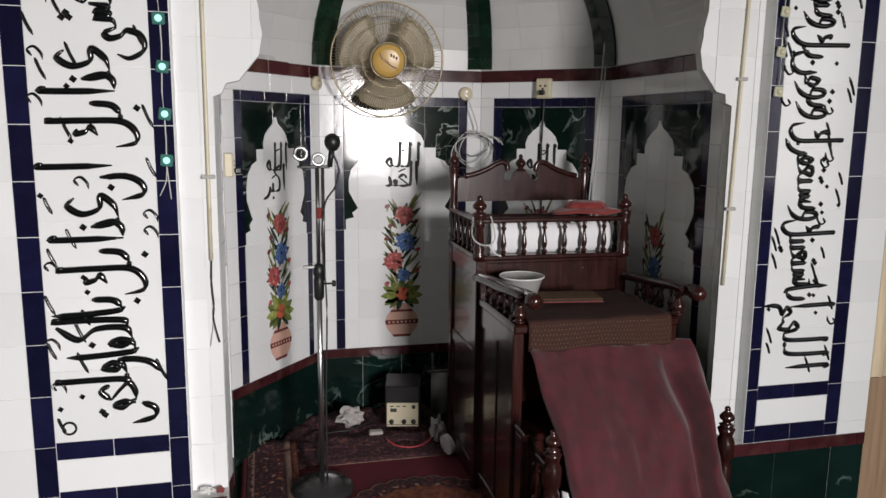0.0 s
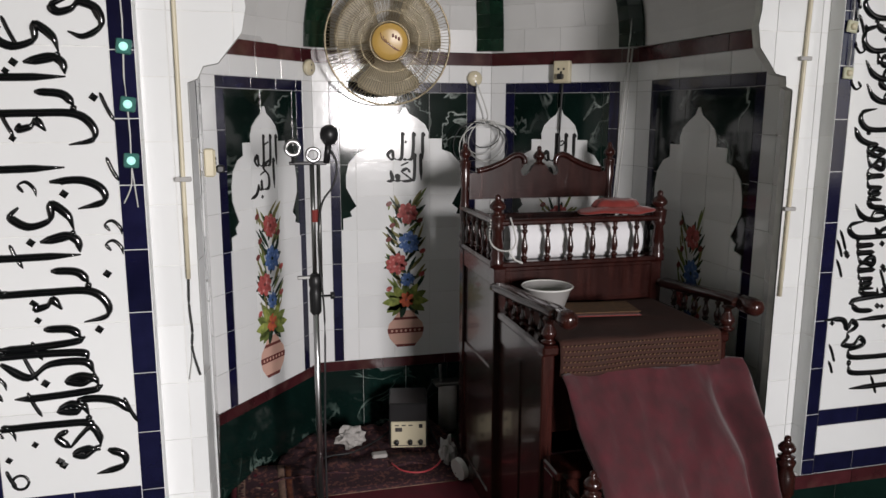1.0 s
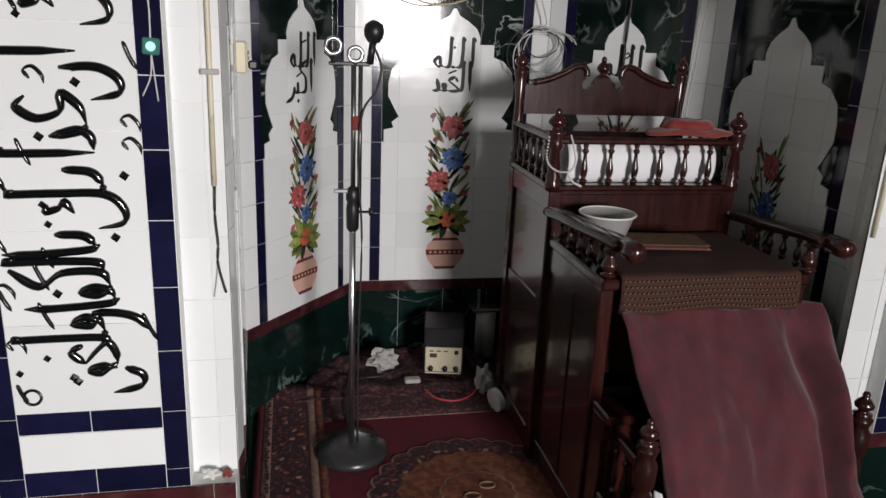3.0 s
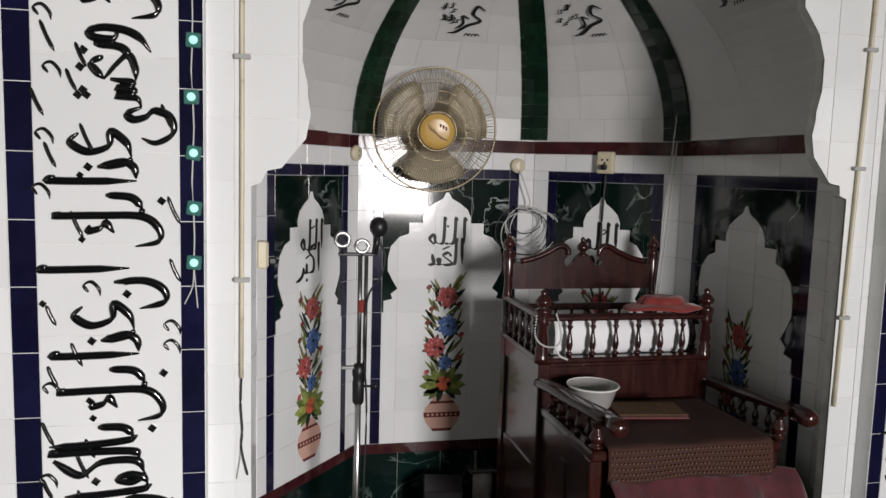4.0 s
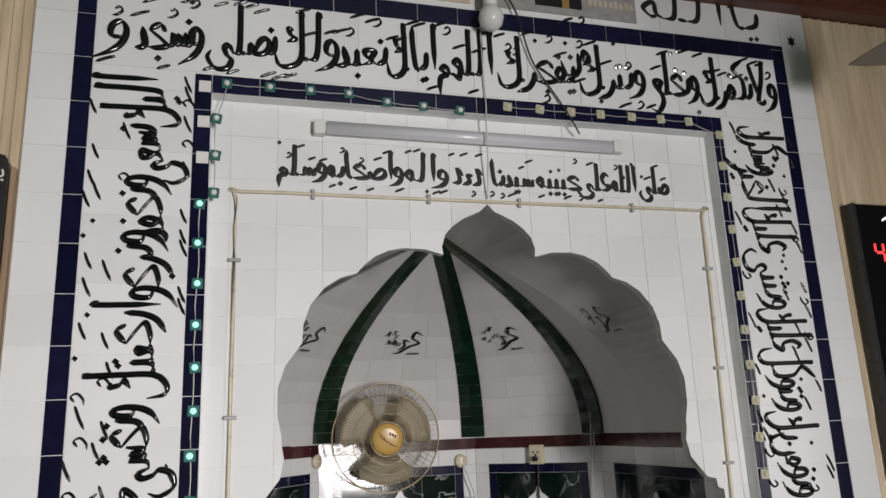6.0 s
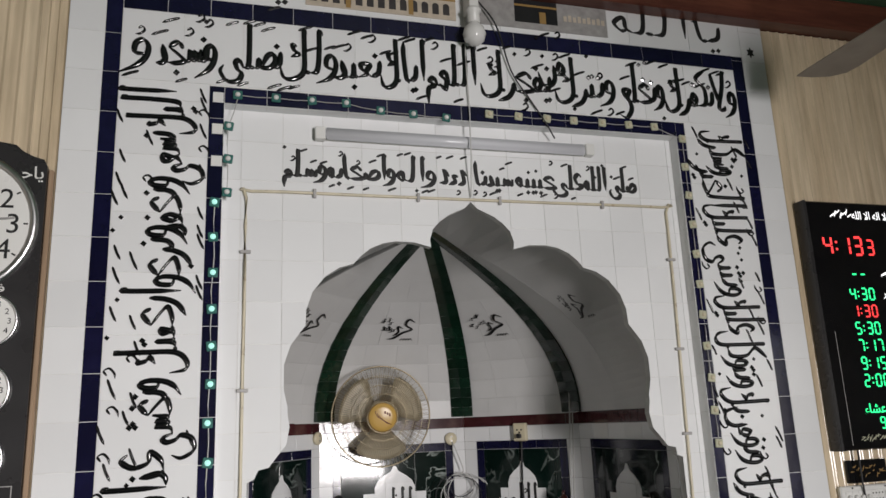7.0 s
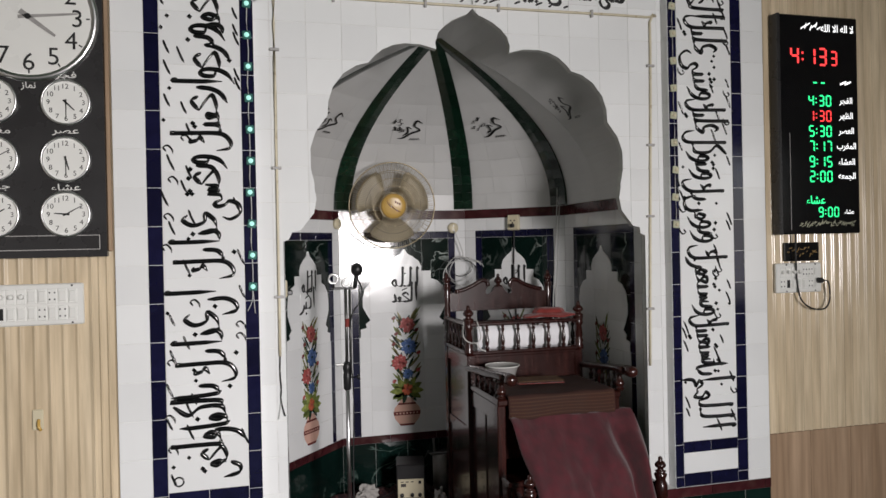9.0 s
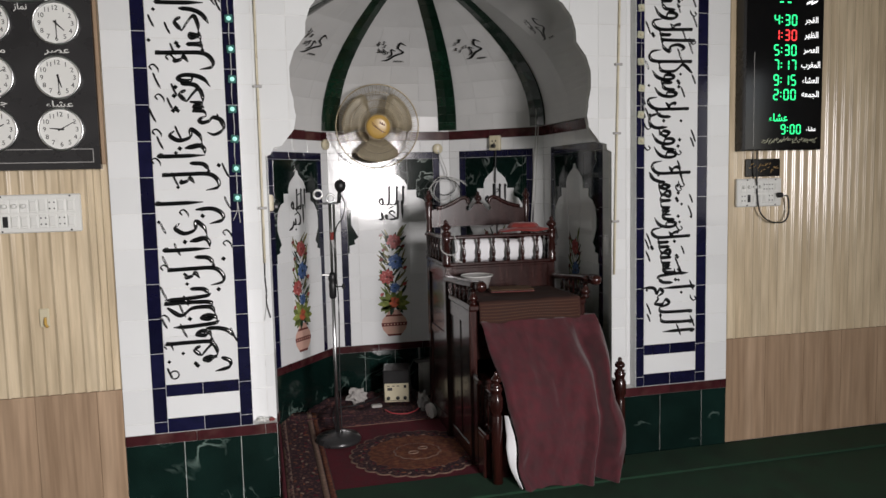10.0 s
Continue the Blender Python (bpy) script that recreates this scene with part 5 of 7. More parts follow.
def flower_panel(i, sx):
    m, mid, w = FACETS[i]
    root = base("flower_vase_picture", "printed tile picture of flowers in a pink banded vase", "picture", group="vase pictures in the niche")
    rnd = random.Random(70 + i)
    layer = [0]

    def put(name, poly, mat, level):
        y = -0.0038 - 0.0005 * level
        part(name, slab([(x * sx, z) for x, z in poly], y, y + 0.0006), mat, root)

    prof = [(0.040, 0.415), (0.050, 0.425), (0.078, 0.46), (0.088, 0.495), (0.080, 0.53), (0.055, 0.556), (0.042, 0.575), (0.048, 0.592)]
    put("vase", [(x, z) for x, z in prof] + [(-x, z) for x, z in prof[::-1]], VASE_PINK, 1)
    for z0, z1, r0, r1 in ((0.415, 0.428, 0.042, 0.052), (0.482, 0.506, 0.085, 0.088), (0.548, 0.560, 0.062, 0.054)):
        put("vase_band", [(r0, z0), (r1, z1), (-r1, z1), (-r0, z0)], VASE_BAND, 2)
    for k in range(7):
        put("band_dot", ellipse(-0.066 + 0.022 * k, 0.494, 0.006, 0.006, n=8), VASE_PINK, 3)
    # stems and long leaves
    for k in range(48):
        z = 0.62 + 0.52 * (k % 24) / 24 + rnd.uniform(-0.01, 0.01)
        s = 1 if k % 2 else -1
        a = math.radians(90 - s * rnd.uniform(15, 55))
        ln = rnd.uniform(0.034, 0.066)
        put("leaf", ellipse(s * rnd.uniform(0.025, 0.072), z, ln, rnd.uniform(0.005, 0.010), a, 10, 0.5), (STEM, LEAF, LEAF_DARK, STEM)[rnd.randrange(4)], 1)
    for k in range(11):
        a = math.radians(200 + k * 14 - 70 + (0 if k % 2 else 180))
        put("leaf", ellipse(0.050 * math.cos(a), 0.625 + 0.028 * math.sin(a), 0.048, 0.016, a, 10, 0.6), LEAF if k % 3 else LEAF_DARK, 1 + k % 2)

    def bloom(x, z, r, mat, heart):
        for k in range(6):
            a = k * math.pi / 3 + 0.3
            put("leaf", ellipse(x + r * 0.75 * math.cos(a), z + r * 0.75 * math.sin(a), r * 0.55, r * 0.20, a, 8, 0.6), LEAF_DARK, 2)
        for k in range(9):
            a = k * 2 * math.pi / 9 + rnd.uniform(-0.15, 0.15)
            d = r * rnd.uniform(0.50, 0.62)
            put("petal", ellipse(x + d * math.cos(a), z + d * math.sin(a), r * 0.46, r * 0.30, a, 9), mat, 3 + k % 2)
        for k in range(5):
            a = k * 2 * math.pi / 5 + 0.5
            put("petal", ellipse(x + r * 0.26 * math.cos(a), z + r * 0.26 * math.sin(a), r * 0.26, r * 0.18, a, 8), mat, 5)
        put("heart", ellipse(x, z, r * 0.16, r * 0.16, n=8), heart, 6)

    bloom(0.012, 1.055, 0.050, PETAL_RED, VASE_BAND)
    bloom(0.018, 0.918, 0.052, PETAL_BLUE, LEAF_DARK)
    bloom(-0.042, 0.818, 0.050, PETAL_RED, VASE_BAND)
    bloom(0.010, 0.742, 0.034, PETAL_BLUE, LEAF_DARK)
    for k in range(9):
        a = math.radians(-35 + 250 * k / 8)
        put("leaf", ellipse(0.062 * math.cos(a), 0.640 + 0.045 * math.sin(a), 0.050, 0.021, a, 12, 0.7), LEAF_LIGHT if k % 2 else LEAF, 2 + k % 2)
    bloom(0.004, 0.645, 0.038, PETAL_ORANGE, PETAL_RED)
    for x, z in ((-0.075, 1.10), (0.07, 1.02), (-0.078, 0.935), (0.082, 0.875), (0.078, 0.765), (-0.078, 0.70), (-0.06, 1.0)):
        put("bud", ellipse(x, z, 0.016, 0.011, 0.6, 8), VASE_BAND if z > 0.9 else PETAL_RED, 2)
        put("leaf", ellipse(x, z - 0.016, 0.014, 0.005, 1.4, 8), LEAF, 1)
    root.matrix_world = m @ Matrix.Translation((mid, 0, 0))


for i in (1, 2, 3, 4):
    flower_panel(i, 1.0 if i == 2 else 0.9)

# ---- cloths and small things on the pulpit ----
def sheet(fn, nu, nv, thick=0.004):
    """A cloth of some thickness from fn(u, v) -> (x, y, z)."""
    b = bmesh.new()
    g = [[b.verts.new(fn(i / nu, j / nv)) for i in range(nu + 1)] for j in range(nv + 1)]
    for j in range(nv):
        for i in range(nu):
            b.faces.new((g[j][i], g[j][i + 1], g[j + 1][i + 1], g[j + 1][i]))
    bmesh.ops.recalc_face_normals(b, faces=b.faces)
    bmesh.ops.solidify(b, geom=b.faces[:], thickness=thick)
    return b


def wave(x, y, s=1.0):
    return noise.noise(Vector((x * s, y * s, 3.7)))


def blanket_at(u, v):
    left = 0.124 + 0.022 * math.sin(v * math.pi) + 0.090 * v ** 1.6
    right = 0.742 + 0.045 * math.sin(v * math.pi) - 0.030 * v
    x = left + (right - left) * u
    y = SF - 0.030 - 0.345 * v ** 1.05 - 0.085 * math.sin(v ** 0.9 * math.pi)
    z = 0.752 - 0.742 * v - 0.03 * math.sin(math.pi * u) * v * (1 - v)
    fold = 0.020 * math.sin(u * 10 - 4.0 * v + 1.5 * wave(v * 2, u)) * v * (1.2 - u)
    near = min(1.0, v * 5)
    fold -= 0.060 * math.exp(-((u - 0.79 - 0.04 * math.sin(4.5 * v)) / 0.050) ** 2) * near
    fold += 0.030 * math.exp(-((u - 0.90 - 0.03 * math.sin(6.0 * v + 1)) / 0.045) ** 2) * near
    fold += 0.022 * math.exp(-((u - 0.66 - 0.05 * math.sin(3.5 * v)) / 0.060) ** 2) * near
    fold -= 0.050 * max(0.0, (u - 0.92) / 0.08) ** 2 * near
    fold -= 0.030 * max(0.0, (0.06 - u) / 0.06) ** 2 * near
    x += 0.020 * math.sin(v * 9 + 0.6) * max(0.0, (u - 0.75) / 0.25) * near
    y -= fold + 0.034 * wave(u * 2.6 + 0.3 * v, v * 2.1) + 0.030 * wave(u * 6 + 1.7 * v, v * 3.0) + 0.015 * wave(u * 4 - 2 * v, v * 9) + 0.014 * wave(u * 12 + 3 * v, v * 8) + 0.0022 * wave(u * 34, v * 30) + 0.012 * math.sin(u * 7 + v * 2.0) * v
    if v > 0.93:
        y -= 0.10 * (v - 0.93)
    x += (0.034 * wave(v * 4.0, 7.3) * (1 - u) + 0.016 * wave(v * 5.0, 2.1) * u) * min(1, v * 4)
    return (x, y, max(0.008, z + 0.016 * wave(u * 3.1, v * 2.0, 1.4) * (1 - v)))


tagged(link_mesh("blanket", sheet(blanket_at, 120, 110, 0.007), BLANKET, smooth=True), "maroon plush blanket draped down the front of the wooden steps", "blanket")


def undersheet_at(u, v):
    x, y, z = blanket_at(0.0, 0.56 + 0.43 * v)
    return (x - 0.004 - 0.045 * u * (1 - abs(2 * v - 0.9) * 0.8), y + 0.012 + 0.02 * u, max(0.006, z - 0.004))


tagged(link_mesh("bed_sheet", sheet(undersheet_at, 4, 14, 0.003), WHITE_CLOTH, smooth=True), "white cotton sheet showing under the maroon blanket", "sheet")


def seat_cloth_at(u, v):
    x = ML + 0.060 + (MR - ML - 0.110) * u
    lump = 0.006 * wave(u * 4, v * 5)
    if v < 0.62:
        return (x, MF - 0.02 - (MF - SF - 0.005) * v / 0.62, ST + 0.014 + lump)
    k = (v - 0.62) / 0.38
    return (x + 0.006 * wave(u * 7, 1) * k, SF - 0.019 - 0.010 * math.sin(k * 2.4) - 0.008 * abs(wave(u * 6, 2.0)) * k, ST + 0.014 - 0.105 * k - 0.006 * k * math.sin(u * 9))


cloth = tagged(link_mesh("seat_cover", sheet(seat_cloth_at, 40, 36, 0.005), BROWN_CLOTH, smooth=True), "brown patterned cloth covering the pulpit seat", "cloth")
for k in range(40):
    for r in range(6):
        u = (k + 0.5 + 0.5 * (r % 2)) / 41
        x, y, z = seat_cloth_at(u, 0.665 + 0.055 * r)
        b = slab(ellipse(0, 0, 0.0034, 0.0022, 0.5, 6), -0.001, 0.0015)
        ob = part("woven_fleck", b, FLECK, cloth)
        ob.location = (x, y - 0.006, z)

# folded white cloth behind the gallery spindles
def towel_at(u, v):
    a = v * 2 * math.pi
    r = 0.064 + 0.006 * wave(u * 5, v * 3)
    x = ML + 0.075 + (MR - ML - 0.13) * u
    sag = 0.006 * wave(u * 8, 0.5)
    return (x, MF + 0.085 + 0.038 * math.cos(a) * (1 + 0.1 * wave(u * 6, 2)), G0 + 0.006 + r * 1.05 + r * 1.05 * math.sin(a) * (0.96 if math.sin(a) < 0 else 1.0) + sag * (math.sin(a) > 0))


tagged(link_mesh("folded_towel", sheet(towel_at, 40, 18, 0.003), WHITE_CLOTH, smooth=True), "rolled white cotton towel behind the gallery spindles", "towel")


HX, HY, HZ = 0.545, MF + 0.050, G1 + 0.004


def hat_profile(profile, seed, wobble):
    """A soft turned shape, oval and a little crushed."""
    b = bmesh.new()
    rings = []
    for r, z in profile:
        ring = []
        for k in range(40):
            a = 2 * math.pi * k / 40
            f = 1 + wobble * wave(math.cos(a) * 1.6 + seed, math.sin(a) * 1.6)
            ring.append(b.verts.new((HX + r * f * 1.22 * math.cos(a), HY + r * f * 0.66 * math.sin(a), HZ + z + 0.010 * wave(math.cos(a) * 1.8, math.sin(a) * 1.8 + seed) * r / 0.12 + 0.006)))
        rings.append(ring)
    for p, q in zip(rings, rings[1:]):
        for k in range(40):
            b.faces.new((p[k], p[(k + 1) % 40], q[(k + 1) % 40], q[k]))
    b.faces.new(rings[0][::-1])
    b.faces.new(rings[-1])
    return b


hat = base("cloth_hat", "soft red cloth hat with a floppy brim on the gallery rail", "hat")
part("brim", hat_profile([(0.070, 0.0), (0.120, 0.001), (0.126, 0.006), (0.119, 0.011), (0.085, 0.018), (0.076, 0.022)], 1.0, 0.14), RED_CLOTH, hat, smooth=True)
part("crown", hat_profile([(0.080, 0.016), (0.078, 0.030), (0.070, 0.042), (0.050, 0.049), (0.020, 0.046)], 4.0, 0.20), RED_CLOTH, hat, smooth=True)
part("hat_band", hat_profile([(0.082, 0.019), (0.083, 0.022), (0.082, 0.025)], 4.0, 0.20), VASE_BAND, hat)
# string of beads hung over the corner post
beads = base("prayer_beads", "string of pale prayer beads hung on the gallery post", "prayer beads")
loop = smooth_path([(ML - 0.022, MF - 0.020, G1 + 0.004), (ML - 0.026, MF - 0.026, 1.085), (ML + 0.002, MF - 0.032, 1.052), (ML + 0.045, MF - 0.034, 1.048), (ML + 0.066, MF - 0.030, 1.075), (ML + 0.060, MF - 0.022, 1.122), (ML + 0.052, MF - 0.012, G1 + 0.008)], 7)
bead = lathe([(0.001, -0.0036), (0.0026, -0.0024), (0.0036, 0), (0.0026, 0.0024), (0.001, 0.0036)], 8)
b0 = part("bead", bead, CABLE_WHITE, beads, smooth=True)
b0.location = loop[0]
for v in loop[1:]:
    o = b0.copy()
    scene.collection.objects.link(o)
    o.location = v
part("tail", tube(smooth_path([loop[20], loop[20] + Vector((0.02, -0.004, -0.03)), loop[20] + Vector((0.05, -0.002, -0.045))], 5), 0.004, 6), CABLE_WHITE, beads, smooth=True)
# plastic bowl, book and red cloth on the seat
bowl = base("plastic_bowl", "cloudy white plastic bowl resting on the pulpit arm", "bowl", 0.205, 0.400, 0.868)
part("shell", lathe([(0.001, 0.002), (0.052, 0.0), (0.060, 0.006), (0.080, 0.066), (0.086, 0.070), (0.086, 0.074), (0.077, 0.071), (0.056, 0.010), (0.001, 0.008)], 36), CLEAR_PLASTIC, bowl, smooth=True)
part("rim", tube([(0.085 * math.cos(a), 0.085 * math.sin(a), 0.073) for a in [k * math.pi / 14 for k in range(28)]], 0.003, 6, True), WHITE_PLASTIC, bowl, smooth=True)
book = base("book", "thin brown book with a red cover edge on the seat", "book", 0.375, 0.345, ST + 0.026, rz=-7)
part("page_block", box(-0.112, 0.112, -0.062, 0.062, 0.003, 0.011, 0.001), BROWN_CLOTH, book)
part("cover", box(-0.116, 0.116, -0.066, 0.066, 0.011, 0.014, 0.001), FLECK, book, "brown card cover")
part("cover", box(-0.118, 0.118, -0.070, 0.066, 0.0, 0.003, 0.001), RED_CLOTH, book, "red card cover")

# ---- wall fan in the niche ----
fan = base("wall_fan", "beige three-bladed wall fan with a gold hub and wire cage", "fan")
fm = look((-0.176, 1.215, 1.795), (-0.45, -2.2, 1.45)) @ pose(0, 0, 0, 0, 180, 0)


def fpart(name, bm, mat, label="", smooth=True):
    bmesh.ops.transform(bm, verts=bm.verts, matrix=fm)
    return part(name, bm, mat, fan, label, smooth)


RF = 0.260


def cage_wire(a, front):
    c, s = math.cos(a), math.sin(a)
    if front:
        pts = [(0.080, 0.0), (0.12, -0.012), (0.18, 0.002), (0.225, 0.025), (RF, 0.062)]
    else:
        pts = [(0.075, 0.135), (0.14, 0.138), (0.20, 0.122), (0.235, 0.095), (RF, 0.066)]
    return [(c * r, s * r, -z) for r, z in pts]


for front in (True, False):
    b = bmesh.new()
    for k in range(116 if front else 60):
        tube(cage_wire(2 * math.pi * k / (116 if front else 60), front), 0.0011, 4, bm=b)
    fpart("cage_grille", b, FAN_WIRE)
for r, z, w in ((RF, -0.064, 0.0042), (0.080, 0.0, 0.0030), (0.165, 0.001, 0.0018), (0.120, 0.011, 0.0018), (0.213, -0.019, 0.0018), (0.20, -0.122, 0.0018)):
    fpart("cage_ring", tube([(r * math.cos(a), r * math.sin(a), z) for a in [k * math.pi / 24 for k in range(48)]], w, 6, True), FAN_WIRE)
fpart("hub_badge", lathe([(0.002, -0.004), (0.069, -0.004), (0.075, 0.002), (0.071, 0.010), (0.048, 0.014), (0.001, 0.016)], 32), FAN_GOLD, "round gold hub badge")
for k in range(5):
    fpart("badge_stripe", tube(smooth_path([(-0.040 + 0.011 * k, 0.035 - 0.012 * k, 0.0165), (-0.030 + 0.012 * k, 0.008 - 0.009 * k, 0.0165), (0.004 + 0.010 * k, -0.016 - 0.005 * k, 0.0155)], 4), 0.0016, 5), VASE_BAND)
for k in range(3):
    fpart("badge_mark", box(0.008 + 0.012 * k, 0.016 + 0.012 * k, 0.018 - 0.006 * k, 0.032 - 0.006 * k, 0.0145, 0.0165), VASE_BAND)
fpart("spinner", lathe([(0.02, -0.12), (0.052, -0.10), (0.055, -0.055), (0.040, -0.032), (0.001, -0.026)], 24), FAN_BLADE)
for k in range(3):
    a0 = math.radians(30 + 120 * k)
    b = bmesh.new()
    rows = []
    for i in range(9):
        r = 0.045 + (0.225 - 0.045) * i / 8
        half_w = (0.36 + 0.22 * math.sin(min(1, i / 6.5) * math.pi / 2)) * (1.0 if i < 8 else 0.86)
        rows.append([b.verts.new((r * math.cos(a0 + half_w * (t - 0.5) * 2.4), r * math.sin(a0 + half_w * (t - 0.5) * 2.4), -0.066 + 0.020 * (t - 0.5))) for t in (0, 0.17, 0.33, 0.5, 0.67, 0.83, 1)])
    for p, q in zip(rows, rows[1:]):
        for i in range(6):
            b.faces.new((p[i], p[i + 1], q[i + 1], q[i]))
    bmesh.ops.solidify(b, geom=b.faces[:], thickness=0.003)
    fpart("blade", b, FAN_BLADE, "broad beige plastic blade")
fpart("motor", lathe([(0.03, -0.235), (0.060, -0.23), (0.072, -0.20), (0.072, -0.150), (0.055, -0.130), (0.02, -0.128)], 24), FAN_BLADE)
part("bracket", box(-0.20, -0.15, 1.36, 1.474, 1.68, 1.83, 0.01), FAN_BLADE, fan)
part("arm", tube([(-0.172, 1.44, 1.72), (-0.172, 1.40, 1.73), (-0.168, 1.38, 1.80)], 0.018, 10), FAN_BLADE, fan, smooth=True)

# ---- microphone stand ----
stand = base("microphone_stand", "chrome microphone stand with three clips on a round base", "microphone stand")
SX, SY = -0.545, 0.665
part("base_plate", lathe([(0.128, 0.0), (0.130, 0.012), (0.118, 0.030), (0.060, 0.046), (0.024, 0.052), (0.001, 0.053)], 36, Matrix.Translation((SX, SY, 0.012))), GREY_BOARD, stand, "heavy dark round base", True)
part("lower_tube", lathe([(0.0105, 0.05), (0.0105, 0.93)], 14, Matrix.Translation((SX, SY, 0.012))), CHROME, stand, smooth=True)
part("clutch", lathe([(0.013, 0.82), (0.020, 0.83), (0.021, 0.90), (0.018, 0.915), (0.022, 0.925), (0.022, 0.955), (0.012, 0.965)], 16, Matrix.Translation((SX, SY, 0.0))), BLACK_PLASTIC, stand, smooth=True)
part("clutch_knob", lathe([(0.004, -0.035), (0.004, 0.0), (0.013, 0.002), (0.013, 0.014), (0.004, 0.016)], 12, Matrix.Translation((SX + 0.05, SY - 0.005, 0.885)) @ pose(0, 0, 0, 0, 90)), BLACK_PLASTIC, stand, smooth=True)
part("clip_tab", box(SX - 0.060, SX - 0.016, SY - 0.012, SY - 0.002, 0.948, 0.960, 0.002), STEEL, stand)
part("upper_tube", lathe([(0.0080, 0.95), (0.0080, 1.345)], 12, Matrix.Translation((SX, SY, 0))), STEEL, stand, smooth=True)
part("second_tube", tube([(SX + 0.020, SY, 0.90), (SX + 0.021, SY, 1.345)], 0.007, 10), STEEL, stand, smooth=True)
part("tape_band", lathe([(0.0125, 1.145), (0.0128, 1.150), (0.0128, 1.182), (0.0125, 1.187)], 14, Matrix.Translation((SX + 0.006, SY - 0.001, 0))), RED_CLOTH, stand, "red tape")
part("cross_bar", box(SX - 0.075, SX + 0.050, SY - 0.008, SY + 0.008, 1.338, 1.350, 0.003), BLACK_PLASTIC, stand)
for x, z, r in ((SX - 0.062, 1.394, 0.023), (SX + 0.004, 1.372, 0.021)):
    part("clip_ring", tube([(x + r * math.cos(a), SY - 0.012, z + r * math.sin(a)) for a in [k * math.pi / 12 for k in range(24)]], 0.0065, 8, True), CHROME, stand, "bright ring clip", True)
    part("clip_neck", tube([(x, SY - 0.008, 1.345), (x, SY - 0.012, z - r)], 0.006, 8), BLACK_PLASTIC, stand)
part("microphone_head", lathe([(0.001, -0.034), (0.018, -0.030), (0.029, -0.012), (0.031, 0.004), (0.026, 0.022), (0.012, 0.032), (0.001, 0.034)], 20, Matrix.Translation((SX + 0.058, SY - 0.02, 1.438))), BLACK_PLASTIC, stand, "dark foam microphone head", True)
part("microphone_body", tube([(SX + 0.056, SY - 0.015, 1.412), (SX + 0.048, SY - 0.005, 1.345)], 0.011, 10), BLACK_PLASTIC, stand, smooth=True)
part("lead", tube(smooth_path([(SX + 0.056, SY - 0.02, 1.40), (SX + 0.080, SY - 0.03, 1.34), (SX + 0.066, SY - 0.03, 1.27), (SX + 0.026, SY - 0.02, 1.20), (SX + 0.014, SY - 0.016, 1.05), (SX + 0.028, SY - 0.016, 0.80), (SX + 0.020, SY - 0.016, 0.40), (SX + 0.020, SY - 0.02, 0.06)], 6), 0.0038, 6), CABLE_BLACK, stand, smooth=True)

# ---- rug in the niche ----
rug = base("prayer_rug", "crimson patterned rug with a medallion and dark border", "rug")
RX0, RX1, RY0, RY1 = -0.875, 0.640, -0.260, 1.120


def rug_z(x, y):
    z = 0.007
    return z + (0.030 * max(0, (y - 0.92) / 0.2) ** 2 * (1 + wave(x * 9, y * 7)) if y > 0.92 else 0)


def rug_sheet(name, x0, x1, y0, y1, lift, mat, n=16, outline=None):
    b = bmesh.new()
    if outline:
        top = [b.verts.new((x, y, rug_z(x, y) + lift)) for x, y in outline]
        low = [b.verts.new((x, y, 0.001)) for x, y in outline]
        b.faces.new(top)
        for i in range(len(outline)):
            b.faces.new((top[i], top[(i + 1) % len(outline)], low[(i + 1) % len(outline)], low[i]))
        return part(name, b, mat, rug)
    nx, ny = max(2, round((x1 - x0) * n)), max(2, round((y1 - y0) * n))
    g = [[b.verts.new((x0 + (x1 - x0) * i / nx, y0 + (y1 - y0) * j / ny, rug_z(x0 + (x1 - x0) * i / nx, y0 + (y1 - y0) * j / ny) + lift)) for i in range(nx + 1)] for j in range(ny + 1)]
    for j in range(ny):
        for i in range(nx):
            b.faces.new((g[j][i], g[j][i + 1], g[j + 1][i + 1], g[j + 1][i]))
    bmesh.ops.recalc_face_normals(b, faces=b.faces)
    bmesh.ops.solidify(b, geom=b.faces[:], thickness=0.006)
    return part(name, b, mat, rug, smooth=True)


rug_sheet("field", RX0, RX1, RY0, RY1, -0.003, RUG_RED, 20)
for x0, x1, mat, lift in ((RX0, RX0 + 0.245, RUG_DARK, 0.0065), (RX0 + 0.004, RX0 + 0.022, RUG_RED, 0.0085), (RX0 + 0.026, RX0 + 0.055, RUG_TAN, 0.0085), (RX0 + 0.186, RX0 + 0.212, RUG_TAN, 0.0085), (RX0 + 0.218, RX0 + 0.240, RUG_BROWN, 0.0085)):
    rug_sheet("border", x0, x1, RY0, RY1, lift, mat, 26)
rug_sheet("border", RX0 + 0.245, RX1, RY1 - 0.235, RY1, 0.0065, RUG_DARK, 22)
rug_sheet("border", RX0 + 0.245, RX1, RY1 - 0.235, RY1 - 0.205, 0.0085, RUG_TAN, 22)
MCX, MCY = -0.155, 0.365


def lobed(r, lobes, amp, n, ky=0.93, phase=0.0):
    return [(MCX + r * (1 + amp * abs(math.sin(lobes * a / 2 + phase))) * math.cos(a), MCY + ky * r * (1 + amp * abs(math.sin(lobes * a / 2 + phase))) * math.sin(a)) for a in [2 * math.pi * k / n for k in range(n)]]


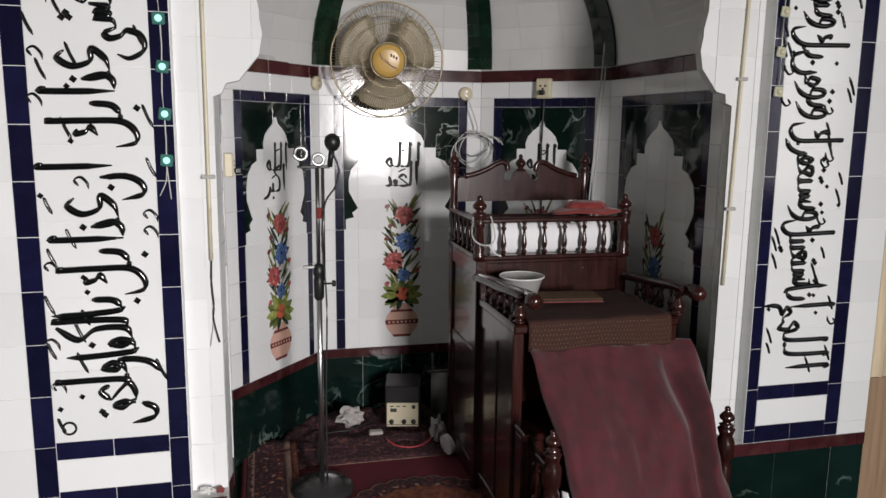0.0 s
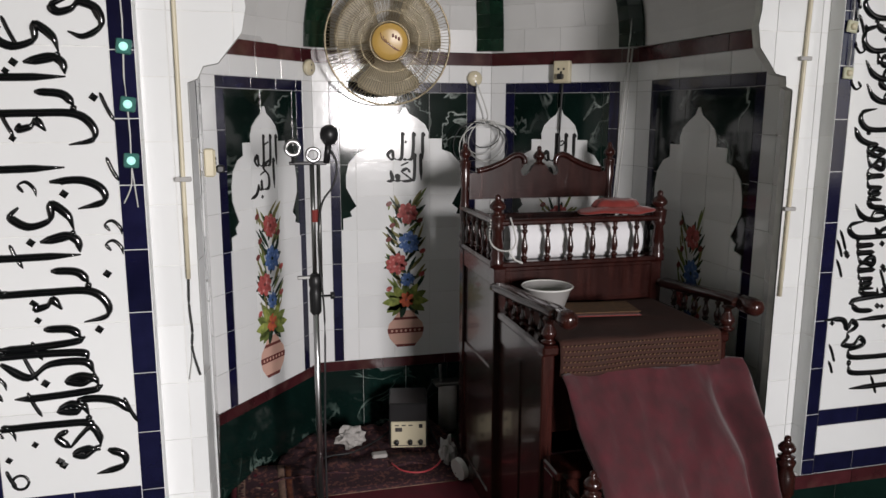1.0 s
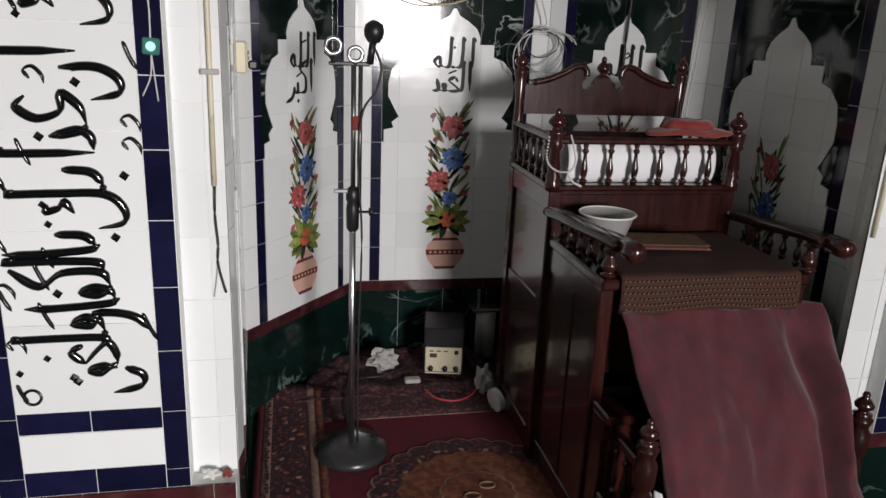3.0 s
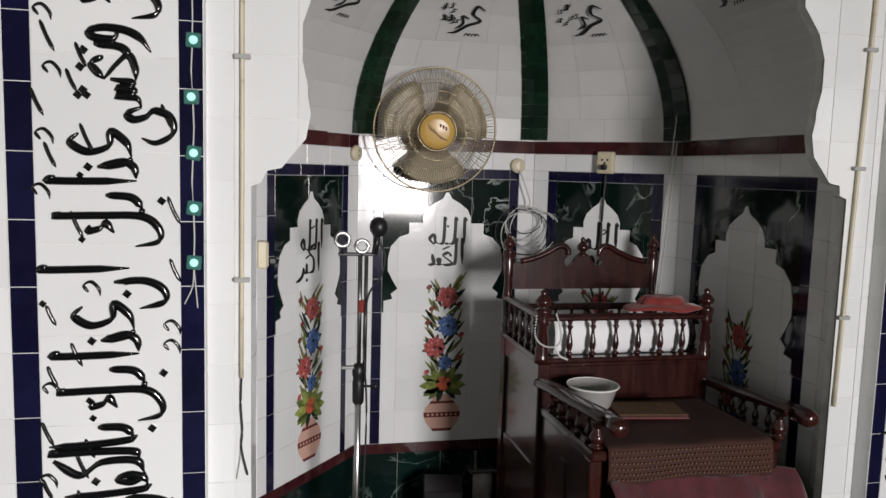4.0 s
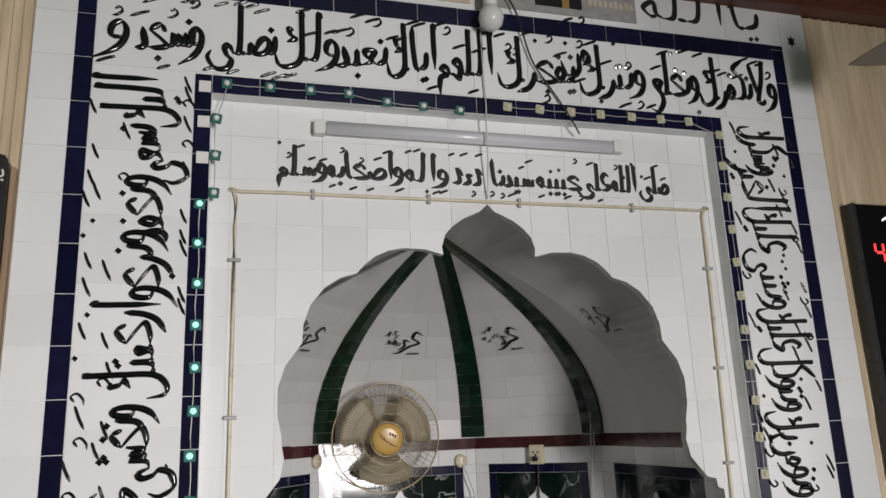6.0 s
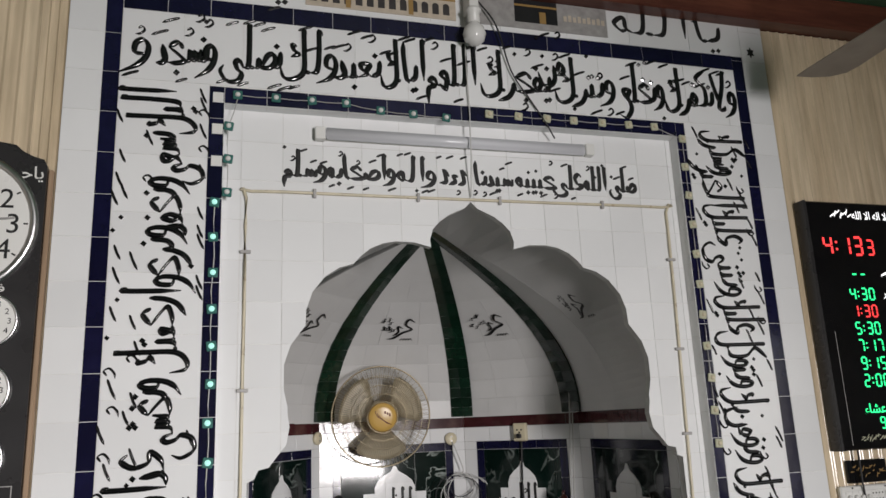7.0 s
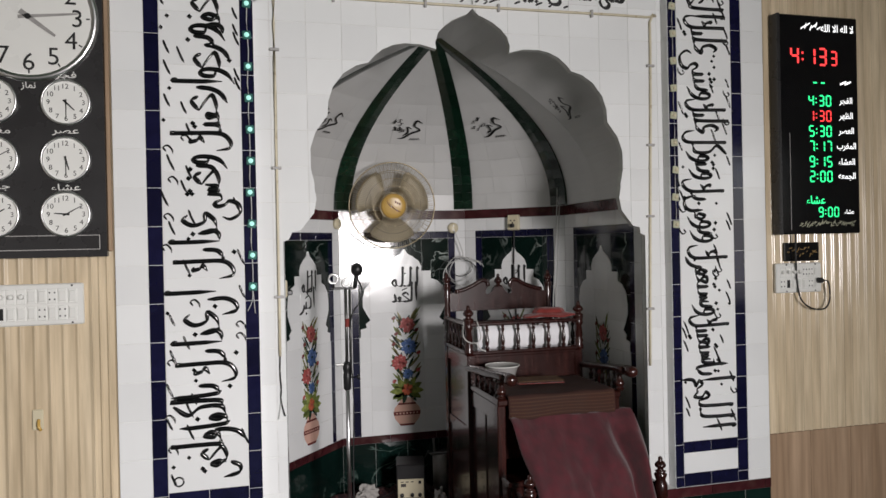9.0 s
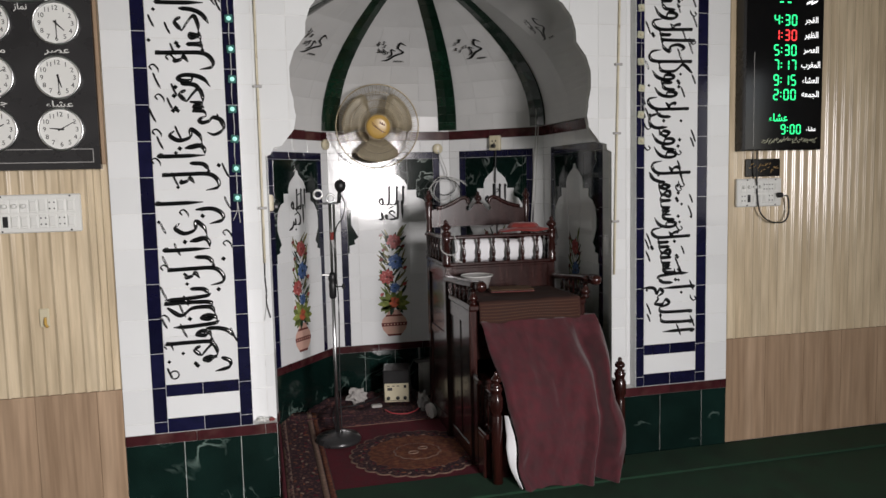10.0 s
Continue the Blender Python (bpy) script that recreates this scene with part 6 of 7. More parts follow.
for r, lobes, amp, lift, mat in ((0.345, 26, 0.055, 0.0066, RUG_TAN), (0.336, 26, 0.055, 0.0078, RUG_DARK), (0.250, 18, 0.06, 0.0092, RUG_BROWN), (0.120, 12, 0.08, 0.0104, RUG_TAN), (0.112, 12, 0.08, 0.0114, RUG_BROWN)):
    rug_sheet("medallion", 0, 0, 0, 0, lift, mat, outline=lobed(r, lobes, amp, 156))
for dx in (-0.022, 0.030):
    part("medallion_eye", tube([(MCX + dx * 1.2 + 0.026 * math.cos(a), MCY + dx + 0.018 * math.sin(a), 0.0205) for a in [k * math.pi / 8 for k in range(16)]], 0.003, 5, True), RUG_TAN, rug)
# knots of colour in the dark ring and along the border
knot = slab(ellipse(0, 0, 0.010, 0.006, 0.4, 6), -0.001, 0.001, pose(0, 0, 0, 90))
k0 = None
rnd = random.Random(8)
spots = []
for k in range(60):
    a = 2 * math.pi * k / 60
    r = 0.295 + rnd.uniform(-0.028, 0.028)
    spots.append((MCX + r * math.cos(a), MCY + 0.93 * r * math.sin(a), 0.0088))
for k in range(70):
    spots.append((RX0 + rnd.uniform(0.065, 0.178), RY0 + (RY1 - RY0) * (k + rnd.random()) / 70, 0.0136))
for k in range(70):
    spots.append((RX0 + 0.041 + rnd.uniform(-0.006, 0.006), RY0 + (RY1 - RY0) * k / 70, 0.0156))
for j, (x, y, lift) in enumerate(spots):
    if k0 is None:
        meshes = []
        for mat in (RUG_TAN, RUG_RED, RUG_BROWN, RUG_DARK):
            me = bpy.data.meshes.new("knot")
            knot.to_mesh(me)
            me.materials.append(mat)
            meshes.append(me)
        k0 = True
    ob = new("woven_motif", meshes[3 if j >= 130 else j % 3])
    ob.parent = rug
    ob.matrix_basis = pose(x, y, rug_z(x, y) + lift, 0, 0, rnd.uniform(0, 180)) @ Matrix.Diagonal((rnd.uniform(0.7, 1.5), rnd.uniform(0.7, 1.4), 1, 1))
knot.free()


# rumpled second rug against the back of the niche
def rumple_at(u, v):
    x = -0.72 + 0.86 * u + 0.08 * v * (1 - 2 * u)
    y = 1.02 + 0.42 * v - 0.30 * max(0, 0.30 - u) * v
    return (x, min(y, 1.455), 0.020 + 0.040 * abs(wave(u * 5 + 2, v * 3)) + 0.022 * abs(wave(u * 11, v * 8)) + 0.012 * v)


tagged(link_mesh("rumpled_rug", sheet(rumple_at, 44, 24, 0.006), RUG_DARK, smooth=True), "rumpled dark patterned rug pushed against the niche wall", "rug")

# ---- things on the niche floor ----
amp = base("amplifier", "small cream-fronted amplifier box with knobs on the rug", "amplifier", -0.120, 1.150, 0.052, rz=-11)
part("case", box(-0.085, 0.085, 0.004, 0.20, 0.0, 0.205, 0.006), BLACK_PLASTIC, amp, "dark metal case")
plate = part("front_plate", box(-0.077, 0.077, -0.004, 0.006, 0.002, 0.122, 0.003), CREAM_PLASTIC, amp, "cream front plate")
part("meter", box(-0.058, -0.028, -0.006, -0.003, 0.078, 0.096), DARK_PRINT, plate)
for x in (-0.052, 0.008, 0.054):
    part("knob", lathe([(0.011, 0.0), (0.010, 0.016), (0.001, 0.017)], 14, Matrix.Translation((x, -0.004, 0.030)) @ pose(0, 0, 0, 90)), BLACK_PLASTIC, plate, smooth=True)
part("switch", box(0.046, 0.062, -0.009, -0.003, 0.094, 0.112, 0.002), BLACK_PLASTIC, plate)
for k in range(3):
    part("print_line", box(-0.060 + 0.03 * k, -0.042 + 0.03 * k, -0.0052, -0.0035, 0.104, 0.109), DARK_PRINT, plate)
part("print_line", box(-0.076, 0.076, -0.0052, -0.0035, 0.011, 0.014), DARK_PRINT, plate)


def crumple(cx, cy, cz, sx, sy, sz, seed, n=2):
    b = bmesh.new()
    bmesh.ops.create_icosphere(b, subdivisions=3, radius=1)
    for v in b.verts:
        f = 0.75 + 0.55 * noise.noise(v.co * 2.3 + Vector((seed, 0, 0))) + 0.25 * noise.noise(v.co * 5 + Vector((0, seed, 0)))
        v.co = Vector((v.co.x * sx * f, v.co.y * sy * f, max(-sz * 0.8, v.co.z * sz * f)))
        v.co += Vector((cx, cy, cz))
    return b


tagged(link_mesh("plastic_bag", crumple(-0.365, 1.235, 0.088, 0.070, 0.05, 0.062, 3.0), PAPER), "crumpled pale plastic bag on the rumpled rug", "bag")
tagged(link_mesh("plastic_bag", crumple(0.028, 1.02, 0.075, 0.042, 0.05, 0.085, 8.0), CLEAR_PLASTIC), "crumpled grey plastic bag beside the pulpit", "bag")
tagged(link_mesh("tissue_pack", box(-0.29, -0.225, 1.085, 1.125, 0.046, 0.064, 0.005), PAPER), "small white paper packet on the rug", "packet")
tape = base("tape_roll", "roll of white tape lying against the pulpit", "tape roll", 0.042, 0.885, 0.062)
part("ring", lathe([(0.030, -0.012), (0.046, -0.012), (0.046, 0.012), (0.030, 0.012)], 24, pose(0, 0, 0, 0, 80, 20)), WHITE_PLASTIC, tape, smooth=False)
part("core", lathe([(0.022, -0.011), (0.030, -0.011), (0.030, 0.011), (0.022, 0.011)], 24, pose(0, 0, 0, 0, 80, 20)), BLACK_PLASTIC, tape)
stool = base("metal_holder", "grey metal holder with a rod behind the pulpit", "holder", 0.120, 1.385, 0.02)
part("plate", box(-0.07, 0.055, -0.04, 0.04, 0.225, 0.240, 0.004), STEEL, stool)
part("can", lathe([(0.045, 0.0), (0.045, 0.224)], 20), PAPER, stool, smooth=True)
part("rod", tube([(-0.035, 0, 0.24), (-0.038, 0, 0.32)], 0.008, 8), STEEL, stool)


def cable(name, pts, r, mat, label):
    return tagged(link_mesh(name, tube(smooth_path(pts, 6), r, 6), mat, smooth=True), label, "cable")


cable("cable", [(0.03, 1.10, 0.060), (-0.02, 0.99, 0.045), (-0.10, 0.93, 0.044), (-0.18, 0.95, 0.047), (-0.22, 1.02, 0.052)], 0.0035, CABLE_RED, "thin red cable lying on the rug")
cable("cable", [(0.05, 1.40, 0.26), (0.01, 1.36, 0.20), (0.00, 1.25, 0.09), (0.02, 1.08, 0.055), (0.03, 0.90, 0.035)], 0.004, CABLE_BLACK, "black cable trailing over the rug")
cable("cable", [(-0.10, 1.36, 0.09), (-0.18, 1.30, 0.07), (-0.24, 1.24, 0.065), (-0.36, 1.15, 0.06), (-0.52, 1.10, 0.055), (SX, SY + 0.13, 0.022)], 0.004, CABLE_BLACK, "black cable trailing over the rug")
# coil of cable hung in the corner of the niche
coil = base("cable_coil", "loose coil of white cable hung in the niche corner", "cable")
hang = Vector((0.300, 1.435, 1.475))
for k in range(6):
    r = 0.060 + 0.013 * k
    off = rnd.uniform(-0.035, 0.035)
    pts = [(hang.x + off + r * 1.15 * math.sin(a), hang.y - 0.012 - 0.006 * k, hang.z - r + r * math.cos(a) * (1.0 + 0.1 * math.sin(2 * a + k))) for a in [j * 2 * math.pi / 28 for j in range(28)]]
    part("loop", tube(pts, 0.0026, 6, True), CABLE_WHITE if k % 4 else CABLE_BLACK, coil, smooth=True)
part("lead", tube(smooth_path([(hang.x - 0.040, hang.y + 0.02, 1.655), (hang.x - 0.025, hang.y - 0.02, 1.60), (hang.x + 0.01, hang.y - 0.02, 1.50), hang], 6), 0.0032, 6), CABLE_WHITE, coil, smooth=True)
m3, mid3, w3 = FACETS[3]
cable("cable", [m3 @ Vector((mid3 + 0.012, -0.012, 1.655)), m3 @ Vector((mid3 + 0.004, -0.014, 1.40)), m3 @ Vector((mid3 + 0.012, -0.012, 1.10)), m3 @ Vector((mid3 + 0.004, -0.02, 0.70)), m3 @ Vector((mid3 - 0.03, -0.03, 0.04))], 0.0055, CABLE_BLACK, "black mains cable hanging from the socket")
for dx in (0.0, 0.016):
    cable("cable", [(0.815 - dx, 1.005, 2.10), (0.800 - dx, 0.99, 1.86), (0.803 - dx, 1.010, 1.75), (0.790 - dx, 1.02, 1.45), (0.775 - dx, 1.03, 1.15), (0.772 - dx, 1.03, 0.80)], 0.0036, CABLE_WHITE, "white cable running down the niche corner")


def socket(m, x, z, w, h, label, round_box=False):
    root = base("socket_box", label, "socket")
    if round_box:
        part("box", lathe([(w, 0), (w, 0.014), (w * 0.85, 0.020), (0.001, 0.021)], 20, pose(0, 0, 0, 90)), CREAM_PLASTIC, root, smooth=True)
        for k in range(2):
            part("screw", lathe([(0.004, 0), (0.004, 0.003)], 8, Matrix.Translation((0, -0.020, -0.012 + 0.024 * k)) @ pose(0, 0, 0, 90)), STEEL, root)
    else:
        part("box", box(-w / 2, w / 2, -0.030, 0, -h / 2, h / 2, 0.004), CREAM_PLASTIC, root)
        part("cover", box(-w / 2 + 0.004, w / 2 - 0.004, -0.034, -0.029, -h / 2 + 0.004, h / 2 - 0.004, 0.003), CREAM_PLASTIC, root)
        for k in range(3):
            part("pin_hole", lathe([(0.005, 0), (0.005, 0.002)], 10, Matrix.Translation((-0.012 + 0.012 * k, -0.034, 0.012 - 0.014 * (k == 1))) @ pose(0, 0, 0, 90)), BLACK_PLASTIC, root)
        part("plug", box(-0.012, 0.014, -0.06, -0.034, -0.032, -0.008, 0.005), BLACK_PLASTIC, root)
    root.matrix_world = m @ Matrix.Translation((x, -0.006, z))
    return root


socket(m3, mid3 + 0.012, 1.688, 0.075, 0.095, "cream socket box with a black plug in the niche")
socket(FACETS[2][0], 0.735, 1.665, 0.034, 0, "round cream junction box on the niche wall", True)
socket(FACETS[1][0], FACETS[1][2] - 0.035, 1.700, 0.034, 0, "round cream junction box on the niche wall", True)
socket(FACETS[1][0], 0.03, 1.735, 0.034, 0, "round cream junction box on the niche wall", True)
socket(FACETS[0][0], 0.35, 1.36, 0.045, 0.085, "white socket on the niche jamb")

# scraps left on the ledge of the recess
tagged(link_mesh("paper_scrap", crumple(-0.945, 0.028, TRIM + 0.012, 0.030, 0.022, 0.012, 5.0), WHITE_PLASTIC), "crumpled white paper scrap on the tiled ledge", "paper")
tagged(link_mesh("paper_scrap", crumple(-0.905, 0.030, TRIM + 0.009, 0.016, 0.020, 0.009, 9.0), RED_CLOTH), "small red scrap on the tiled ledge", "paper")

# ---- lights and boards on the front wall ----
def led_strip(name, pts, label, mat=CONDUIT):
    root = base(name, label, "light strip")
    part("strip", tube(smooth_path(pts, 3), 0.0062, 6), mat, root, smooth=True)
    for p, q in zip(pts, pts[1:]):
        n = int((Vector(q) - Vector(p)).length / 0.33)
        for k in range(n):
            v = Vector(p).lerp(Vector(q), (k + 0.5) / max(1, n))
            up = abs(q[2] - p[2]) > abs(q[0] - p[0])
            part("clip", box(v.x - (0.02 if up else 0.006), v.x + (0.02 if up else 0.006), v.y - 0.009, v.y + 0.006, v.z - (0.006 if up else 0.018), v.z + (0.006 if up else 0.018), 0.002), CLEAR_PLASTIC, root)
    return root


SYF = RY - 0.008
led_strip("light_strip", [(-0.900, SYF, 1.09), (-0.898, SYF, 1.6), (-0.897, SYF, 2.2), (-0.896, SYF, 2.62), (-0.880, SYF, 2.648), (-0.4, SYF, 2.650), (0.3, SYF, 2.652), (0.895, SYF, 2.654), (0.910, SYF, 2.63), (0.905, SYF, 2.2), (0.888, SYF, 1.5), (0.876, SYF, 0.94)], "yellowed flexible light strip clipped round the arch").matrix_world = FLAT
cable("cable", [(-0.900, SYF, 1.09), (-0.902, SYF, 1.02), (-0.898, SYF, 0.95), (-0.900, SYF, 0.90), (-0.885, SYF, 0.83)], 0.0030, CABLE_BLACK, "loose black lead at the end of the light strip").matrix_world = FLAT
cable("cable", [(-0.900, SYF, 0.90), (-0.905, SYF, 0.86), (-0.912, SYF, 0.82)], 0.0016, CABLE_WHITE, "loose pale wire end at the light strip").matrix_world = FLAT


def light_string(name, places, lit, label):
    root = base(name, label, "string lights")
    body = box(-0.017, 0.017, -0.010, 0, -0.017, 0.017, 0.003)
    lens = lathe([(0.010, 0.0), (0.0095, 0.004), (0.006, 0.008), (0.001, 0.009)], 12, Matrix.Translation((0, -0.010, 0)) @ pose(0, 0, 0, 90))
    h0 = part("housing", body, LED_BODY_PALE if lit is False else LED_BODY, root)
    l0 = part("lamp", lens, LED_CYAN if lit else (BULB_GLASS if lit is None else CREAM_PLASTIC), root, smooth=True)
    rr = random.Random(5)
    for k, (x, z) in enumerate(places):
        m = pose(x + rr.uniform(-0.003, 0.003), -0.002, z, 0, rr.uniform(-9, 9), 0)
        for o in (h0, l0):
            c = o if k == 0 else o.copy()
            if k:
                scene.collection.objects.link(c)
            c.matrix_basis = m
    for p, q in zip(places, places[1:]):
        a, c = Vector((p[0], -0.006, p[1])), Vector((q[0], -0.006, q[1]))
        mid = (a + c) / 2 + Vector((rr.uniform(-0.004, 0.004), -0.002, -0.004))
        part("wire", tube([a, mid, c], 0.0019, 5), CABLE_WHITE if lit else CLEAR_PLASTIC, root)
    return root


xl, zt, xr = (IL + RL) / 2 + 0.004, (ZT_REC + ZT_IN) / 2, (RR + IR) / 2
light_string("string_lights", [(RL + 0.016, 2.60 + 0.128 * k) for k in range(3)] + [(RL + 0.05 + 0.135 * k, zt - (0.005 * k if k > 3 else 0)) for k in range(7)], None, "string of unlit dark-cased lights sagging along the navy border")
light_string("string_lights", [(xl, 1.400 + 0.129 * k) for k in range(10)], True, "string of lit green-cased lights on the navy border")
light_string("string_lights", [(0.055 + 0.128 * k, zt) for k in range(7)] + [(xr, 2.935 - 0.1305 * k) for k in range(11)], False, "string of unlit pale lights on the navy border")
cable("cable", [(xl, -0.004, 1.385), (xl - 0.004, -0.006, 1.34), (xl - 0.022, -0.005, 1.30)], 0.0016, CABLE_WHITE, "loose wire end of the string lights")
cable("cable", [(xl, -0.004, 1.385), (xl + 0.004, -0.006, 1.34), (xl + 0.008, -0.005, 1.29)], 0.0016, CABLE_WHITE, "loose wire end of the string lights")
for k in range(3):
    tagged(link_mesh("tape_patch", box(xl - 0.018, xl + 0.020, -0.0022, -0.0004, 2.70 + 0.125 * k, 2.74 + 0.125 * k), WHITE_PLASTIC), "white sticker on the navy border tiles", "sticker")

batten = base("tube_light", "unlit white tube light fitting above the lettering", "tube light")
batten.matrix_world = FLAT
part("diffuser", box(-0.603, 0.533, RY - 0.036, RY - 0.012, 2.870, 2.920, 0.009, seg=3), TUBE_WHITE, batten, "milky white cover", True)
for x0, x1, z in ((-0.640, -0.600, 2.893), (0.530, 0.570, 2.897)):
    part("end_cap", box(x0, x1, RY - 0.038, RY - 0.001, z - 0.026, z + 0.026, 0.003), WHITE_PLASTIC, batten)
part("back_channel", box(-0.60, 0.53, RY - 0.012, RY - 0.001, 2.872, 2.918, 0.003), WHITE_PLASTIC, batten)
lamp = base("bulb", "unlit frosted globe bulb in a white holder under the beam", "bulb")
part("globe", lathe([(0.001, -0.050), (0.020, -0.046), (0.040, -0.028), (0.048, 0.0), (0.040, 0.028), (0.024, 0.045), (0.020, 0.055)], 24, Matrix.Translation((-0.012, -0.070, 3.302))), BULB_GLASS, lamp, smooth=True)
part("holder", lathe([(0.022, 0.050), (0.026, 0.056), (0.026, 0.095), (0.034, 0.100), (0.034, 0.112)], 20, Matrix.Translation((-0.012, -0.070, 3.302))), WHITE_PLASTIC, lamp, smooth=True)
part("conduit", box(-0.034, 0.008, -0.090, -0.002, 3.41, 3.535, 0.004), WHITE_PLASTIC, lamp)
cable("cable", [(-0.03, -0.012, 3.42), (-0.035, -0.012, 3.20), (-0.03, -0.012, 2.99), (-0.028, 0.00, 2.93), (-0.026, RY - 0.05, 2.80), (-0.022, RY - 0.01, 2.640)], 0.0026, CABLE_WHITE, "thin white wire down to the arch point")
cable("cable", [(0.02, -0.02, 3.50), (0.10, -0.03, 3.38), (0.16, -0.02, 3.18), (0.24, -0.012, 3.06), (0.30, -0.01, 2.97), (0.352, RY - 0.045, 2.905)], 0.0034, CABLE_BLACK, "cable looping from the beam to the tube light")

# pictures under the beam
pic = base("mosque_picture", "printed picture of a pale stone arcade under the beam", "picture")
part("print", box(-0.690, -0.066, -0.004, 0, 3.395, 3.533), SAND_STONE, pic)
for k in range(13):
    x = -0.66 + 0.046 * k
    part("arch_print", slab([(x + 0.014 * math.cos(a), 3.455 + 0.012 * math.sin(a)) for a in [j * math.pi / 6 for j in range(7)]] + [(x - 0.014, 3.415), (x + 0.014, 3.415)], -0.0050, -0.0035), DARK_PRINT, pic)
part("band_print", box(-0.690, -0.066, -0.0055, -0.0035, 3.482, 3.490), BRASS_PRINT, pic)
for x in (-0.52, -0.26):
    part("tower_print", box(x - 0.010, x + 0.010, -0.0058, -0.0035, 3.40, 3.533), BRASS_PRINT, pic)
pic = base("shrine_picture", "printed picture of a black cube building in a courtyard", "picture")
part("print", box(0.032, 0.641, -0.004, 0, 3.395, 3.533), GREY_PRINT, pic)
part("cube_print", box(0.20, 0.40, -0.0052, -0.0035, 3.425, 3.533), BLACK_PLASTIC, pic)
part("gold_band_print", box(0.20, 0.40, -0.0060, -0.0045, 3.500, 3.510), BRASS_PRINT, pic)
part("door_print", box(0.315, 0.345, -0.0060, -0.0045, 3.425, 3.480), BRASS_PRINT, pic)
for k in range(9):
    part("arcade_print", box(0.43 + 0.023 * k, 0.445 + 0.023 * k, -0.0050, -0.0035, 3.45, 3.475 + 0.006 * (k % 2)), SAND_STONE, pic)
tagged(link_mesh("wall_sticker", slab([(1.39 + r * math.cos(a), 3.40 + 1.3 * r * math.sin(a)) for a, r in [(j * math.pi / 6, 0.022 if j % 2 else 0.012) for j in range(12)]], -0.0016, 0), PAINT_BLACK), "small black star-shaped mark on the white tiles", "sticker")


# ---- clock boards ----
def face(root, x, z, r, hour, minute, y, big=False):
    part("bezel", lathe([(r * 1.10, 0.0), (r * 1.10, 0.010), (r * 1.04, 0.016), (r * 0.99, 0.012), (r * 0.985, 0.004)], 40, Matrix.Translation((x, y, z)) @ pose(0, 0, 0, 90)), CHROME, root, "silver rim", True)
    dial = part("dial", lathe([(r, 0.0), (r, 0.006)], 40, Matrix.Translation((x, y, z)) @ pose(0, 0, 0, 90)), CLOCK_FACE, root, "white dial")
    for k in range(1, 13):
        a = math.radians(90 - 30 * k)
        b, e = text_mesh(str(k), r * (0.42 if big else 0.33), 0.0008)
        bmesh.ops.transform(b, verts=b.verts, matrix=Matrix.Translation((x + r * 0.76 * math.cos(a) - (e[0] + e[1]) / 2, y - 0.0062, z + r * 0.76 * math.sin(a) - (e[2] + e[3]) / 2)))
        part("numeral", b, PAINT_BLACK, dial)
    if big:
        for k in range(12):
            a = math.radians(30 * k)
            part("tick", slab([(x + r * (0.93 + 0.03 * u) * math.cos(a) - r * 0.012 * v * math.sin(a), z + r * (0.93 + 0.03 * u) * math.sin(a) + r * 0.012 * v * math.cos(a)) for u, v in ((-1, -1), (1, -1), (1, 1), (-1, 1))], y - 0.0070, y - 0.0060), PAINT_BLACK, dial)
    for ang, ln, w in ((math.radians(90 - 30 * (hour + minute / 60)), 0.52, 0.045), (math.radians(90 - 6 * minute), 0.78, 0.03)):
        c, s = math.cos(ang), math.sin(ang)
        pts = [(-0.15, -w), (ln, -w * 0.5), (ln, w * 0.5), (-0.15, w)]
        part("hand", slab([(x + r * (c * u - s * v), z + r * (s * u + c * v)) for u, v in pts], y - 0.0085, y - 0.0072), PAINT_BLACK if not big else GREY_PRINT, dial)
    part("pivot", lathe([(r * 0.05, 0.006), (r * 0.05, 0.0105)], 12, Matrix.Translation((x, y, z)) @ pose(0, 0, 0, 90)), PAINT_BLACK, dial)


def words_on(root, text, x, z, size, y, mat, sx=1.0, arabic=True, name="lettering"):
    """A line of text centred on x, z."""
    body = " ".join(shaped(w) for w in reversed(text.split())) if arabic else text
    b, e = text_mesh(body, size, 0.0008, 0.008 * size, sx)
    bmesh.ops.transform(b, verts=b.verts, matrix=Matrix.Translation((x - (e[0] + e[1]) / 2, y, z - (e[2] + e[3]) / 2)))
    return part(name, b, mat, root)


board = base("prayer_clock_board", "charcoal clock board with one large and six small dials", "clock")
CL, CR, CB = -2.090, -1.556, 1.537
top = [(CL, CB), (CR, CB), (CR, 2.655), (CR - 0.012, 2.680), (CR - 0.045, 2.690), (CR - 0.075, 2.705), (CR - 0.10, 2.728), (CR - 0.16, 2.738), (CL + 0.16, 2.738), (CL + 0.10, 2.728), (CL + 0.075, 2.705), (CL + 0.045, 2.690), (CL + 0.012, 2.680), (CL, 2.655)]
part("panel", slab(top, -0.034, 0.004), GREY_BOARD, board)
part("border_line", box(CL + 0.03, CR - 0.025, -0.0350, -0.0335, CB + 0.082, CB + 0.085), CLEAR_PLASTIC, board)
part("border_line", box(CL + 0.03, CR - 0.025, -0.0350, -0.0335, CB + 0.028, CB + 0.031), CLEAR_PLASTIC, board)
part("border_line", box(CR - 0.028, CR - 0.025, -0.0350, -0.0335, CB + 0.031, CB + 0.082), CLEAR_PLASTIC, board)
part("edge_strip", box(CR + 0.001, CR + 0.016, -0.020, 0.004, CB + 0.02, 2.65, 0.003), OAK_LAMINATE, board, "brown side strip")
face(board, -1.815, 2.452, 0.225, 4, 14, -0.034, True)
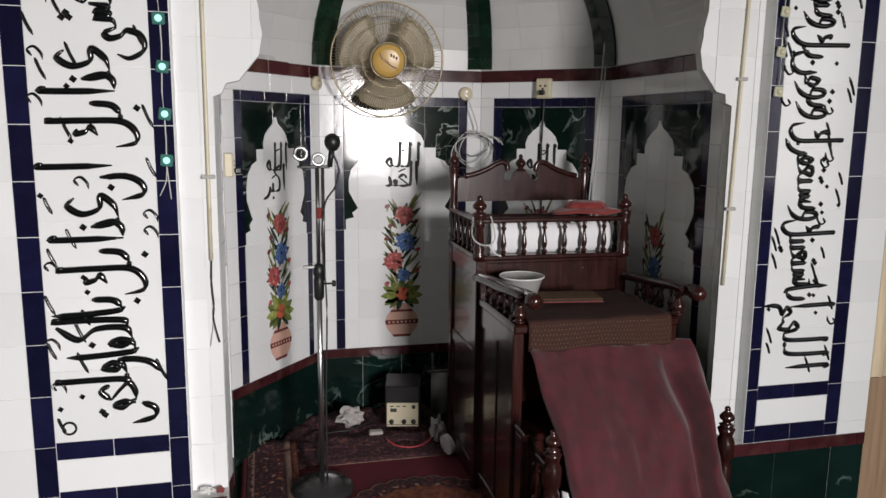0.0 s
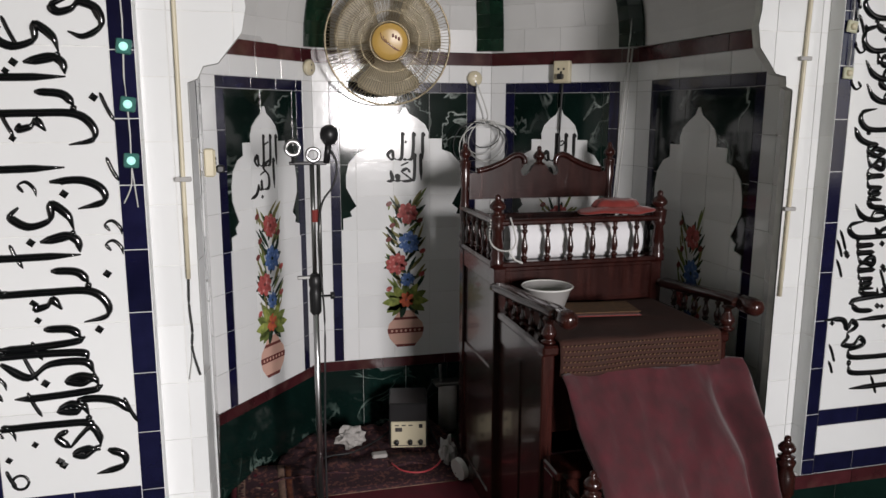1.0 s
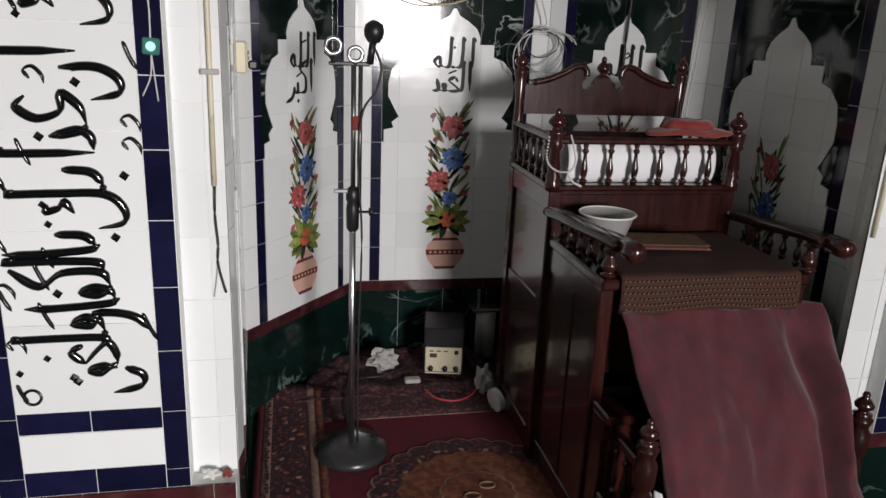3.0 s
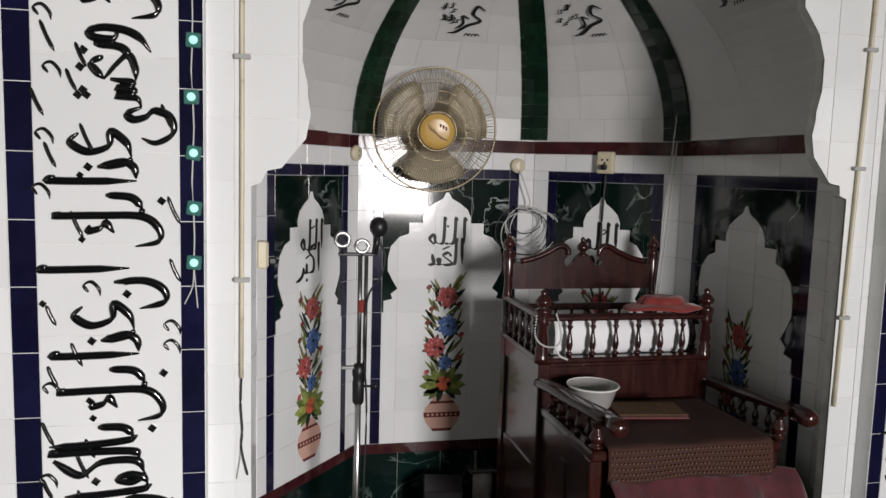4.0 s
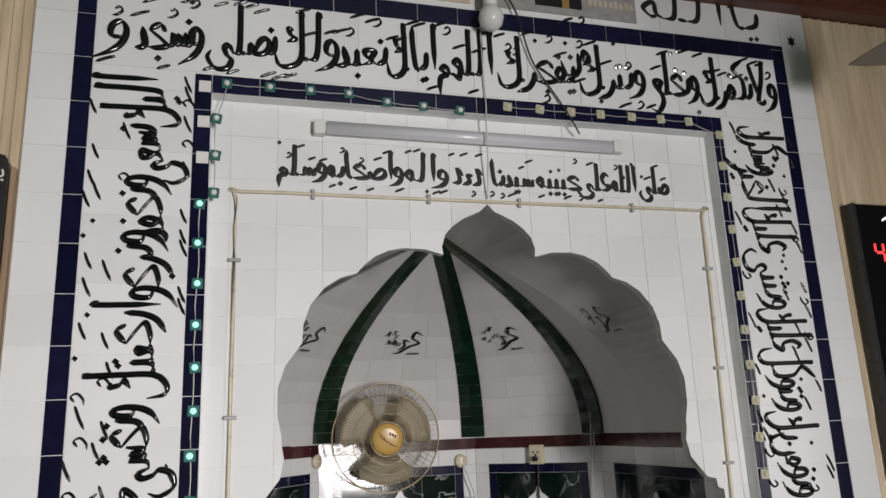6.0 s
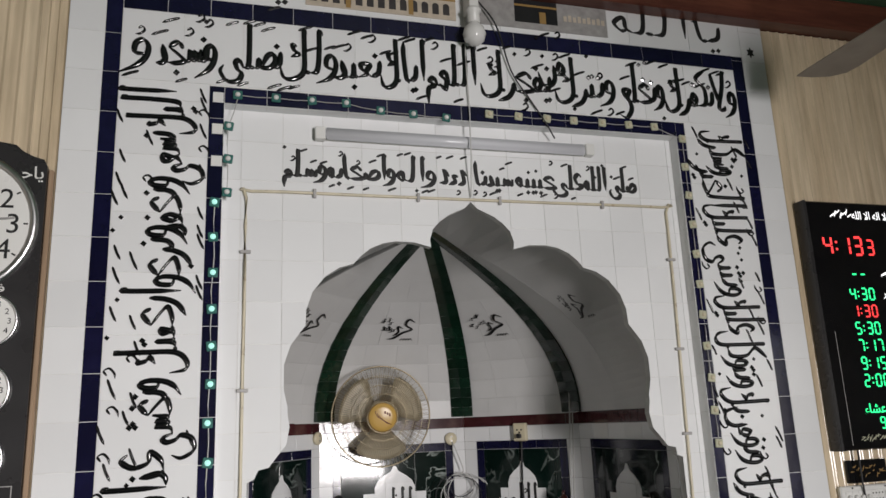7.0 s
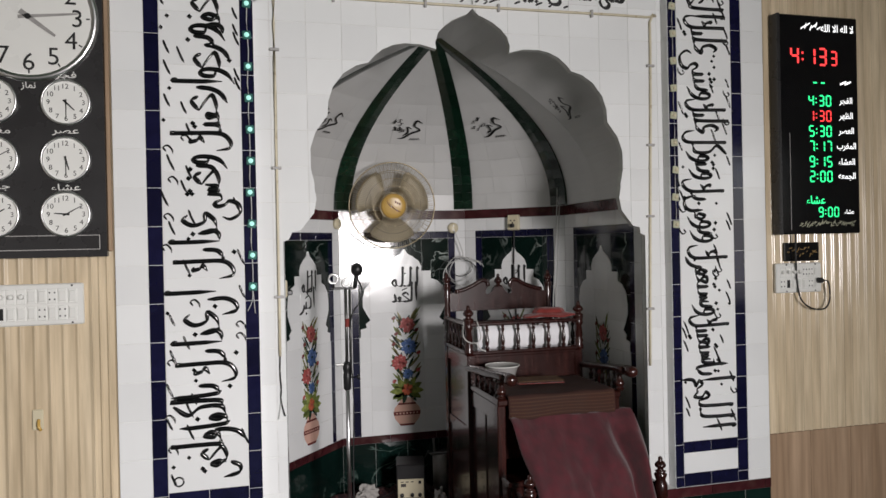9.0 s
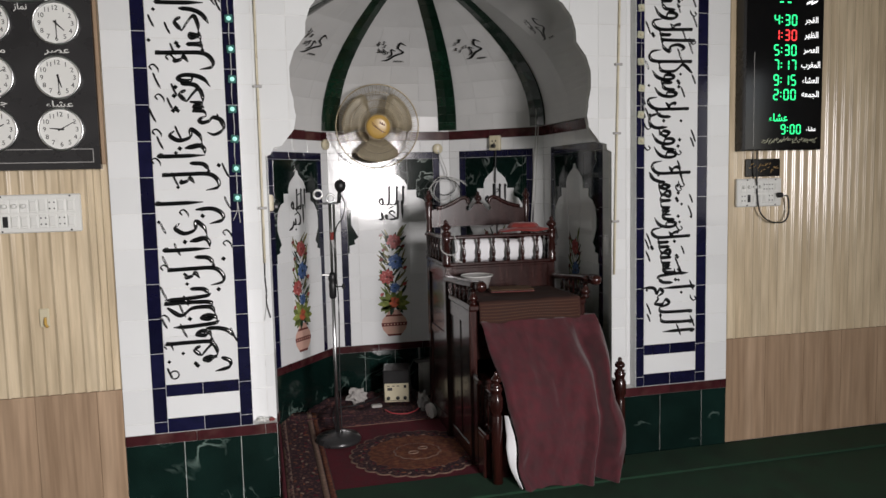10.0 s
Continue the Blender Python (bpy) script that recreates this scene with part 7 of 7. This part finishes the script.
for (x, z), (h, mi), name in zip(((-1.690, 2.130), (-1.945, 2.130), (-1.695, 1.912), (-1.945, 1.912), (-1.698, 1.702), (-1.945, 1.702)), ((4, 30), (1, 30), (5, 30), (7, 10), (9, 10), (2, 0)), ("فجر", "ظهر", "عصر", "مغرب", "عشاء", "جمعه")):
    face(board, x, z, 0.081, h, mi, -0.034)
    words_on(board, name, x, z + 0.103, 0.034, -0.0345, WHITE_PLASTIC, 1.5)
words_on(board, "اوقات", -1.820, 2.222, 0.034, -0.0345, WHITE_PLASTIC)
words_on(board, "نماز", -1.820, 2.190, 0.034, -0.0345, WHITE_PLASTIC)
words_on(board, "ياحي", CR - 0.065, 2.62, 0.060, -0.0345, WHITE_PLASTIC)
for k in range(3):
    part("print_line", box(-1.86 + 0.03 * k, -1.838 + 0.03 * k, -0.0345, -0.0335, 2.690, 2.702), WHITE_PLASTIC, board)

led = base("prayer_time_display", "black electronic prayer time display with lit digits", "display")
LX0, LX1, LZ0, LZ1 = 1.508, 1.985, 1.572, 2.660
part("case", box(LX0, LX1, -0.055, 0.004, LZ0, LZ1, 0.006), BLACK_BOARD, led)
part("case_edge", box(LX0 - 0.004, LX0 + 0.012, -0.060, 0.004, LZ0 - 0.002, LZ1 + 0.002, 0.003), GREY_BOARD, led)
part("corner_strip", box(LX0 + 0.060, LX0 + 0.0625, -0.0560, -0.0548, LZ0 + 0.02, LZ0 + 0.50), CLEAR_PLASTIC, led)
yf = -0.0562
words_on(led, "لا اله الا الله", 1.86, 2.600, 0.052, yf, LED_WHITE, 0.85)
b = bmesh.new()
for k in range(7):
    stroke(b, 1.655 + 0.016 * k, 2.597 + 0.008 * (k % 3), 0.032, 0.5 + 0.6 * (k % 2), 0.007, 0.0008)
bmesh.ops.translate(b, verts=b.verts, vec=(0, yf, 0))
part("lettering", b, LED_WHITE, led)


def digits(text, x, z, h, mat):
    """Seven-segment figures, right-aligned on x."""
    segs = {"0": "abcdef", "1": "bc", "2": "abged", "3": "abgcd", "4": "fgbc", "5": "afgcd", "6": "afgedc", "7": "abc", "8": "abcdefg", "9": "abcdfg", "-": "g"}
    w, t = h * 0.50, h * 0.13
    place = {"a": (0, h / 2, 1), "g": (0, 0, 1), "d": (0, -h / 2, 1), "f": (-w / 2, h / 4, 0), "b": (w / 2, h / 4, 0), "e": (-w / 2, -h / 4, 0), "c": (w / 2, -h / 4, 0)}
    cx = x - w / 2 - t
    for ch in reversed(text):
        if ch == ":":
            cx += w / 2 - 0.1 * w
            for dz in (-h * 0.2, h * 0.2):
                part("segment", box(cx - t / 2, cx + t / 2, yf - 0.0008, yf, z + dz - t / 2, z + dz + t / 2), mat, led)
            cx -= w / 2 + t * 2.2 + 0.1 * w
            continue
        if ch == " ":
            cx -= w
            continue
        for s in segs[ch]:
            sx, sz, flat = place[s]
            a, c = (w / 2 - t * 0.4, t / 2) if flat else (t / 2, h / 4 - t * 0.35)
            part("segment", box(cx + sx - a + 0.0, cx + sx + a, yf - 0.0008, yf, z + sz - c, z + sz + c), mat, led)
        cx -= w + t * 2.6


digits("4:13", 1.800, 2.455, 0.080, LED_RED)
digits("3", 1.862, 2.450, 0.066, LED_RED)
digits("--", 1.790, 2.325, 0.055, LED_GREEN)
for z, tx, mat, nm in zip((2.236, 2.160, 2.084, 2.008, 1.932, 1.858), ("4:30", "1:30", "5:30", "7:17", "9:15", "2:00"), (LED_GREEN, LED_RED) + (LED_GREEN,) * 4, ("الفجر", "الظهر", "العصر", "المغرب", "العشاء", "الجمعه")):
    digits(tx, 1.820, z, 0.050, mat)
    words_on(led, nm, 1.905, z, 0.044, yf, LED_WHITE, 0.9)
b = bmesh.new()
for k in range(4):
    stroke(b, 1.885 + 0.014 * k, 2.325 + 0.006 * (k % 2), 0.03, 0.3, 0.010, 0.0008)
bmesh.ops.translate(b, verts=b.verts, vec=(0, yf, 0))
part("lettering", b, LED_WHITE, led)
words_on(led, "عشاء", 1.715, 1.740, 0.055, yf, LED_GREEN, 1.0)
digits("9:00", 1.855, 1.680, 0.045, LED_GREEN)
words_on(led, "عشاء", 1.915, 1.680, 0.030, yf, LED_WHITE)
b = bmesh.new()
rnd = random.Random(3)
for k in range(44):
    stroke(b, 1.625 + 0.0075 * k, 1.622 + rnd.uniform(-0.010, 0.010), rnd.uniform(0.012, 0.030), rnd.uniform(-0.3, 1.5), 0.0035, 0.0008)
bmesh.ops.translate(b, verts=b.verts, vec=(0, yf, 0))
part("lettering", b, LED_BODY_PALE, led)


def switchboard(x0, x1, z0, z1, rows, cols, label):
    root = base("switchboard", label, "switchboard")
    part("plate", box(x0, x1, -0.018, 0.004, z0, z1, 0.005), WHITE_PLASTIC, root)
    w = (x1 - x0 - 0.04) / cols
    h = (z1 - z0 - 0.03) / rows
    rr = random.Random(6)
    for r in range(rows):
        for c in range(cols):
            x, z = x0 + 0.02 + c * w, z0 + 0.015 + r * h
            mod = part("module", box(x + 0.002, x + w - 0.002, -0.021, -0.016, z + 0.004, z + h - 0.004, 0.002), CLOCK_FACE, root)
            kind = rr.random()
            if r == rows - 1 and c < 4:
                part("dial_knob", lathe([(w * 0.30, 0.0), (w * 0.26, 0.012), (w * 0.08, 0.013)], 14, Matrix.Translation((x + w / 2, -0.021, z + h / 2)) @ pose(0, 0, 0, 90)), WHITE_PLASTIC, mod, smooth=True)
            elif kind < 0.65:
                part("rocker", box(x + 0.006, x + w - 0.006, -0.026, -0.020, z + 0.012, z + h - 0.012, 0.002), WHITE_PLASTIC, mod)
            elif kind < 0.82:
                for a, q in ((-0.25, 0.2), (0.25, 0.2), (-0.25, -0.2), (0.25, -0.2)):
                    part("pin_hole", box(x + w * (0.5 + a) - 0.0025, x + w * (0.5 + a) + 0.0025, -0.0222, -0.0205, z + h * (0.5 + q) - 0.003, z + h * (0.5 + q) + 0.003), BLACK_PLASTIC, root)
            else:
                part("indicator", box(x + 0.008, x + w - 0.008, -0.0222, -0.0205, z + 0.010, z + h - 0.010), BLACK_PLASTIC, root)
    for x, z in ((x0 + 0.06, z1 - 0.008), (x1 - 0.04, z1 - 0.008), (x0 + 0.06, z0 + 0.008), (x1 - 0.04, z0 + 0.008)):
        part("screw", lathe([(0.004, 0), (0.004, 0.002)], 8, Matrix.Translation((x, -0.018, z)) @ pose(0, 0, 0, 90)), BLACK_PLASTIC, root)
    return root


switchboard(-2.010, -1.648, 1.278, 1.437, 2, 9, "white switchboard with knobs and rockers on the panelling")
switchboard(1.505, 1.775, 1.280, 1.428, 2, 7, "white switchboard with a plug on the panelling")
plaque = base("wall_plaque", "small black plaque with worn gold script", "plaque")
part("plate", box(1.562, 1.768, -0.012, 0.004, 1.437, 1.530, 0.003), BLACK_BOARD, plaque)
b = bmesh.new()
rnd = random.Random(9)
for k in range(20):
    stroke(b, 1.585 + 0.0085 * k, 1.485 + rnd.uniform(-0.024, 0.024), rnd.uniform(0.012, 0.03), rnd.uniform(-0.3, 1.4), 0.004, 0.0008)
bmesh.ops.translate(b, verts=b.verts, vec=(0, -0.0122, 0))
part("script", b, BRASS_PRINT, plaque, "gold script")
plug = base("plug", "black plug with a looped cable in the switchboard", "plug")
part("body", box(1.732, 1.765, -0.050, -0.022, 1.325, 1.352, 0.007), BLACK_PLASTIC, plug)
part("cable", tube(smooth_path([(1.765, -0.038, 1.338), (1.800, -0.035, 1.325), (1.808, -0.032, 1.24), (1.775, -0.032, 1.195), (1.70, -0.030, 1.200), (1.640, -0.030, 1.245), (1.618, -0.030, 1.33), (1.612, -0.030, 1.45), (1.608, -0.035, 1.57)], 6), 0.0042, 6), CABLE_BLACK, plug, smooth=True)
hook = base("wall_hook", "small yellowed plastic hook stuck on the panelling", "hook")
part("pad", box(-1.842, -1.802, -0.002, 0.006, 0.875, 0.955, 0.004), CREAM_PLASTIC, hook)
part("hook", tube(smooth_path([(-1.818, -0.004, 0.915), (-1.815, -0.018, 0.900), (-1.812, -0.022, 0.888), (-1.810, -0.012, 0.878)], 4), 0.006, 8), FAN_GOLD, hook, smooth=True)

# ---- ceiling fan in front of the beam ----
cf = base("ceiling_fan", "three-bladed ceiling fan hanging from a rod, blades darkened as backlit", "ceiling fan", 1.36, -1.10, 3.10)
part("rod", lathe([(0.012, 0.05), (0.012, 0.50)], 12), STEEL, cf, smooth=True)
part("canopy", lathe([(0.016, 0.44), (0.045, 0.52), (0.055, 0.556)], 20), WHITE_PLASTIC, cf, smooth=True)
part("motor", lathe([(0.03, -0.06), (0.10, -0.05), (0.125, -0.01), (0.115, 0.035), (0.04, 0.06)], 28), WHITE_PLASTIC, cf, smooth=True)
for k in range(3):
    b = bmesh.new()
    poly = [(0.10, -0.035), (0.20, -0.065), (0.60, -0.085), (0.66, -0.080), (0.71, -0.045), (0.745, 0.010), (0.765, 0.070), (0.70, 0.072), (0.20, 0.060), (0.10, 0.03)]
    lo = [b.verts.new((x, y, y * 0.16)) for x, y in poly]
    hi = [b.verts.new((x, y, y * 0.16 + 0.004)) for x, y in poly]
    b.faces.new(lo[::-1])
    b.faces.new(hi)
    for i in range(len(poly)):
        b.faces.new((lo[i], lo[(i + 1) % len(poly)], hi[(i + 1) % len(poly)], hi[i]))
    bmesh.ops.transform(b, verts=b.verts, matrix=pose(0, 0, 0, 0, 0, 88 + 120 * k))
    part("blade", b, BACKLIT_BLADE, cf)
